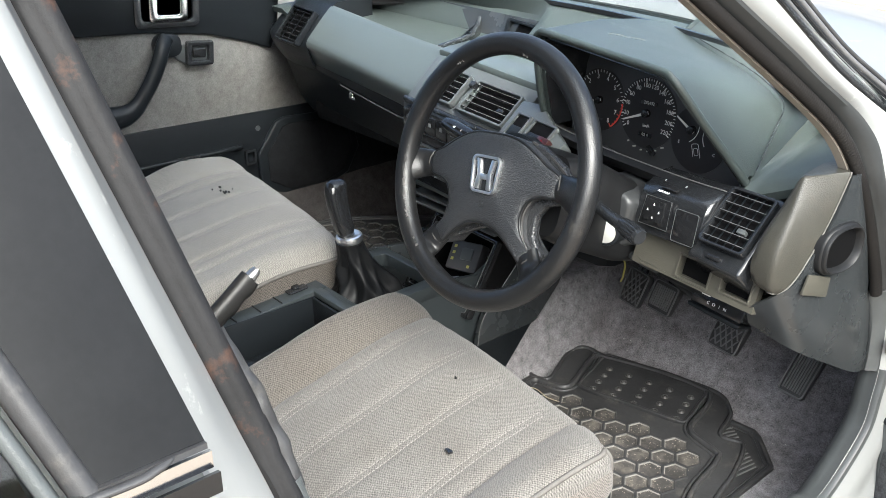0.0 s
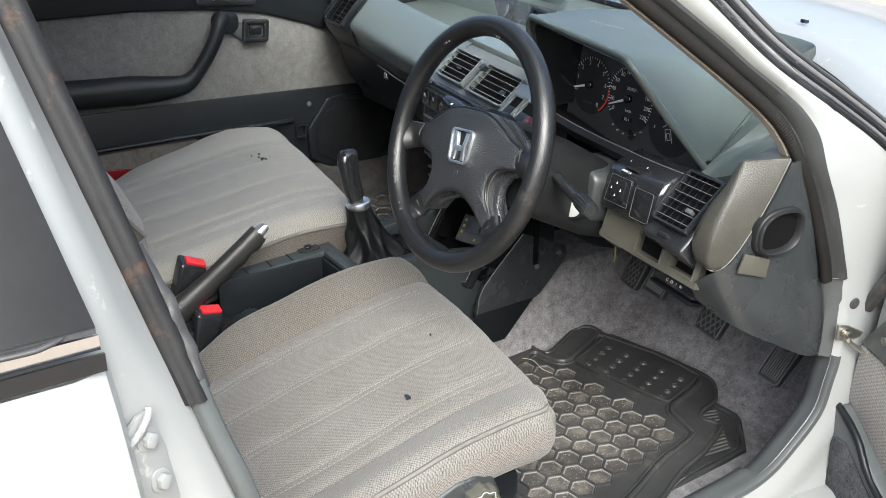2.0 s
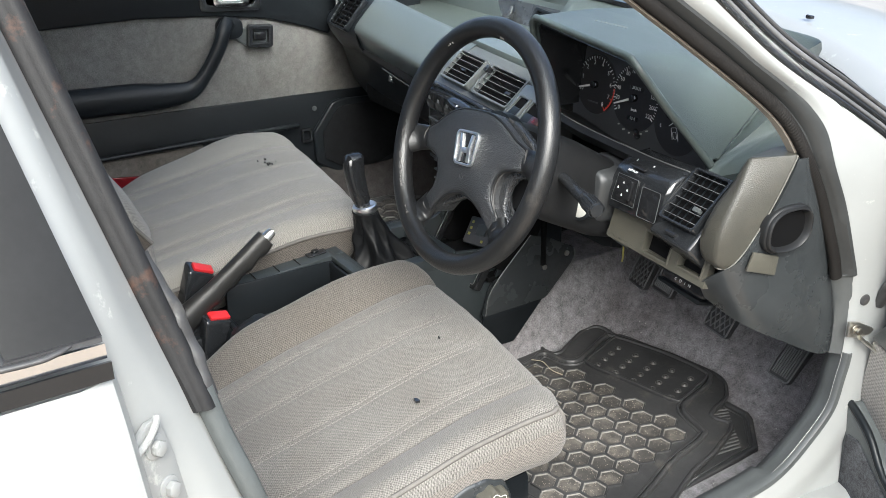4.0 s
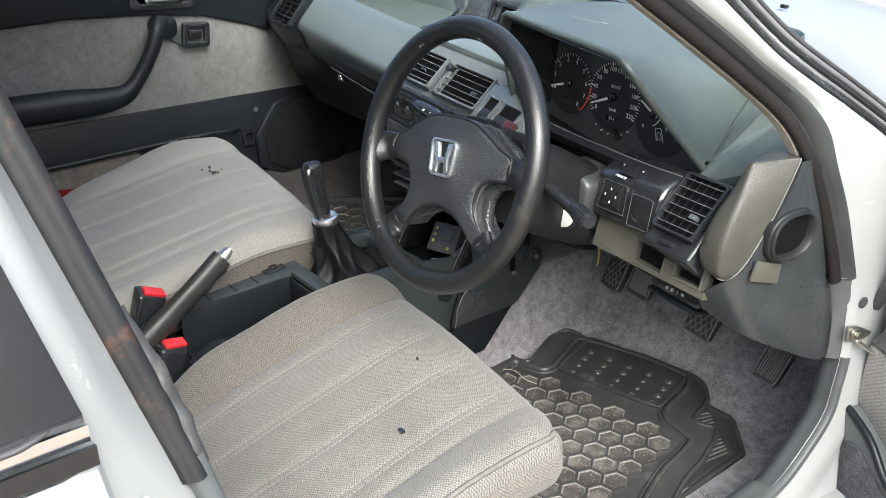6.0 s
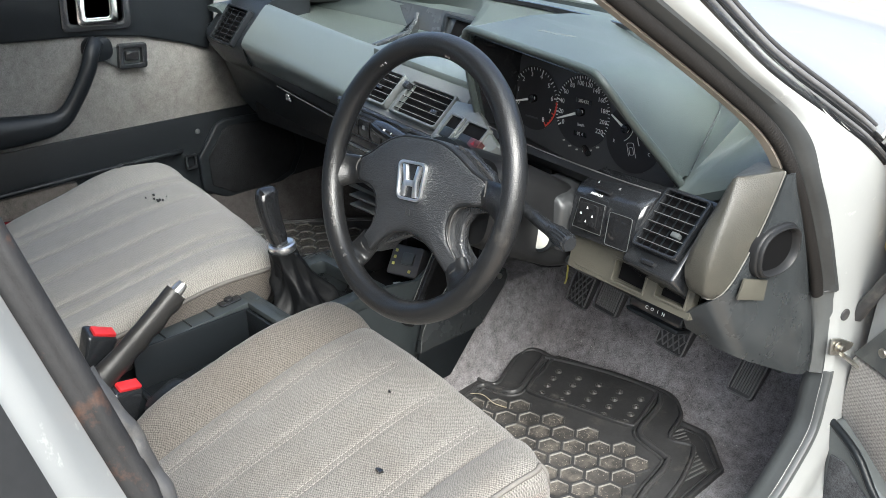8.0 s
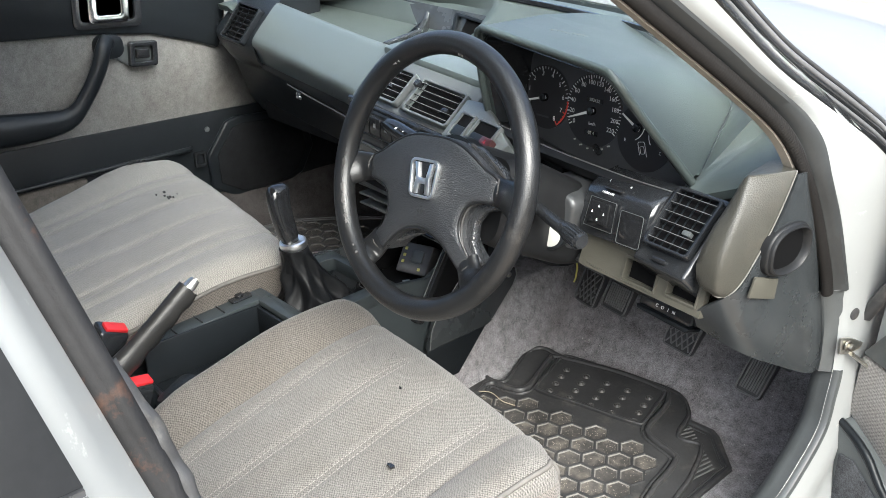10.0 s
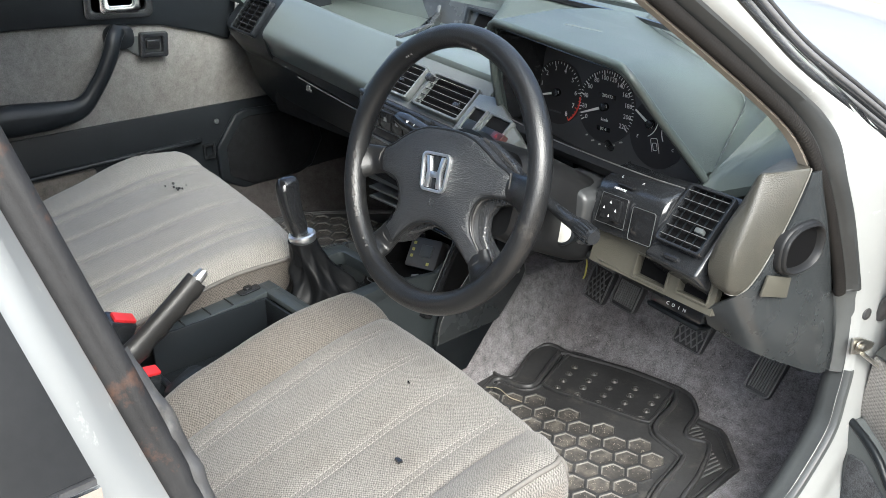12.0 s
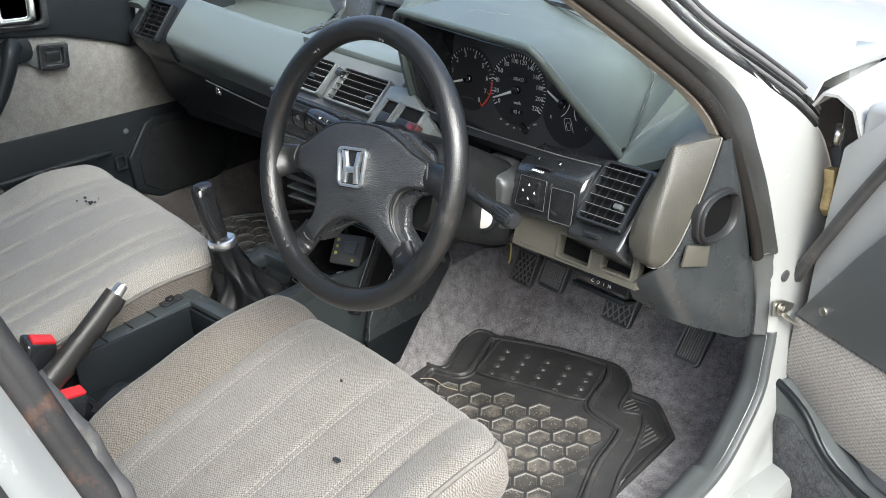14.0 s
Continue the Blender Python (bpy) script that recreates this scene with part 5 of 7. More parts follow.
# ---- knee panel, end cap, side cover ----
knee = thing("knee_panel", (0.58, 0.2, 0.66), "taupe plastic knee panel with two empty switch holes", "dashboard panel")
KP = Plane((0.57, 0.168, 0.687), (0.995, -0.02, -0.035), (0, 0.03, 0.1))
H1, H2 = (-0.003, -0.003, 0.052, 0.030), (0.064, 0.001, 0.046, 0.028)
gridx = sorted([-0.105, 0.096, H1[0] - H1[2] / 2, H1[0] + H1[2] / 2, H2[0] - H2[2] / 2, H2[0] + H2[2] / 2])
kb = bmesh.new()
for x0, x1, b0, b1 in ((gridx[0], gridx[1], -0.024, 0.033), (gridx[2], gridx[3], -0.024, 0.033), (gridx[4], gridx[5], -0.024, 0.033)):
    kb = slab(KP, [(x0, b0), (x1, b0), (x1, b1), (x0, b1)], -0.012, 0.0, 0.0, 1, kb)
for (hx, hz, hw, hh), (x0, x1) in ((H1, gridx[1:3]), (H2, gridx[3:5])):
    kb = slab(KP, [(x0, hz + hh / 2), (x1, hz + hh / 2), (x1, 0.033), (x0, 0.033)], -0.012, 0.0, 0.0, 1, kb)
    kb = slab(KP, [(x0, -0.024), (x1, -0.024), (x1, hz - hh / 2), (x0, hz - hh / 2)], -0.012, 0.0, 0.0, 1, kb)
bmesh.ops.remove_doubles(kb, verts=kb.verts, dist=1e-5)
part("panel", kb, OLIVE, knee)
for hx, hz, hw, hh in (H1, H2):
    q = Plane(KP(hx, hz), KP.a, KP.b)
    part("hole_frame", frame_ring(q, rrect(hw + 0.004, hh + 0.004, 0.002), rrect(hw - 0.002, hh - 0.002, 0.001), -0.014, 0.0018, None, 0.0006), OLIVE, knee)
    # near-black backing draws the shade seen through the hole
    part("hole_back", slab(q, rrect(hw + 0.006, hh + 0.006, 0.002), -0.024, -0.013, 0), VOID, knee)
low = loft([[(x, y + dy, z + dz) for y, z in ((0.1625, 0.6665), (0.1665, 0.660), (0.176, 0.656), (0.20, 0.645), (0.24, 0.645), (0.24, 0.67))] for x, dy, dz in ((0.470, 0.004, 0.010), (0.480, 0.001, 0.006), (0.58, 0.0, 0.0), (0.640, -0.001, -0.002), (0.652, 0.002, 0.0))])
part("lower_return", low, OLIVE, knee, angle=50)
strut = sweep(spline([(0.372, 0.19, 0.672), (0.42, 0.19, 0.664), (0.475, 0.178, 0.662), (0.50, 0.18, 0.658)], 5), 0.006, 8)
part("mounting_strut", strut, COLUMNSKIN, knee, angle=80)

cap = thing("dash_end_cap", (0.7, 0.2, 0.65), "taupe padded end of the dashboard", "dashboard panel")
# level by level: edge beside the vent, front ridge, seam to the side cover
levels = [((0.682, 0.1595, 0.6995), (0.6895, 0.1600, 0.6985), (0.6965, 0.1665, 0.6995)),
          ((0.6665, 0.1520, 0.7100), (0.6905, 0.1500, 0.7105), (0.7035, 0.1735, 0.7095)),
          ((0.6620, 0.1500, 0.7320), (0.6940, 0.1470, 0.7350), (0.7090, 0.1840, 0.7260)),
          ((0.6640, 0.1540, 0.7530), (0.6950, 0.1510, 0.7560), (0.7130, 0.1960, 0.7470)),
          ((0.6690, 0.1660, 0.7800), (0.6952, 0.1610, 0.7810), (0.7170, 0.2080, 0.7700)),
          ((0.6760, 0.1820, 0.8060), (0.6945, 0.1735, 0.8050), (0.7210, 0.2240, 0.8030)),
          ((0.6845, 0.1960, 0.8370), (0.6925, 0.1925, 0.8390), (0.7235, 0.2420, 0.8410)),
          ((0.6870, 0.1990, 0.8420), (0.6940, 0.1960, 0.8440), (0.7225, 0.2440, 0.8465))]
lines_ = [spline([lv[k] for lv in levels], 5) for k in range(3)]
seam_line = lines_[2]
rings = []
for A_, P_, S_ in zip(*lines_):
    u0, u1 = A_.lerp(P_, 0.62), P_.lerp(S_, 0.16)
    arc_ = [u0.lerp(P_, t).lerp(P_.lerp(u1, t), t) for t in (0.0, 0.25, 0.5, 0.75, 1.0)]
    rings.append([A_ + V(-0.004, 0.05, 0.004), A_ + V(-0.002, 0.006, 0), A_, A_.lerp(P_, 0.3) + V(-0.0004, -0.0008, 0)] + arc_ + [P_.lerp(S_, 0.5) + V(0.0012, -0.0008, 0), S_, S_ + V(-0.006, 0.006, 0), S_ + V(-0.02, 0.03, 0.004)])
part("cap", loft(rings), CAPSKIN, cap, angle=60)
part("seam_bead", sweep([p + V(0.0006, -0.0004, 0) for p in seam_line], 0.0010, 6), PALELINE, cap, "rubbed pale edge", angle=80)
part("base_bead", sweep(spline([rings[0][k] for k in (2, 4, 6, 8, 10)], 3), 0.0010, 6), PALELINE, cap, "rubbed pale edge", angle=80)

side = thing("dash_side_cover", (0.7, 0.3, 0.52), "dark grey plastic dashboard side cover with round demister outlet", "dashboard panel")
inner_line = spline([(0.654, 0.164, 0.667), (0.690, 0.1655, 0.696), (0.7045, 0.177, 0.712), (0.711, 0.191, 0.738), (0.7175, 0.2095, 0.768), (0.7215, 0.2265, 0.803), (0.7235, 0.2445, 0.842)], 7)
outer_line = spline([(0.645, 0.19, 0.634), (0.690, 0.207, 0.612), (0.707, 0.275, 0.569), (0.713, 0.371, 0.524), (0.711, 0.369, 0.612), (0.712, 0.343, 0.718), (0.713, 0.275, 0.842)], 7)
rows_ = []
for k in range(15):
    t = k / 14
    rows_.append([p.lerp(q, t) + V(0.007, -0.003, 0) * math.sin(math.pi * t) * min(1.0, i / 10) for i, (p, q) in enumerate(zip(inner_line, outer_line))])
part("cover", sheet(rows_, 0.004), COVER, side, angle=70)
under_ = [p for p in outer_line[:22]]
part("under_lip", sheet([[p, p + V(-0.012, 0.006, 0.002), p + V(-0.05, 0.03, 0.02)] for p in under_], 0.003), DARK, side, angle=60)
OP = Plane((0.7235, 0.2365, 0.7505), (0.12, 0.99, 0.0), (0.02, 0.10, 0.99))
ol = [(0.0365 * math.copysign(abs(math.cos(a)) ** 0.8, math.cos(a)) + 0.004 * math.sin(a), 0.0305 * math.copysign(abs(math.sin(a)) ** 0.8, math.sin(a))) for a in (math.tau * k / 36 for k in range(36))]
sc_ = lambda f: [(f * a, f * b) for a, b in ol]
orr = part("outlet_ring", loft([OP.pts(sc_(f), c) for f, c in ((1.06, -0.012), (1.06, 0.004), (1.03, 0.007), (1.00, 0.0075), (0.98, 0.0105), (0.95, 0.0125), (0.91, 0.0128), (0.87, 0.0115), (0.82, 0.0065), (0.79, 0.0035))], True, False), DARKRING, side, "dark oval demister outlet", angle=50)
# no hole in the cover: a near-black sheet paints the throat's shade
part("outlet_throat", slab(OP, sc_(0.82), 0.0028, 0.0036, 0), VOID, orr)
tabq = [(0.7155, 0.187, 0.727), (0.7195, 0.231, 0.712), (0.7185, 0.228, 0.685), (0.7125, 0.180, 0.701)]
part("blank_label", prism([V(*p) + V(0.002, 0, 0) for p in tabq], (0.004, -0.001, 0), 0.0012), OLIVE, side, "plain olive plastic blanking tab")

# ---- coin tray under the dash ----
coin = thing("coin_tray", (0.58, 0.22, 0.6), "pull-out black coin tray under the dashboard", "coin tray")
CT = Plane((0.574, 0.214, 0.620), (0.99, 0.02, -0.06), (0, 0.35, 0.94))
part("tray_front", slab(CT, [(-0.042, 0.016), (0.046, 0.016), (0.042, -0.010), (-0.040, -0.008)], -0.03, 0.0, 0.002), BLACK, coin)
part("tray_lip", slab(CT, [(-0.042, -0.008), (0.047, -0.010), (0.043, -0.018), (-0.038, -0.014)], -0.03, 0.006, 0.003), DARK, coin)
for k, ch in enumerate("COIN"):
    writing(ch, CT, -0.012 + k * 0.0090, 0.0, 0.0006, 0.0064, WHITE, coin)
part("faded_print", slab(CT, [(-0.026, 0.008), (-0.012, 0.008), (-0.012, 0.0105), (-0.026, 0.0105)], 0, 0.0005, 0), WHITE, coin, flat=True)

# ---- steering column ----
column = thing("steering_column", (0.37, 0.15, 0.65), "black steering column shroud with stalks and ignition lock", "steering column")
WC = Plane((0.354, -0.0065, 0.808), (1, 0.008, 0), (0, 0.327, 0.945))
rings = []
for c, w, h, db in ((-0.055, 0.12, 0.11, -0.01), (-0.075, 0.135, 0.12, -0.012), (-0.12, 0.14, 0.125, -0.016), (-0.20, 0.135, 0.12, -0.03), (-0.26, 0.12, 0.10, -0.04)):
    rings.append([WC(a + 0.03, b + db, c) for a, b in rrect(w, h, 0.022)])
part("shroud", loft(rings), APPLIQUE, column, angle=40)
hous = []
for y, g in ((0.148, 0.84), (0.150, 0.92), (0.154, 0.97), (0.162, 1.0), (0.215, 1.05), (0.26, 1.05)):
    quad_ = [(0.398, 0.776), (0.425, 0.775), (0.452, 0.768), (0.462, 0.763), (0.467, 0.754), (0.466, 0.742), (0.459, 0.712), (0.455, 0.694), (0.450, 0.686), (0.440, 0.682), (0.400, 0.686), (0.380, 0.692), (0.378, 0.730), (0.384, 0.765)]
    hous.append([V(0.425 + (a - 0.425) * g, y, 0.728 + (c - 0.728) * g - 0.15 * (y - 0.15)) for a, c in quad_])
part("lock_housing", loft(hous), COLUMNSKIN, column, "black moulded lock housing", angle=50)
IG = Plane((0.453, 0.118, 0.718), (0.9, 0.3, 0), (0, 0.2, 1))
ig = part("ignition_lock", disc(IG, 0, 0, 0.0195, -0.06, 0.0, 26, None, 0.002), DARK, column)
part("lock_ring", disc(IG, 0, 0, 0.0150, 0, 0.0015, 24, None, 0.0005), PALE, ig, "pale metal ignition ring")
st = spline([WC(0.05, 0.002, -0.105), WC(0.10, -0.005, -0.10), WC(0.15, -0.0145, -0.09), WC(0.196, -0.0225, -0.082)], 6)
part("indicator_stalk", sweep(st, [0.0075 + 0.0035 * i / 18 for i in range(len(st))], 12, 0.8), BLACK, column, angle=60)
tipa, tipb = WC(0.166, -0.0172, -0.088), WC(0.205, -0.0245, -0.080)
kb2 = sweep([tipa.lerp(tipb, k / 6) for k in range(7)], [0.0095, 0.0108, 0.0112, 0.0112, 0.0112, 0.0108, 0.009], 22)
part("light_switch", kb2, BLACK, column, angle=25)
for k in range(18):
    a = math.tau * k / 18
    d = (tipb - tipa).normalized()
    s_ = d.cross(Vector((0, 0, 1))).normalized()
    w_ = s_.cross(d)
    o = (s_ * math.cos(a) + w_ * math.sin(a)) * 0.0111
    part("grip_ridge", sweep([tipa.lerp(tipb, 0.3) + o, tipa.lerp(tipb, 0.9) + o], 0.0011, 5), BLACK, column)
st = spline([WC(-0.05, -0.01, -0.085), (0.25, 0.10, 0.783), (0.195, 0.106, 0.791)], 6)
part("wiper_stalk", sweep(st, [0.008 + 0.004 * i / 12 for i in range(len(st))], 12, 0.8), BLACK, column, angle=60)
ta, tb = V(0.200, 0.106, 0.790), V(0.120, 0.111, 0.800)
part("wiper_switch", sweep([ta.lerp(tb, k / 6) for k in range(7)], [0.011, 0.0125, 0.013, 0.013, 0.013, 0.0125, 0.010], 18), GLOSS, column, angle=25)
for k, (da, dz) in enumerate(((0.0, 0.0), (0.016, -0.004), (0.03, -0.008))):
    part("stalk_symbol", box(V(0.150 + 1.1 * da, 0.1085, 0.7965 - 0.12 * da) + V(0.35, -0.72, 0.6) * 0.0130, (0.004, 0.003, 0.0006), 0, (50, 0, 20)), WHITE, column)
part("arrow_symbol", slab(Plane(WC(0.088, -0.001, -0.053), WC.a, WC.b), [(-0.004, 0.006), (0.0, 0.011), (0.004, 0.006), (0.0015, 0.006), (0.0015, -0.004), (0.004, -0.004), (0, -0.009), (-0.004, -0.004), (-0.0015, -0.004), (-0.0015, 0.006)], 0, 0.0006, 0), WHITE, column, flat=True)
part("column_tube", sweep([WC(0.02, -0.04, -0.25), WC(0.02, -0.15, -0.55)], 0.02, 12), DARK, column)

# ---- steering wheel ----
wheel = thing("steering_wheel", WC(0, 0, -0.04), "worn black leather four-spoke steering wheel with chrome badge", "steering wheel")
WR = Plane(WC.o, WC.a * math.cos(0.105) + WC.b * math.sin(0.105), WC.b)
R_, r_ = 0.1708, 0.0144
ringpts = []
for k in range(144):
    a = math.tau * k / 144
    w = r_ * (1.0 + 0.05 * abs(math.sin(a)) + 0.035 * math.exp(-((a - math.pi * 0.85) / 0.12) ** 2) + 0.035 * math.exp(-((a - math.pi * 0.15) / 0.12) ** 2))
    ring_o = WR(R_ * math.cos(a), R_ * math.sin(a), 0)
    out = (WR.a * math.cos(a) + WR.b * math.sin(a))
    ringpts.append([ring_o + out * (w * math.cos(t)) + WR.c * (w * 1.05 * math.sin(t)) for t in (math.tau * j / 20 for j in range(20))])
rim = loft(ringpts + ringpts[:1], True, False)
bmesh.ops.remove_doubles(rim, verts=rim.verts, dist=1e-6)
rimo = part("rim", rim, RIMLEATHER, wheel, "black stitched leather rim", angle=80)
WH = Plane(WR(-0.011, 0.003, -0.010), WR.a, WR.b)
half = [(0.0, 0.050), (0.03, 0.049), (0.055, 0.043), (0.08, 0.031), (0.10, 0.019), (0.122, 0.009), (0.125, -0.005), (0.121, -0.019), (0.10, -0.022), (0.083, -0.028), (0.073, -0.041), (0.070, -0.058), (0.075, -0.076), (0.088, -0.092), (0.096, -0.100), (0.088, -0.109), (0.078, -0.114), (0.066, -0.104), (0.046, -0.088), (0.024, -0.077), (0.0, -0.073)]
fine_half = [(p.x, p.y) for p in spline([(a, b, 0) for a, b in half], 4)]
outline = fine_half + [(-a, b) for a, b in fine_half[-2:0:-1]]


def dome(a, b):
    """Swell of the hub pad towards the driver."""
    return 0.010 * max(0.0, 1 - (a / 0.135) ** 2 - ((b + 0.01) / 0.13) ** 2)


rings = []
for c, k in ((-0.045, 0.95), (-0.024, 0.995), (-0.013, 1.0), (-0.008, 0.992), (-0.0045, 0.975), (-0.0025, 0.945), (-0.0015, 0.90), (-0.001, 0.80), (-0.0005, 0.62), (0.0, 0.40), (0.0, 0.18)):
    rings.append([WH(a * k, b * k - (1 - k) * 0.012, c + dome(a * k, b * k) - 0.003) for a, b in outline])
part("hub_pad", loft(rings, True, True), HUBSKIN, wheel, "grained black hub pad with four spokes", angle=50)
part("hub_edge", sweep([WH(a * 0.985, b * 0.985 - 0.0002, -0.0085 + dome(a, b)) for a, b in outline], 0.0022, 8, closed=True, up=tuple(WH.c)), RIMLEATHER, wheel, "smooth rolled edge", angle=80)
back = [(0.072, 0.044), (0.115, 0.022), (0.131, 0.0), (0.124, -0.026), (0.095, -0.034), (0.083, -0.05), (0.084, -0.075), (0.100, -0.098), (0.09, -0.118), (0.06, -0.10), (0.0, -0.075), (0.0, 0.05)]
part("spoke_plate", slab(WH, back[:10] + [(0.0, -0.075)] + [(-a, b) for a, b in back[9::-1]] + [(0.0, 0.05)], -0.030, -0.016, 0.003, 2), LEATHER, wheel, "smooth spoke backing", angle=50)
for sx in (1, -1):
    up_ = [WH(0.116 * sx, -0.006, -0.012), WH(0.140 * sx, -0.009, -0.008), WR(0.167 * sx - 0.003, -0.012, -0.002)]
    part("spoke_sleeve", sweep(spline(up_, 6), [0.0185 + 0.0085 * (i / 12) ** 2 for i in range(13)], 16, 0.46, up=tuple(WH.c)), RIMLEATHER, wheel, "smooth leather spoke sleeve", angle=60)
    dn_ = [WH(0.083 * sx, -0.098, -0.012), WH(0.098 * sx, -0.118, -0.008), WR(0.111 * sx - 0.003, -0.130, -0.002)]
    part("spoke_sleeve", sweep(spline(dn_, 6), [0.0185 + 0.0085 * (i / 12) ** 2 for i in range(13)], 16, 0.46, up=tuple(WH.c)), RIMLEATHER, wheel, "smooth leather spoke sleeve", angle=60)
    part("spoke_seam", sweep(spline([WH(0.121 * sx, 0.0105, -0.006), WH(0.125 * sx, -0.004, -0.0025), WH(0.1205 * sx, -0.020, -0.007)], 4), 0.0013, 6), WORN, wheel)
    part("spoke_seam", sweep(spline([WH(0.098 * sx, -0.0985, -0.006), WH(0.089 * sx, -0.1085, -0.0025), WH(0.077 * sx, -0.1155, -0.007)], 4), 0.0013, 6), WORN, wheel)
    part("spoke_edge", sweep(spline([WH(0.097 * sx, -0.023, -0.006), WH(0.0815 * sx, -0.030, -0.005), WH(0.0735 * sx, -0.046, -0.004), WH(0.0725 * sx, -0.062, -0.004), WH(0.079 * sx, -0.081, -0.005), WH(0.092 * sx, -0.097, -0.006)], 5), 0.0016, 6), WORN, wheel, "rubbed grey edge")
part("top_edge", sweep(spline([WH(0.055, 0.046, -0.018), WH(0.085, 0.034, -0.018), WH(0.108, 0.021, -0.017), WH(0.124, 0.010, -0.016)], 5), 0.0020, 6), WORN, wheel, "rubbed grey edge")
part("horn_ring", loft([WC.pts([(0.058 * math.cos(math.tau * k / 24), 0.058 * math.sin(math.tau * k / 24)) for k in range(24)], c) for c in (-0.06, -0.04)]), DARK, wheel, angle=60)
EM = Plane(WH(0.002, -0.007, 0.0072), WH.a, WH.b)
keystone = lambda pts: [(a * (1 + 0.09 * b / 0.025), b) for a, b in pts]
badge = part("badge_frame", frame_ring(EM, keystone(rrect(0.050, 0.051, 0.009)), keystone(rrect(0.0425, 0.0435, 0.006)), -0.004, 0.0035, None, 0.0008), BADGE, wheel, "chrome badge frame")
part("badge_ground", slab(EM, rrect(0.044, 0.045, 0.006), -0.003, 0.0005, 0), BLACK, badge)
for sx in (1, -1):
    part("badge_bar", slab(EM, [(0.0175 * sx, 0.0205), (0.0110 * sx, 0.0205), (0.0060 * sx, 0.0), (0.0075 * sx, -0.0205), (0.0155 * sx, -0.0205), (0.0125 * sx, 0.0)], 0.0, 0.0035, 0.0008), BADGE, badge)
part("badge_bar", slab(EM, [(-0.0075, 0.001), (0.0075, 0.001), (0.0085, -0.007), (-0.0085, -0.007)], 0.0, 0.0033, 0.0008), BADGE, badge)
part("hub_mark", frame_ring(Plane(WH(0.002, -0.047, 0.0055), WH.a, WH.b), rrect(0.0085, 0.0085, 0.001), rrect(0.0065, 0.0065, 0.001), -0.002, 0.0010), LEATHER, wheel)
random.seed(4)
for a0, span in ((172, 16), (190, 12), (203, 9), (118, 4), (74, 3), (222, 7)):
    k0 = radians(a0)
    pts = [WR((R_ - 0.0078) * math.cos(k0 + radians(span) * t / 12), (R_ - 0.0078) * math.sin(k0 + radians(span) * t / 12), 0.0108) for t in range(13)]
    part("worn_patch", sweep(pts, [0.0012 + random.random() * 0.0045 for _ in pts], 8, 0.4, up=tuple(WR.c)), SCUFF, rimo, "scuffed worn leather patch", angle=80)


# ---- front seats ----
def thread(pts, step=0.0062, fill=0.68, r=0.00065):
    """A row of short stitches laid along a dense line of points."""
    bm, acc, run = bmesh.new(), 0.0, []
    for p, q in zip(pts, pts[1:]):
        acc += (q - p).length
        run.append(p)
        if acc >= step:
            a, b = run[0], run[0].lerp(q, fill)
            t = (b - a).normalized()
            s = t.cross(V(0, 0, 1)).normalized() * r
            loft([[a + s, a - s], [a.lerp(b, 0.5) + s + V(0, 0, 0.0009), a.lerp(b, 0.5) - s + V(0, 0, 0.0009)], [b + s, b - s]], False, False, bm)
            acc, run = 0.0, []
    return bm


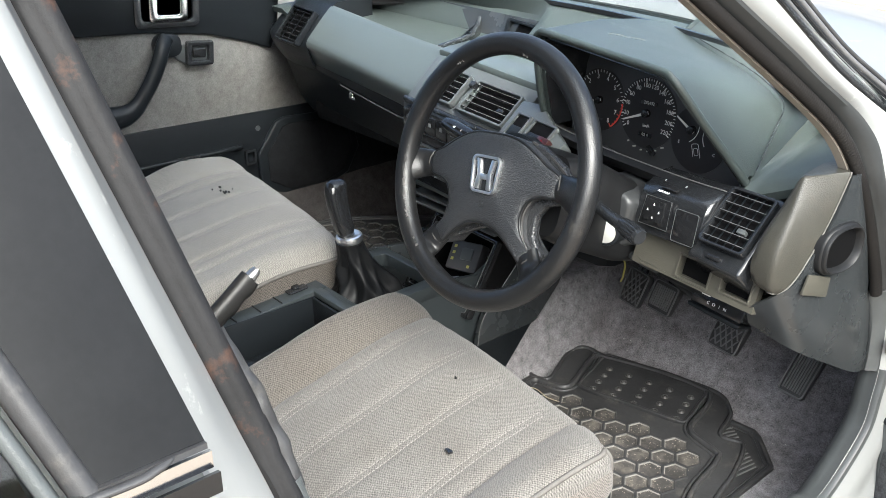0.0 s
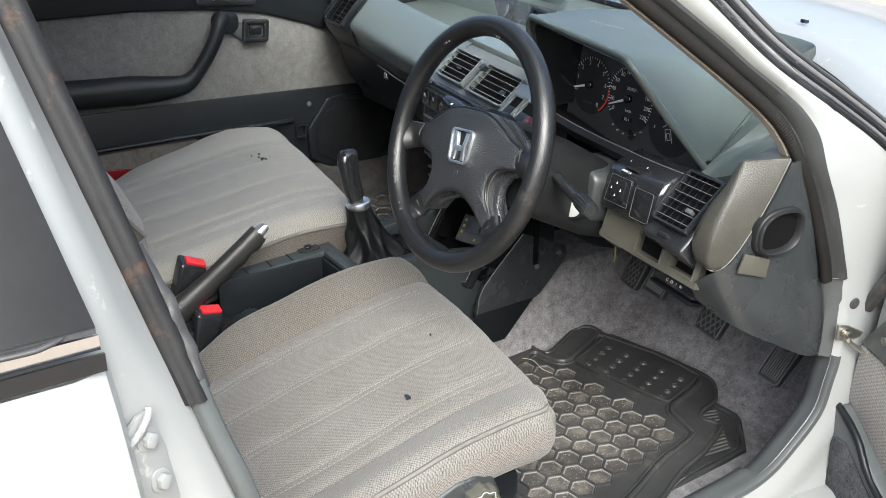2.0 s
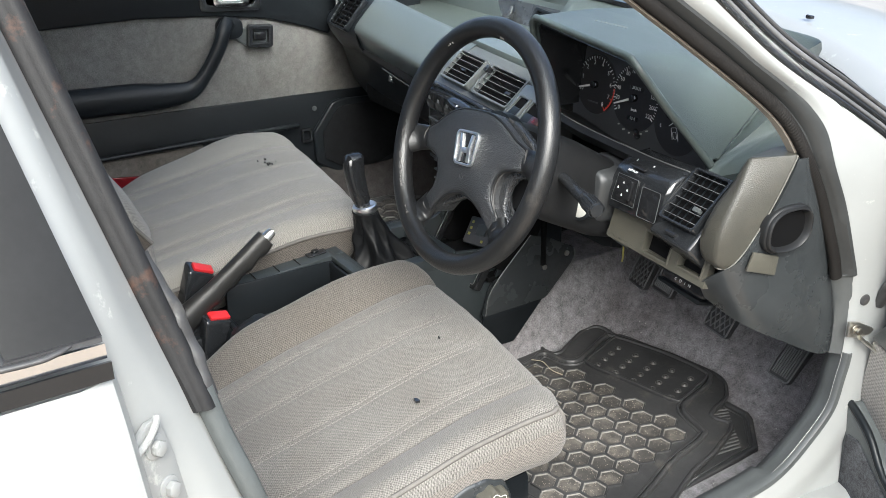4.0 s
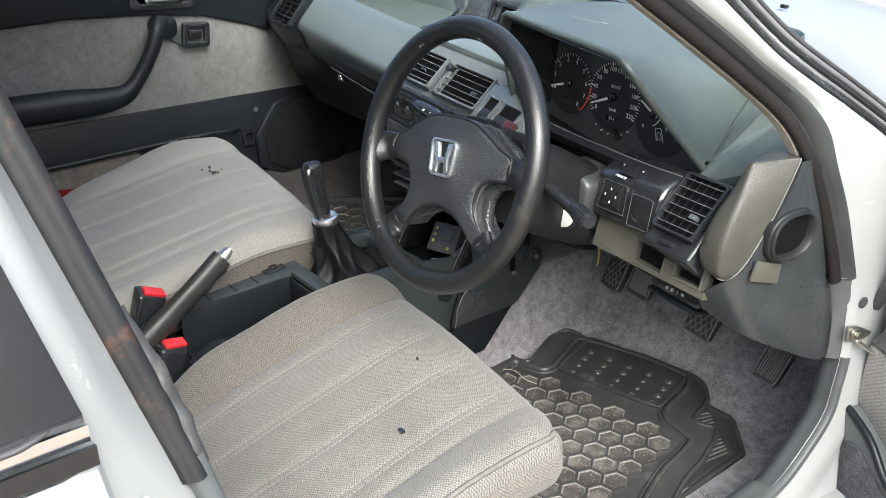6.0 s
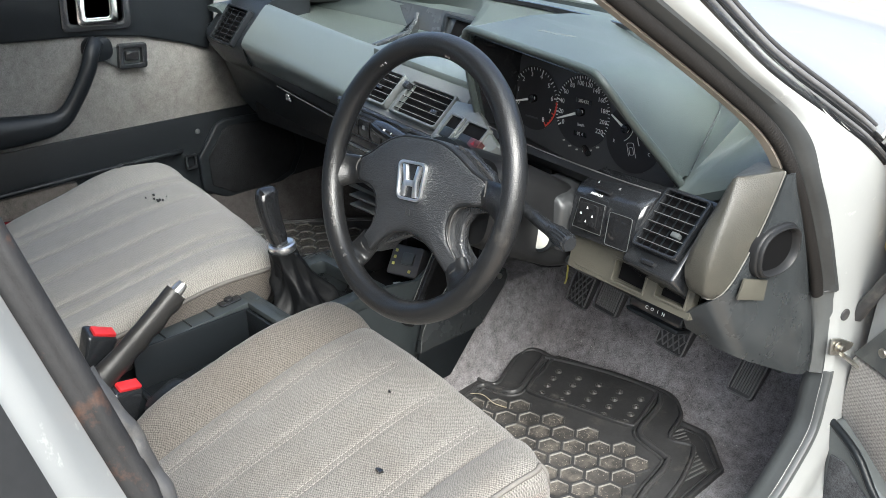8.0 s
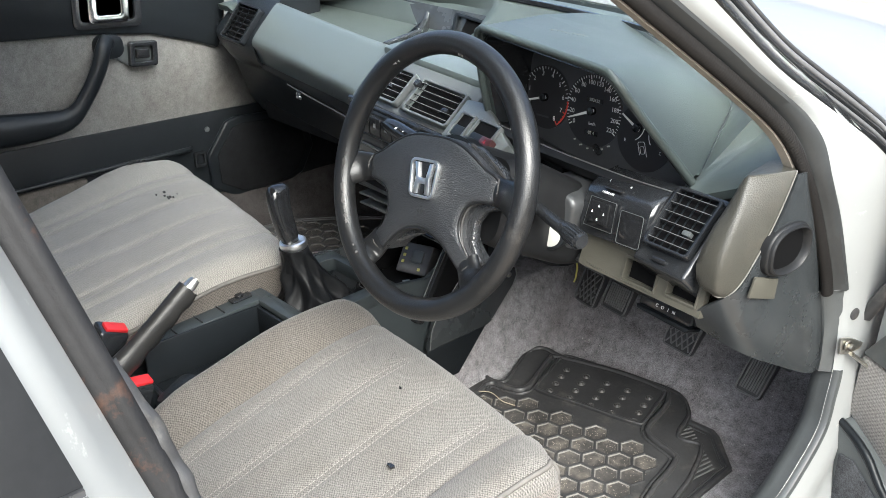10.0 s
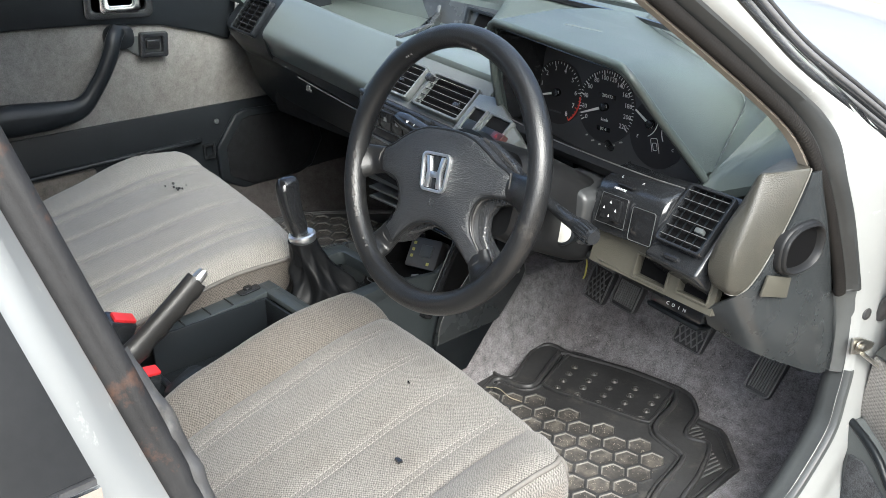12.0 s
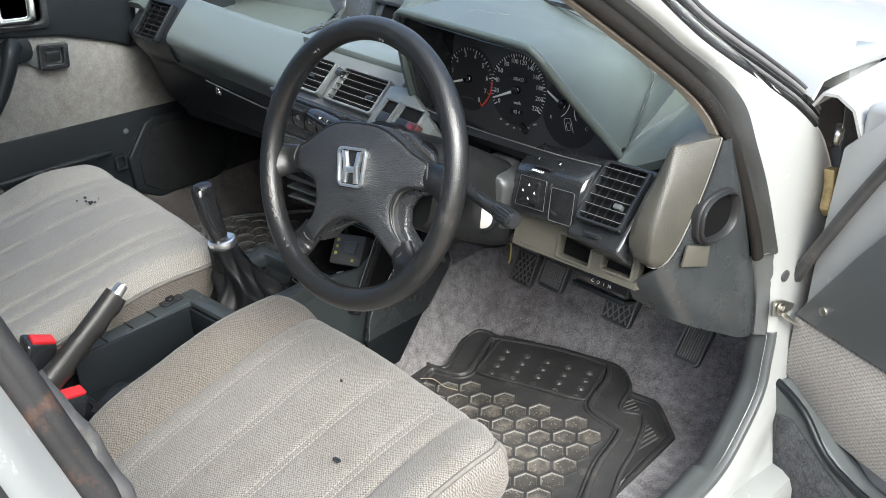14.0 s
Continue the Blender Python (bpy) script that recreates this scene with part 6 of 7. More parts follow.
def seat(xc, yf, zf, slope, lift, label, back_lean, yb, yk):
    """A tweed car seat: fluted cushion with rolled edges, side bolsters, piping, backrest and its base."""
    s = thing("car_seat", (xc, yf - 0.27, 0.25), label, "car seat", "front seats")
    drv = xc > 0
    # passenger cushion takes the lightened copy of the tweed
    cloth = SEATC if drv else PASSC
    hw, r, panel, length = 0.277, 0.034, 0.186, 0.47
    hi = hw - r
    seams = (-0.145, -0.049, 0.049, 0.145)

    def height(d, y):
        """Height of the cloth at d across from the middle and y behind the front edge."""
        z = zf + slope * y
        near = max(0.0, 1 + y / 0.13)
        z -= 0.016 * near * near
        side = 0 if d < 0 else 1
        k = max(0.0, (abs(d) - panel) / (hi - panel))
        fade = max(0.0, min(1.0, (y + 0.42) / 0.14))
        rise = lift[side] * (0.25 + 0.75 * fade if side else fade * fade * (3 - 2 * fade))
        z += rise * math.sin(min(1.0, k * 0.85) * math.pi / 2) * (1 - 0.25 * near)
        if not drv and d < 0:
            z -= 0.030 * min(1.0, k) * max(0.0, min(1.0, (-y - 0.08) / 0.30))
        soft = 1 - 0.75 * near ** 3
        for c in seams:
            z -= (0.0022 if drv else 0.0036) * soft * math.exp(-(((abs(d - c) - 0.005) / 0.004) ** 2)) + (0.0012 if drv else 0.0030) * soft * math.exp(-((d - c) / 0.018) ** 2)
        for c in (-panel, panel):
            z -= 0.0045 * (1 - 0.5 * near) * math.exp(-((d - c) / 0.008) ** 2)
        z += 0.0035 * math.cos(min(abs(d), panel) / panel * math.pi / 2)
        return z + 0.0010 * noise.noise((d * 28 + xc * 9, y * 22, 1.7)) + 0.0035 * noise.noise((d * 6 + xc * 5, y * 6, 4.1))

    def front(d):
        return yf - 0.12 * d

    def at(d, y, p=0.0, q=0.0):
        """p, q: how far the cloth has turned over the side and the front edge."""
        th, ph = max(p, q) * math.pi / 2, math.atan2(q, p) if p or q else 0.0
        waist = 1.0 - (0.10 * max(0.0, -y - 0.26) / 0.2 if drv and d < 0 else 0.0)
        x = d * waist
        f = front(d) - r - 0.020 * (abs(d) / hi) ** 8
        base = V(xc + x, f + y, height(d, y))
        out = V(math.copysign(math.cos(ph), d) if p else 0.0, math.sin(ph) if q else 0.0, 0)
        return base + out * (r * math.sin(th)) - V(0, 0, r * (1 - math.cos(th)))

    N, M, K = 150, 74, 7
    ds = [(-hi, 1 - k / K) for k in range(K)] + [(-hi + 2 * hi * i / N, 0.0) for i in range(N + 1)] + [(hi, (k + 1) / K) for k in range(K)]
    ys_ = [(-length * (1 - (j / M) ** 0.9), 0.0) for j in range(M + 1)] + [(0.0, (k + 1) / K) for k in range(K)]
    top = [[at(d, y, p, q) for d, p in ds] for y, q in ys_]
    cl, cr = next(i for i, (d, p) in enumerate(ds) if d > -panel), next(i for i, (d, p) in enumerate(ds) if d > panel)
    part("centre_cloth", sheet([w[cl:cr + 1] for w in top], 0.004), cloth, s, "fluted pale grey tweed centre", angle=80)
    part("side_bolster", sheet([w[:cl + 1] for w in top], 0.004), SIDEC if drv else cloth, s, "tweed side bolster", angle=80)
    part("side_bolster", sheet([w[cr:] for w in top], 0.004), cloth, s, "tweed side bolster", angle=80)
    for c in seams:
        for o in (-0.005, 0.005):
            part("stitch_line", thread([at(c + o, -length * 0.98 + length * 0.955 * k / 420) + V(0, 0, 0.0006) for k in range(421)]), THREAD, s, "pale double stitching", angle=80)
    part("bolster_seam", sweep([at(-panel, -length * 0.98 + length * 0.93 * k / 60) - V(0, 0, 0.0012) for k in range(61)], 0.0012, 5), SIDEC, s, angle=80)
    # front, sides and underside below the rolled edge
    loop = [w[0] for w in top] + top[-1][1:-1] + [w[-1] for w in reversed(top)]
    mid = V(xc, yf - length * 0.5, 0)
    rows = []
    for dz, out in ((0.0, 0.0), (-0.014, 0.003), (-0.030, 0.003), (-0.044, -0.002), (-0.055, -0.012), (-0.062, -0.028), (-0.064, -0.05)):
        ring_ = []
        for p in loop:
            e = V(p.x - mid.x, (p.y - mid.y) * 1.1, 0).normalized()
            ring_.append(V(p.x, p.y, p.z + dz * (1.0 if drv else 1.25)) + e * out)
        rows.append(ring_)
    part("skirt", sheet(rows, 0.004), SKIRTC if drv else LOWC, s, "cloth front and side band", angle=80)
    e = 0.50
    pipe = [at(hi, -length * 0.98 + length * 0.93 * k / 60, e, 0.0) for k in range(61)]
    if drv:
        pipe += [at(hi, 0.0, e, 0.001), at(hi, 0.0, e, 0.2), at(hi, 0.0, e, 0.42), at(hi, 0.0, 0.62, 0.62), at(hi, 0.0, 0.8, 0.8), at(hi, 0.0, 1.0, 1.0), at(hi, 0.0, 1.0, 1.0) + V(-0.002, 0.001, -0.02)]
    else:
        pipe = [at(hi, -length * 0.98 + length * 0.975 * k / 60, 0.96, 0.0) for k in range(61)] + [at(hi, 0.0, 0.96, 0.3), at(hi, 0.0, 0.96, 0.7), at(hi, 0.0, 0.96, 0.96)] + [at(hi - 2 * hi * k / 40, 0.0, 0.0, 0.96) for k in range(1, 41)]
    part("piping", sweep(spline(pipe, 2), 0.0036, 8), PIPE, s, "raised cloth piping", angle=80)
    part("seat_base", box((xc, yf - 0.285, zf - 0.165), (0.44, 0.42, 0.06), 0.015), DARK, s)
    for sx in (-0.19, 0.19):
        part("seat_rail", box((xc + sx, yf - 0.275, 0.262), (0.03, 0.46, 0.028), 0.004), GREY, s)
        for sy in (-0.15, 0.15):
            part("rail_foot", box((xc + sx, yf - 0.275 + sy, 0.31), (0.03, 0.05, zf - 0.19 - 0.262), 0.004), DARK, s)
    # backrest
    B = Plane((xc - (0.01 if xc < 0 else 0.0), yb, zf - (0.075 if xc < 0 else 0.03)), (1, 0, 0), (0, -math.sin(radians(back_lean)), math.cos(radians(back_lean))))
    brings = []
    low_rows = ((-0.02, 0.21, 0.05), (0.02, 0.245, 0.07), (0.12, 0.265, 0.08), (0.25, 0.268, 0.08)) if drv else ((-0.09, 0.225, 0.015), (-0.05, 0.245, 0.044), (0.0, 0.252, 0.080), (0.06, 0.257, 0.093), (0.12, 0.264, 0.096), (0.25, 0.267, 0.09))
    for h, w, t in low_rows + ((0.40, 0.255, 0.07), (0.50, 0.23, 0.06), (0.55, 0.20, 0.045), (0.57, 0.15, 0.02)):
        loopb = []
        for k in range(48):
            a = math.tau * k / 48
            ca, sa = math.cos(a), math.sin(a)
            x = w * math.copysign(abs(ca) ** (0.45 if drv else 0.30), ca)
            c = t * math.copysign(abs(sa) ** (0.6 if drv else 0.36), sa)
            if sa > 0:
                c += 0.018 * (abs(x) / w) ** 3 - 0.01
            loopb.append(B(x, h, c - 0.07))
        brings.append(loopb)
    part("backrest", loft(brings), SKIRTC if xc > 0 else cloth, s, "reclined cloth backrest", angle=70)
    for sx in (-1, 1):
        seam_c = -0.118 if drv else -0.130
        edge_h = ((0.0, 0.222 if drv else 0.252), (0.03, 0.245 if drv else 0.255), (0.12, 0.262), (0.25, 0.265), (0.40, 0.252), (0.50, 0.228))
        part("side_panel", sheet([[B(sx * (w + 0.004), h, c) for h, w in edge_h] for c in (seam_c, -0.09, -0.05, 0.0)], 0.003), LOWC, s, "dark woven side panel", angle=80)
        part("back_piping", sweep(spline([B(sx * (w + 0.0035), h, seam_c - 0.002) for h, w in edge_h], 6), 0.0035, 8), PIPE, s, angle=80)
    # adjuster cover at the outer side, with its scalloped knob
    sx = 1 if xc > 0 else -1
    base = V(xc + 0.262 * sx, yk, zf + 0.012)
    cover = [(-0.40, -0.085), (-0.30, -0.095), (-0.24, -0.089), (-0.205, -0.076), (-0.175, -0.075), (-0.144, -0.09), (-0.134, -0.116), (-0.136, -0.16), (-0.40, -0.16)]
    part("adjuster_cover", prism([base + V(0, y, z) for y, z in cover], (0.022 * sx, 0, 0), 0.007, 3), COVER, s, "grey moulded adjuster cover", angle=50)
    KB = Plane(base + V(0.022 * sx, -0.172, -0.112), (0, 1, 0), (0, 0, 1))
    lobes = [(0.0255 + 0.0022 * math.cos(8 * math.tau * k / 64)) for k in range(64)]
    ringk = lambda f, c: [KB(f * r * math.cos(math.tau * k / 64), f * r * math.sin(math.tau * k / 64), c * sx) for k, r in enumerate(lobes)]
    knob_ = part("adjuster_knob", loft([ringk(1.0, 0.0), ringk(1.0, 0.012), ringk(0.94, 0.016), ringk(0.62, 0.017), ringk(0.58, 0.014)]), OLIVE, s, "olive plastic scalloped seat knob", angle=50)
    part("knob_groove", sweep(ringk(0.78, 0.0168), 0.0007, 5, closed=True, up=(1, 0, 0)), PALE, knob_)
    return s


driver = seat(0.335, 0.042, 0.515, 0.235, (0.032, 0.020), "worn grey tweed driver's seat with a burn hole", 30, -0.64, 0.020)
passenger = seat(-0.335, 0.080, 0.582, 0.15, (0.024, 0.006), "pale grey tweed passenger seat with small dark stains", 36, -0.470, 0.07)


def cloth_hole(seat_ob, p, r, seed, label):
    random.seed(seed)
    bm = bmesh.new()
    pts = []
    for k in range(12):
        a = math.tau * k / 12
        q = r * (0.6 + 0.6 * random.random())
        pts.append((p[0] + q * math.cos(a) * 1.25, p[1] + q * math.sin(a) * 0.8, p[2]))
    part("burn_hole", prism(pts, (0, 0, 0.0030), 0.0), BLACK, seat_ob, label)


def seat_top(seat_ob, x, y):
    return max(v.co.z for o in seat_ob.children if o.name.split(".")[0] in ("centre_cloth", "side_bolster") for v in o.data.vertices if abs(v.co.x - x) < 0.008 and abs(v.co.y - y) < 0.009)


for x, y, r, sd, lb in ((0.45, -0.161, 0.0048, 1, "charred burn hole in the cloth"), (0.337, -0.055, 0.0016, 2, "dark speck")):
    cloth_hole(driver, (x, y, seat_top(driver, x, y) + 0.0006), r, sd, lb)
random.seed(8)
for k in range(8):
    x, y = -0.41 + random.gauss(0, 0.011), -0.024 + random.gauss(0, 0.008)
    cloth_hole(passenger, (x, y, seat_top(passenger, x, y) + 0.0006), 0.0009 + 0.0020 * random.random() ** 2, 20 + k, "dark stain")
for k in range(7):
    t = k / 6
    x, y = -0.586 - 0.005 * t + random.gauss(0, 0.0015), -0.016 + 0.036 * t + random.gauss(0, 0.001)
    cloth_hole(passenger, (x, y, seat_top(passenger, x, y) + 0.0006), 0.0052 - 0.0030 * t * random.random(), 50 + k, "torn patch")

# ---- centre console ----
console = thing("centre_console", (0, -0.05, 0.4), "dark grey plastic centre console with open tray", "centre console")
part("side_wall", prism([(0.080, -0.50, 0.38), (0.080, -0.30, 0.41), (0.080, -0.27, 0.452), (0.080, -0.10, 0.480), (0.080, -0.05, 0.504), (0.080, 0.12, 0.512), (0.080, 0.20, 0.50), (0.080, 0.24, 0.52), (0.080, 0.25, 0.40), (0.080, 0.12, 0.30), (0.080, -0.5, 0.30)], (0.012, 0, 0), 0.004), CONSOLE, console)
part("side_wall", prism([(-0.112, -0.50, 0.40), (-0.112, -0.30, 0.44), (-0.112, -0.27, 0.492), (-0.112, -0.05, 0.508), (-0.112, 0.12, 0.512), (-0.112, 0.20, 0.50), (-0.112, 0.24, 0.52), (-0.112, 0.25, 0.40), (-0.112, 0.12, 0.30), (-0.112, -0.5, 0.30)], (0.012, 0, 0), 0.004), COVER, console)
part("lid_strip", box((-0.062, -0.155, 0.499), (0.078, 0.235, 0.012), 0.003, (4, 0, 0)), CONSOLE, console)
for y in (-0.125, -0.165, -0.21):
    part("lid_joint", box((-0.062, y, 0.506 + (y + 0.155) * 0.07), (0.074, 0.002, 0.0015), 0, (4, 0, 0)), BLACK, console)
swt = part("sunroof_switch", slab(Plane((-0.062, -0.083, 0.5105), (1, 0, 0), (0, 1, 0.07)), rrect(0.048, 0.038, 0.005), 0, 0.003, 0.001), BLACK, console)
part("rocker", slab(Plane((-0.062, -0.083, 0.5135), (1, 0, 0), (0, 1, 0.07)), rrect(0.034, 0.014, 0.005), 0, 0.004, 0.002), GLOSS, swt)
part("cross_bar", box((-0.01, -0.055, 0.506), (0.205, 0.018, 0.012), 0.003, (3, 0, 0)), CONSOLE, console)
part("tray_wall", box((-0.022, -0.16, 0.465), (0.006, 0.215, 0.075), 0.002), DARK, console)
part("tray_floor", box((0.033, -0.16, 0.43), (0.115, 0.22, 0.008), 0.003), DARK, console)
part("tray_end", box((0.033, -0.068, 0.467), (0.115, 0.006, 0.07), 0.002), DARK, console)
part("tray_end", box((0.033, -0.268, 0.440), (0.115, 0.008, 0.045), 0.003, (35, 0, 0)), DARK, console)
part("boot_frame", frame_ring(Plane((0.0, 0.04, 0.508), (1, 0, 0), (0, 1, 0.03)), rrect(0.19, 0.185, 0.008), rrect(0.135, 0.15, 0.01), -0.02, 0.004, None, 0.002), CONSOLE, console)
part("boot_well", box((0, 0.04, 0.462), (0.15, 0.165, 0.006), 0.002), BLACK, console)
cover_ = [(0.10, 0.284, 0.517), (0.10, 0.333, 0.497), (0.10, 0.389, 0.466), (0.10, 0.392, 0.450), (0.10, 0.384, 0.434), (0.10, 0.329, 0.379), (0.10, 0.320, 0.374), (0.10, 0.179, 0.372), (0.10, 0.197, 0.427)]
part("front_cover", prism(cover_, (0.012, 0, 0), 0.002), COVER, console, "dark console side cover with screws")
part("cover_edge", sweep(spline([V(0.1125, y, z) for x, y, z in cover_[2:6]], 3), 0.0008, 5), TREAD, console)
part("cover_edge", sweep(spline([V(0.1125, 0.182, 0.374), V(0.1125, 0.197, 0.427), V(0.1125, 0.284, 0.516)], 5), 0.0008, 5), TREAD, console)
part("stack_flank", prism([(0.104, 0.205, 0.45), (0.104, 0.262, 0.56), (0.104, 0.30, 0.63), (0.104, 0.36, 0.63), (0.104, 0.36, 0.42), (0.104, 0.25, 0.30), (0.104, 0.16, 0.30)], (0.006, 0, 0), 0.002), DARK, console)
for y, z in ((0.371, 0.458), (0.318, 0.441)):
    part("cover_screw", disc(Plane((0.112, y, z), (0, 1, 0), (0, 0, 1)), 0, 0, 0.0055, -0.001, 0.003, 12, None, 0.001), STEEL, console)
part("hand_brake_gaiter", box((0.006, -0.335, 0.428), (0.055, 0.14, 0.045), 0.015, (6, 0, 0)), DARK, console)
part("rear_tunnel_trim", box((0, -0.75, 0.40), (0.19, 0.55, 0.06), 0.02), COVER, console)

# ---- gear lever ----
gear = thing("gear_lever", (0, 0.02, 0.465), "black gear lever with leather gaiter and chrome collar", "gear lever")
gr = []
random.seed(11)
for k in range(15):
    t = k / 14
    c = V(-0.001 - 0.004 * t, 0.038 - 0.038 * t, 0.466 + 0.124 * t)
    w = 0.046 * (1 - t) ** 1.8 + 0.0235
    ring_ = []
    for j in range(90):
        a = math.tau * j / 90
        sq = 1 / max(abs(math.cos(a)), abs(math.sin(a)))
        rr = w * (1 + (sq - 1) * (1 - t) * 0.7)
        rr *= 1 + (0.42 * (0.6 - abs(math.sin(2.5 * a + 2.2 * t))) + 0.2 * (0.6 - abs(math.sin(4.5 * a - 4 * t + 1)))) * math.sin(math.pi * min(1.0, t + 0.06)) ** 0.6
        ring_.append(c + V(rr * math.cos(a), rr * math.sin(a), 0.004 * math.sin(4 * a + 3 * t) * (1 - t)))
    gr.append(ring_)
part("gaiter", loft(gr), GAITER, gear, "creased black leather gaiter", angle=80)
GL = Plane((-0.006, 0.001, 0.597), (1, 0, 0), (0, 1, 0.1))
part("collar", loft([GL.pts([(r * math.cos(math.tau * j / 28), r * math.sin(math.tau * j / 28)) for j in range(28)], c) for r, c in ((0.0195, -0.009), (0.0220, -0.006), (0.0228, 0.001), (0.0218, 0.0045), (0.0188, 0.006), (0.0150, 0.0045))]), BADGE, gear, "bright chrome collar", angle=45)
part("collar_sleeve", loft([GL.pts([(r * math.cos(math.tau * j / 28), r * math.sin(math.tau * j / 28)) for j in range(28)], c) for r, c in ((0.024, -0.045), (0.022, -0.03), (0.021, -0.008))]), GAITER, gear, angle=60)
kn = []
for z, cx, cy, w, l in ((0.590, -0.006, -0.001, 0.0115, 0.0125), (0.606, -0.010, -0.003, 0.0125, 0.014), (0.614, -0.012, -0.004, 0.0145, 0.0165), (0.635, -0.018, -0.006, 0.0140, 0.0175), (0.655, -0.0235, -0.007, 0.0135, 0.0180), (0.672, -0.028, -0.006, 0.0140, 0.0190), (0.684, -0.030, -0.004, 0.0135, 0.0185), (0.690, -0.031, -0.003, 0.0105, 0.015), (0.6925, -0.0315, -0.002, 0.006, 0.009)):
    kn.append([V(cx + w * math.copysign(abs(math.cos(a)) ** 0.75, math.cos(a)), cy + l * math.copysign(abs(math.sin(a)) ** 0.75, math.sin(a)), z) for a in (math.tau * j / 28 for j in range(28))])
part("knob", loft(kn), GLOSS, gear, "tall glossy black shift knob", angle=60)
part("knob_groove", sweep(spline([(-0.017, -0.012, 0.678), (-0.0105, -0.012, 0.655), (-0.004, -0.010, 0.628), (0.002, 0.0, 0.618)], 5), 0.0012, 6), BLACK, gear)

# ---- handbrake ----
brake = thing("handbrake", (0.015, -0.33, 0.45), "dark vinyl handbrake lever with bare metal button end", "handbrake")
hp = spline([(0.012, -0.385, 0.455), (0.013, -0.34, 0.489), (0.015, -0.29, 0.526), (0.017, -0.24, 0.563), (0.018, -0.200, 0.594)], 8)
gb = sweep(hp, [0.0175 + 0.011 * max(0.0, 1 - i / 15) for i in range(len(hp))], 14, 0.8, up=(1, 0, 0))
for v in gb.verts:
    if v.co.y > -0.30:
        v.co.z -= 0.0045 * (0.5 + 0.5 * math.sin((v.co.y + 0.3) * 210)) * (1 if v.co.z < 0.575 + (v.co.y + 0.22) * 0.8 else 0)
part("grip", gb, BROWNVINYL, brake, angle=80)
part("lever_plate", prism([(0.006, -0.43, 0.43), (0.006, -0.36, 0.50), (0.006, -0.335, 0.495), (0.006, -0.33, 0.43)], (0.014, 0, 0), 0.004), BLACK, brake)
part("button_end", sweep([(0.018, -0.201, 0.593), (0.0182, -0.192, 0.600), (0.0183, -0.187, 0.6035)], [0.0095, 0.0088, 0.0070], 12), BADGE, brake, "bare bright metal tip")
part("button", sweep([(0.0183, -0.19, 0.60), (0.0185, -0.1845, 0.6045)], 0.0032, 8), STEEL, brake)


# ---- belt buckles ----
def buckle(top, lean, yaw, name_label):
    b = thing("belt_buckle", (top[0], top[1] - 0.03, top[2] - 0.10), name_label, "belt buckle", "belt buckles")
    m = Matrix.Translation(top) @ pose(0, 0, 0, lean, 0, yaw)
    body_ = box((0, 0, -0.042), (0.028, 0.052, 0.084), 0.006, (0, 0, 0), 3)
    for v in body_.verts:
        k = (v.co.z + 0.084) / 0.084
        v.co.y *= 0.62 + 0.38 * k
        if v.co.z > -0.02:
            v.co.z -= 0.45 * (v.co.x + 0.014)
    body_.transform(m)
    part("housing", body_, BLACK, b, angle=50)
    bt = box((0.0030, 0.003, -0.0062), (0.0180, 0.038, 0.007), 0.002, (0, 24, 0))
    bt.transform(m)
    part("release_button", bt, RED, b, "bright red release button")
    stm = box((0, 0.012, -0.115), (0.012, 0.02, 0.11), 0.004, (18, 0, 0))
    stm.transform(m)
    part("stalk", stm, DARK, b)
    return b


buckle((-0.052, -0.295, 0.543), -26, 8, "black belt buckle with red button beside the passenger seat")
buckle((0.025, -0.302, 0.486), -16, 12, "black belt buckle with red button beside the driver's seat")
part("buckle_sleeve", box((0.074, -0.258, 0.456), (0.05, 0.075, 0.035), 0.014, (10, 0, 20)), DARK, console)


# ---- rubber mats ----
def honeycomb(pl, inside, pitch, wall, c0, c1):
    """Raised hexagonal ribs over the cells whose centres pass the test."""
    b = bmesh.new()
    R = pitch / math.sqrt(3)
    cells = []
    for j in range(-14, 15):
        for i in range(-12, 13):
            d, a = pitch * (i + 0.5 * (j % 2)), R * 1.5 * j
            if inside(a, d):
                cells.append((a, d))
    for a, d in cells:
        o = [(a + R * 1.0 * math.cos(math.tau * k / 6), d + R * math.sin(math.tau * k / 6)) for k in range(6)]
        i_ = [(a + (R - wall) * math.cos(math.tau * k / 6), d + (R - wall) * math.sin(math.tau * k / 6)) for k in range(6)]
        m_ = [(a + (R - wall - 0.0012) * math.cos(math.tau * k / 6), d + (R - wall - 0.0012) * math.sin(math.tau * k / 6)) for k in range(6)]
        loft([pl.pts(o, c0), pl.pts(o, c1), pl.pts(i_, c1), pl.pts(m_, c0)], True, False, b)
    return b, cells


def inset(loop, d):
    """A smooth closed outline, counted clockwise or not, drawn in by d."""
    n = len(loop)
    area = sum(loop[i][0] * loop[(i + 1) % n][1] - loop[(i + 1) % n][0] * loop[i][1] for i in range(n))
    sg = 1 if area > 0 else -1
    out = []
    for i in range(n):
        tx, ty = loop[(i + 2) % n][0] - loop[i - 2][0], loop[(i + 2) % n][1] - loop[i - 2][1]
        l = math.hypot(tx, ty) or 1
        out.append((loop[i][0] - sg * ty / l * d, loop[i][1] + sg * tx / l * d))
    return out


def smooth(outline, n=8):
    return [(p.x, p.y) for p in spline([(a, b, 0) for a, b in outline], n, True)]


def dense(outline, n=6):
    m = len(outline)
    return [(outline[i][0] + (outline[(i + 1) % m][0] - outline[i][0]) * k / n, outline[i][1] + (outline[(i + 1) % m][1] - outline[i][1]) * k / n) for i in range(m) for k in range(n)]


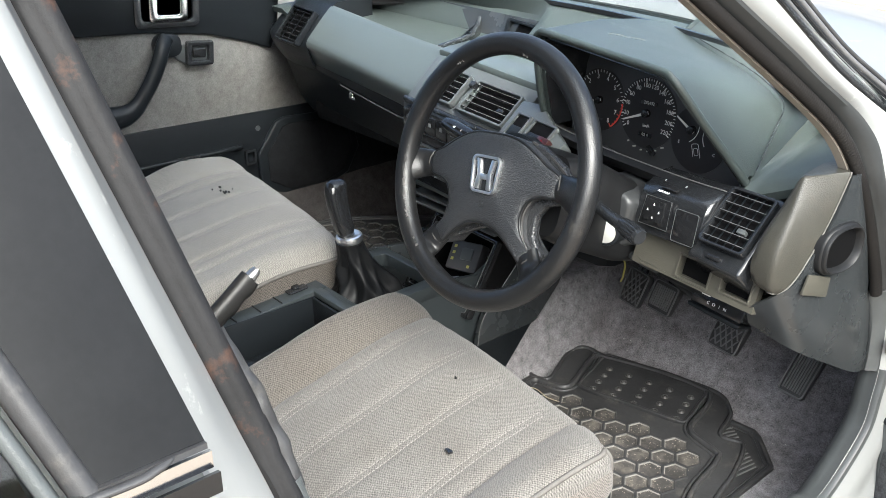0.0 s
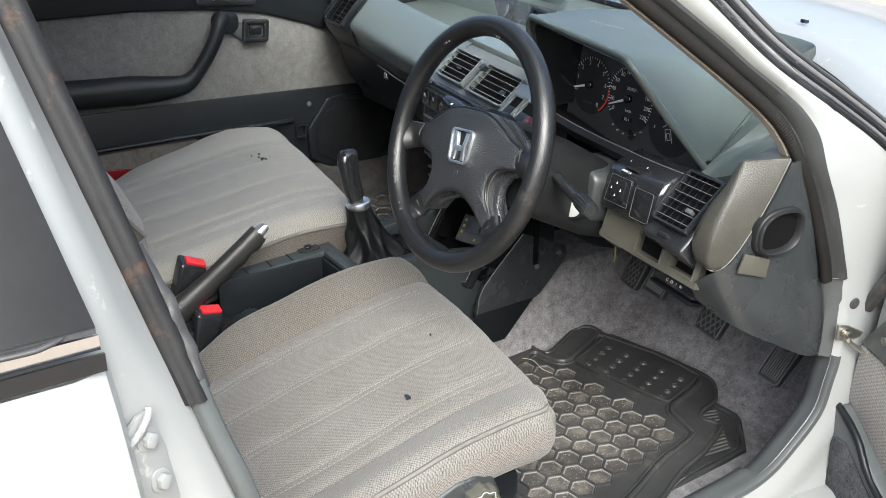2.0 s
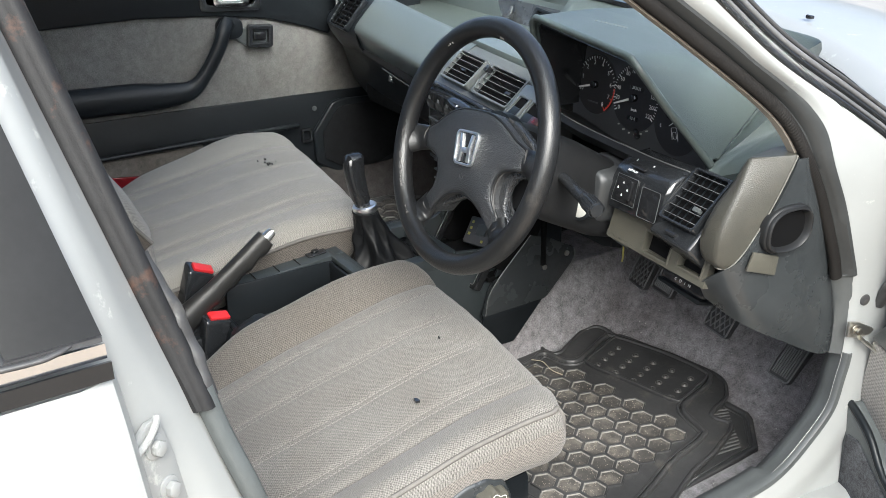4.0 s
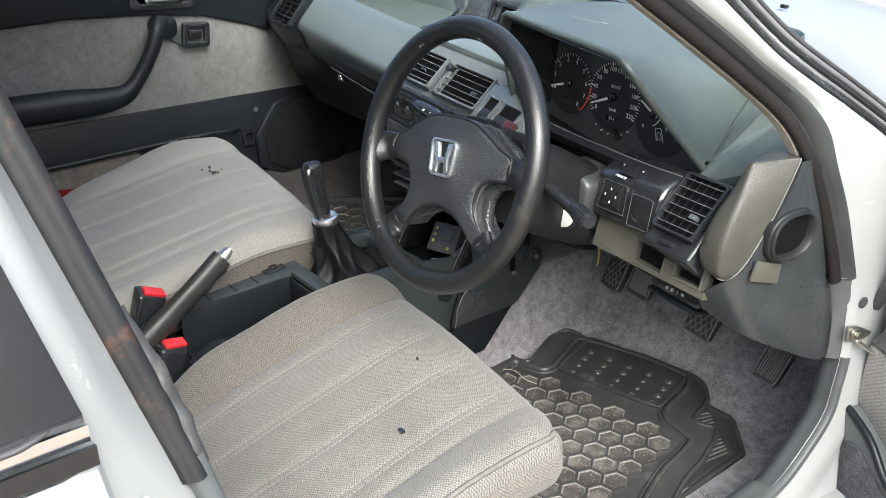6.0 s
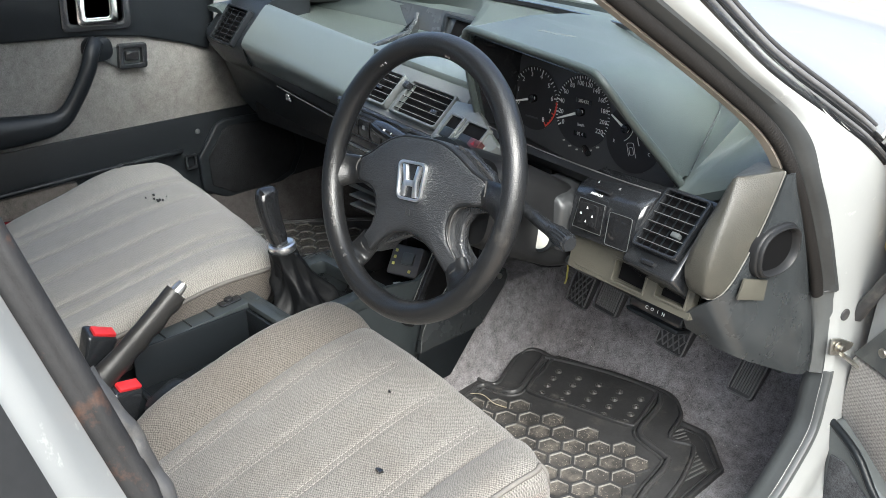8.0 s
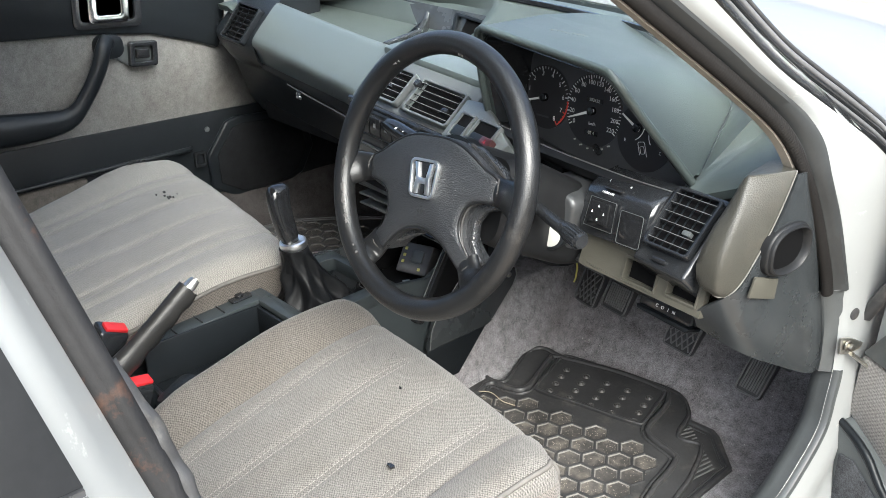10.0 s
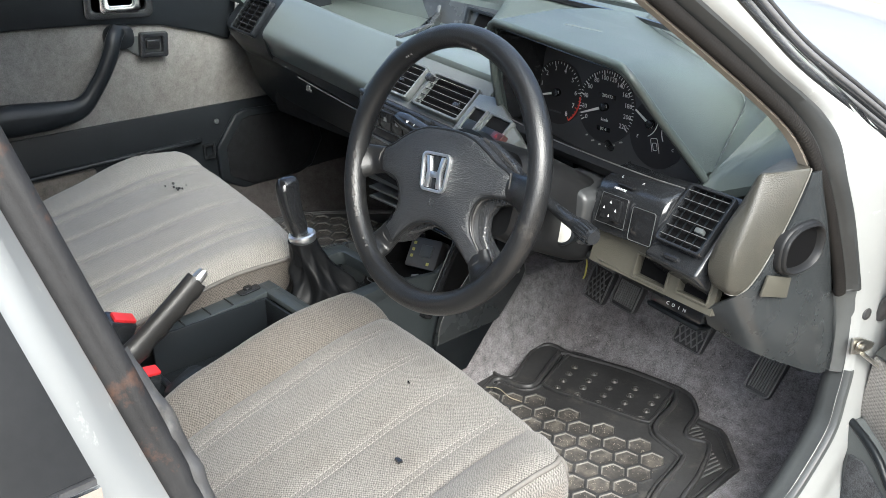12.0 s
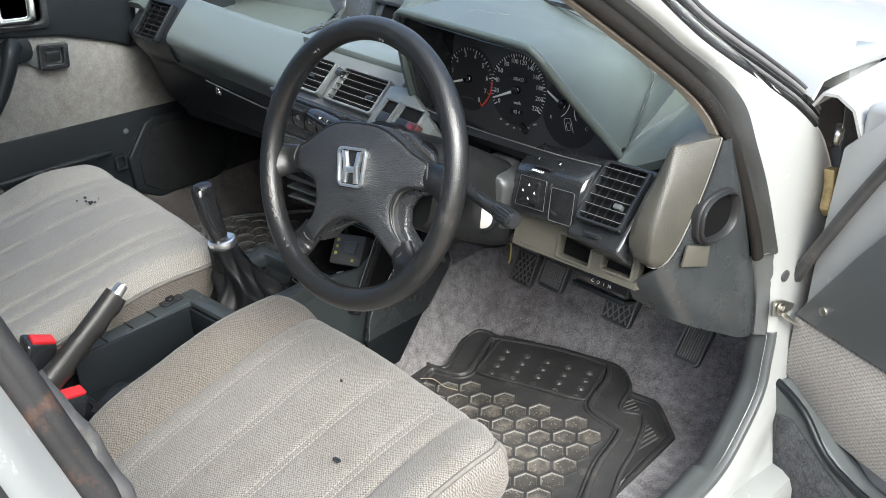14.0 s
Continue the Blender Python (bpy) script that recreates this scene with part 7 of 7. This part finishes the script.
def moulded_rim(pl, loop, width, c0, height):
    """A rounded moulded edge that runs along the inside of an outline."""
    steps = ((0.0, 0.0), (0.0, 0.75), (0.12, 0.95), (0.3, 1.0), (0.7, 1.0), (0.88, 0.9), (1.0, 0.0))
    return loft([pl.pts(inset(loop, width * f), c0 + height * h) for f, h in steps], True, False)


def rubber_mat(pl, outline, label, upper, hexes, cut=None):
    m = thing("rubber_mat", pl(0, -0.2, 0), label, "car mat", "rubber mats")
    loop = smooth(outline)
    part("sheet", slab(pl, loop, 0, 0.004, 0), RUBBER, m)
    part("raised_rim", moulded_rim(pl, loop, 0.007, 0.003, 0.005), RUBBER, m, angle=60)
    if cut:
        tier = smooth(cut)
        part("raised_rim", moulded_rim(pl, tier, 0.009, 0.003, 0.009), RUBBER, m, angle=60)
        part("inner_bead", moulded_rim(pl, inset(tier, 0.012), 0.004, 0.003, 0.005), RUBBER, m, angle=60)
    else:
        part("inner_bead", moulded_rim(pl, inset(loop, 0.012), 0.004, 0.003, 0.005), RUBBER, m, angle=60)
    hb3, cells = honeycomb(pl, hexes, 0.041, 0.0024, 0.004, 0.0078)
    part("honeycomb_ribs", hb3, RUBBER, m, "raised honeycomb ribs holding dry dirt", angle=30)
    inner_, edges_ = bmesh.new(), bmesh.new()
    for a, d in cells:
        r0 = 0.0188
        o, i2 = [[(a + (r0 - w) * math.cos(math.tau * k / 6), d + (r0 - w) * math.sin(math.tau * k / 6)) for k in range(6)] for w in (0.0, 0.0035)]
        rim_ = [(a + 0.0208 * math.cos(math.tau * k / 6), d + 0.0208 * math.sin(math.tau * k / 6)) for k in range(6)]
        loft([pl.pts(rim_, 0.0062), pl.pts(o, 0.0048)], True, False, edges_)
        loft([pl.pts(o, 0.0048), pl.pts(i2, 0.0044), pl.pts([(a + 0.0001 * math.cos(k), d + 0.0001 * math.sin(k)) for k in range(6)], 0.0050)], True, False, inner_)
    tagged(part("cell_floor", inner_, DUSTY, m, "dusty sunken cell floors", angle=30), kind="stuff")
    tagged(part("dusty_edge", edges_, DRYDUST, m, "pale dust along the cell edges", angle=30), kind="stuff")
    random.seed(31)
    crumbs = bmesh.new()
    for _ in range(1500):
        a, d = random.choice(cells)
        x, y = a + random.uniform(-0.016, 0.016), d + random.uniform(-0.016, 0.016)
        s = random.uniform(0.0004, 0.0010)
        box(pl(x, y, 0.0055), (s * 1.6, s, s), 0, (0, 0, random.uniform(0, 180)), 1, crumbs)
    tagged(part("dry_dirt", crumbs, surface("crumbs_" + str(len(MATS)), (0.22, 0.2, 0.17), 0.9, vary=0.3), m, "crumbs of dry pale dirt"), kind="stuff")
    if upper:
        up_loop = smooth(upper, 6)
        part("heel_pad", slab(pl, up_loop, 0.004, 0.008, 0), RUBBER, m, "smooth heel pad with knobs", angle=50)
        part("heel_pad_bead", moulded_rim(pl, up_loop, 0.006, 0.006, 0.005), RUBBER, m, angle=60)
        for row in range(4):
            for c in range(5):
                a, b = -0.109 + c * 0.042 + row * 0.004, -0.057 + 0.0022 * c - row * 0.0243
                q = Plane(pl(a, b, 0.008), pl.a, pl.b)
                kbm = loft([q.pts([(r * math.cos(math.tau * j / 16), r * math.sin(math.tau * j / 16)) for j in range(16)], cc) for r, cc in ((0.0068, 0), (0.0064, 0.0014), (0.0058, 0.0018), (0.0050, 0.0012), (0.0042, 0.0004), (0.0032, 0.0020), (0.0018, 0.0030))])
                part("knob", kbm, KNOBS, m, angle=60)
    return m


MA = Plane((0.298, 0.512, 0.262), (math.cos(radians(9)), math.sin(radians(9)), 0.0), (-math.sin(radians(9)), math.cos(radians(9)), 0.055))
upper_out = [(-0.152, -0.026), (-0.135, -0.008), (-0.04, -0.002), (0.06, 0.0), (0.084, -0.014), (0.092, -0.06), (0.099, -0.115), (0.085, -0.132), (-0.02, -0.14), (-0.118, -0.148), (-0.137, -0.13), (-0.145, -0.08)]
mat_out = [(-0.25, -0.235), (-0.266, -0.195), (-0.264, -0.166), (-0.238, -0.152), (-0.205, -0.156), (-0.188, -0.146), (-0.196, -0.112), (-0.212, -0.05), (-0.204, -0.02), (-0.182, -0.011), (-0.14, -0.017), (-0.062, -0.006), (-0.02, 0.0), (0.088, 0.001), (0.134, -0.036), (0.145, -0.064), (0.15, -0.10), (0.16, -0.112), (0.19, -0.107), (0.204, -0.124), (0.216, -0.168), (0.225, -0.24), (0.228, -0.5), (-0.235, -0.5)]
mat_tier = [(-0.205, -0.221), (-0.21, -0.183), (-0.199, -0.163), (-0.168, -0.16), (-0.147, -0.154), (-0.142, -0.135), (-0.153, -0.085), (-0.161, -0.044), (-0.15, -0.025), (-0.02, -0.003), (0.067, -0.007), (0.089, -0.023), (0.099, -0.053), (0.103, -0.113), (0.113, -0.134), (0.137, -0.145), (0.17, -0.157), (0.185, -0.173), (0.19, -0.248), (0.19, -0.48), (-0.2, -0.48)]
rubber_mat(MA, mat_out, "black rubber mat with dusty honeycomb on the driver's floor", [(-0.03 + (a + 0.03) * 0.93, -0.072 + (b + 0.072) * 0.92) for a, b in upper_out], lambda a, b: -0.195 < a < 0.165 and -0.48 < b < -0.158 and b < -0.175 + 0.06 * a and a + 0.25 * b < 0.108, mat_tier)
under = thing("under_mat", MA(0.15, -0.2, -0.014), "second ribbed black rubber mat underneath", "car mat", "rubber mats")
uo = [(-0.20, -0.20), (-0.18, -0.10), (-0.13, -0.03), (-0.06, 0.005), (0.03, 0.012), (0.14, -0.045), (0.185, -0.048), (0.202, -0.060), (0.254, -0.122), (0.245, -0.20), (0.235, -0.30), (-0.22, -0.30)]
part("sheet", slab(MA, dense(uo), -0.014, -0.010, 0), RUBBER, under)
part("rim", moulded_rim(MA, dense(uo), 0.009, -0.011, 0.006), RUBBER, under, angle=60)
part("bead", moulded_rim(MA, inset(dense(uo), 0.013), 0.0035, -0.011, 0.003), RUBBER, under, angle=60)
for k in range(13):
    t = k / 12
    a0, b0 = 0.150 + 0.080 * t, -0.062 - 0.075 * t
    # ribs paler than the sheet, their highlights put into the colour
    part("rib", sweep([MA(a0, b0, -0.0095), MA(a0 - 0.022, b0 - 0.034 - 0.03 * t, -0.0095)], 0.0016, 5), TREAD, under)
MC = Plane((-0.36, 0.60, 0.343), (1, 0.0, 0), (0, 1, 0.05))
rubber_mat(MC, [(-0.04, 0.0), (0.17, 0.0), (0.185, -0.03), (0.185, -0.50), (-0.285, -0.50), (-0.29, -0.24), (-0.27, -0.20), (-0.19, -0.115)], "black honeycomb rubber mat on the passenger floor", None, lambda a, b: -0.26 < a < 0.16 and -0.48 < b < -0.04 and b < -0.26 + 0.80 * (a + 0.30))


# ---- pedals ----
def pedal(c, w, h, tilt, ribs, cross, label, arm_to, yaw=0):
    p = thing("pedal", (c[0], c[1] + 0.05, c[2] + 0.05), label, "pedal", "pedals")
    pl = Plane(c, (math.cos(radians(yaw)), math.sin(radians(yaw)), 0), (0, math.sin(radians(tilt)), math.cos(radians(tilt))))
    part("pad", slab(pl, [(a * (1.0 + 0.18 * b / h), b) for a, b in rrect(w, h, 0.007)], -0.012, 0.0, 0.003), RUBBER, p)
    if cross:
        for k in range(-3, 4):
            for sgn in (1, -1):
                a0, b0 = k * w / 5, -h / 2 + 0.006
                a1, b1 = a0 + sgn * h * 0.5, h / 2 - 0.006
                lim = w / 2 - 0.005
                pts = []
                for t in (i / 10 for i in range(11)):
                    a, b = a0 + (a1 - a0) * t, b0 + (b1 - b0) * t
                    if abs(a) < lim:
                        pts.append(pl(a, b, 0.001))
                if len(pts) > 1:
                    part("tread", sweep([pts[0], pts[-1]], 0.0014, 5), TREAD, p)
    else:
        for k in range(ribs):
            a = -w / 2 + 0.008 + (w - 0.016) * k / (ribs - 1)
            part("tread", sweep([pl(a, -h / 2 + 0.008, 0.001), pl(a, h / 2 - 0.008, 0.001)], 0.0016, 5), TREAD, p)
    part("bead", sweep([pl(a * 0.96, b * 0.97, 0.001) for a, b in rrect(w, h, 0.007)], 0.0016, 5, closed=True), TREAD, p)
    part("arm", sweep(spline([pl(0, h * 0.1, -0.012), V(c[0], c[1] + 0.05, c[2] + 0.06), V(*arm_to)], 6), 0.008, 8), DARK, p)


pedal((0.213, 0.478, 0.432), 0.056, 0.066, 26, 9, True, "black cross-hatched rubber foot rest pedal", (0.215, 0.62, 0.62), -12)
pedal((0.284, 0.472, 0.440), 0.060, 0.056, 28, 10, False, "black ribbed rubber clutch pedal", (0.30, 0.60, 0.65), -8)
pedal((0.432, 0.462, 0.428), 0.064, 0.056, 30, 8, True, "black cross-hatched brake pedal", (0.46, 0.58, 0.65), -8)
pedal((0.549, 0.515, 0.394), 0.050, 0.10, 38, 8, False, "long black ribbed accelerator pedal", (0.58, 0.58, 0.60), -6)

# under-dash darkness: ducting and a loose wire
duct = thing("heater_duct", (0.3, 0.6, 0.55), "black heater box and ducts under the dashboard", "heater box")
part("box", box((0.05, 0.50, 0.60), (0.36, 0.24, 0.22), 0.03), DARK, duct)
part("duct", sweep(spline([(0.20, 0.42, 0.56), (0.33, 0.36, 0.60), (0.43, 0.30, 0.62), (0.60, 0.30, 0.60)], 6), 0.028, 12), DARK, duct, angle=80)
part("bracket", sweep(spline([(0.36, 0.225, 0.655), (0.42, 0.22, 0.645), (0.52, 0.222, 0.632), (0.62, 0.23, 0.612)], 6), 0.009, 8), DARK, duct, angle=80)
wire = thing("loose_wire", (0.30, 0.36, 0.50), "thin yellow loose wire hanging under the dashboard", "wire")
part("wire", sweep(spline([(0.285, 0.30, 0.60), (0.30, 0.34, 0.56), (0.285, 0.36, 0.52), (0.272, 0.37, 0.50)], 8), 0.0016, 6), YELLOW, wire)
obd = thing("loose_connector", (0.60, 0.33, 0.51), "small white plug under the dash side cover", "connector")
part("plug", box((0.668, 0.25, 0.588), (0.008, 0.006, 0.005), 0.002, (0, 0, 60)), PALE, obd)
part("socket", box((0.70, 0.33, 0.548), (0.022, 0.03, 0.02), 0.004, (0, 10, 0)), DARK, obd)

# litter: paper specks on the carpet and a dry twig on the mat
random.seed(5)
lit = thing("paper_scraps", (0.143, 0.513, 0.27), "tiny white scraps on the carpet", "litter", kind="stuff")
sb = bmesh.new()
for _ in range(14):
    x, y = 0.143 + random.gauss(0, 0.015), 0.510 + random.gauss(0, 0.018)
    box((x, y, floor_height(x, y) + 0.002), (0.003, 0.0015, 0.001), 0, (0, 0, random.uniform(0, 180)), 1, sb)
for _ in range(160):
    x, y = random.uniform(0.15, 0.6), random.uniform(0.3, 0.6)
    s = random.uniform(0.0004, 0.0010)
    box((x, y, floor_height(x, y) + 0.001), (s * 2, s, s), 0, (0, 0, random.uniform(0, 180)), 1, sb)
part("scrap", sb, PALE, lit)
twig = thing("dry_grass_blade", MA(-0.165, -0.185, 0.012), "dry pale blade of grass on the mat", "litter")
part("blade", sweep(spline([MA(-0.198, -0.209, 0.012), MA(-0.174, -0.203, 0.015), MA(-0.144, -0.210, 0.013), MA(-0.118, -0.207, 0.012)], 5), 0.0009, 5), YELLOWDRY, twig)
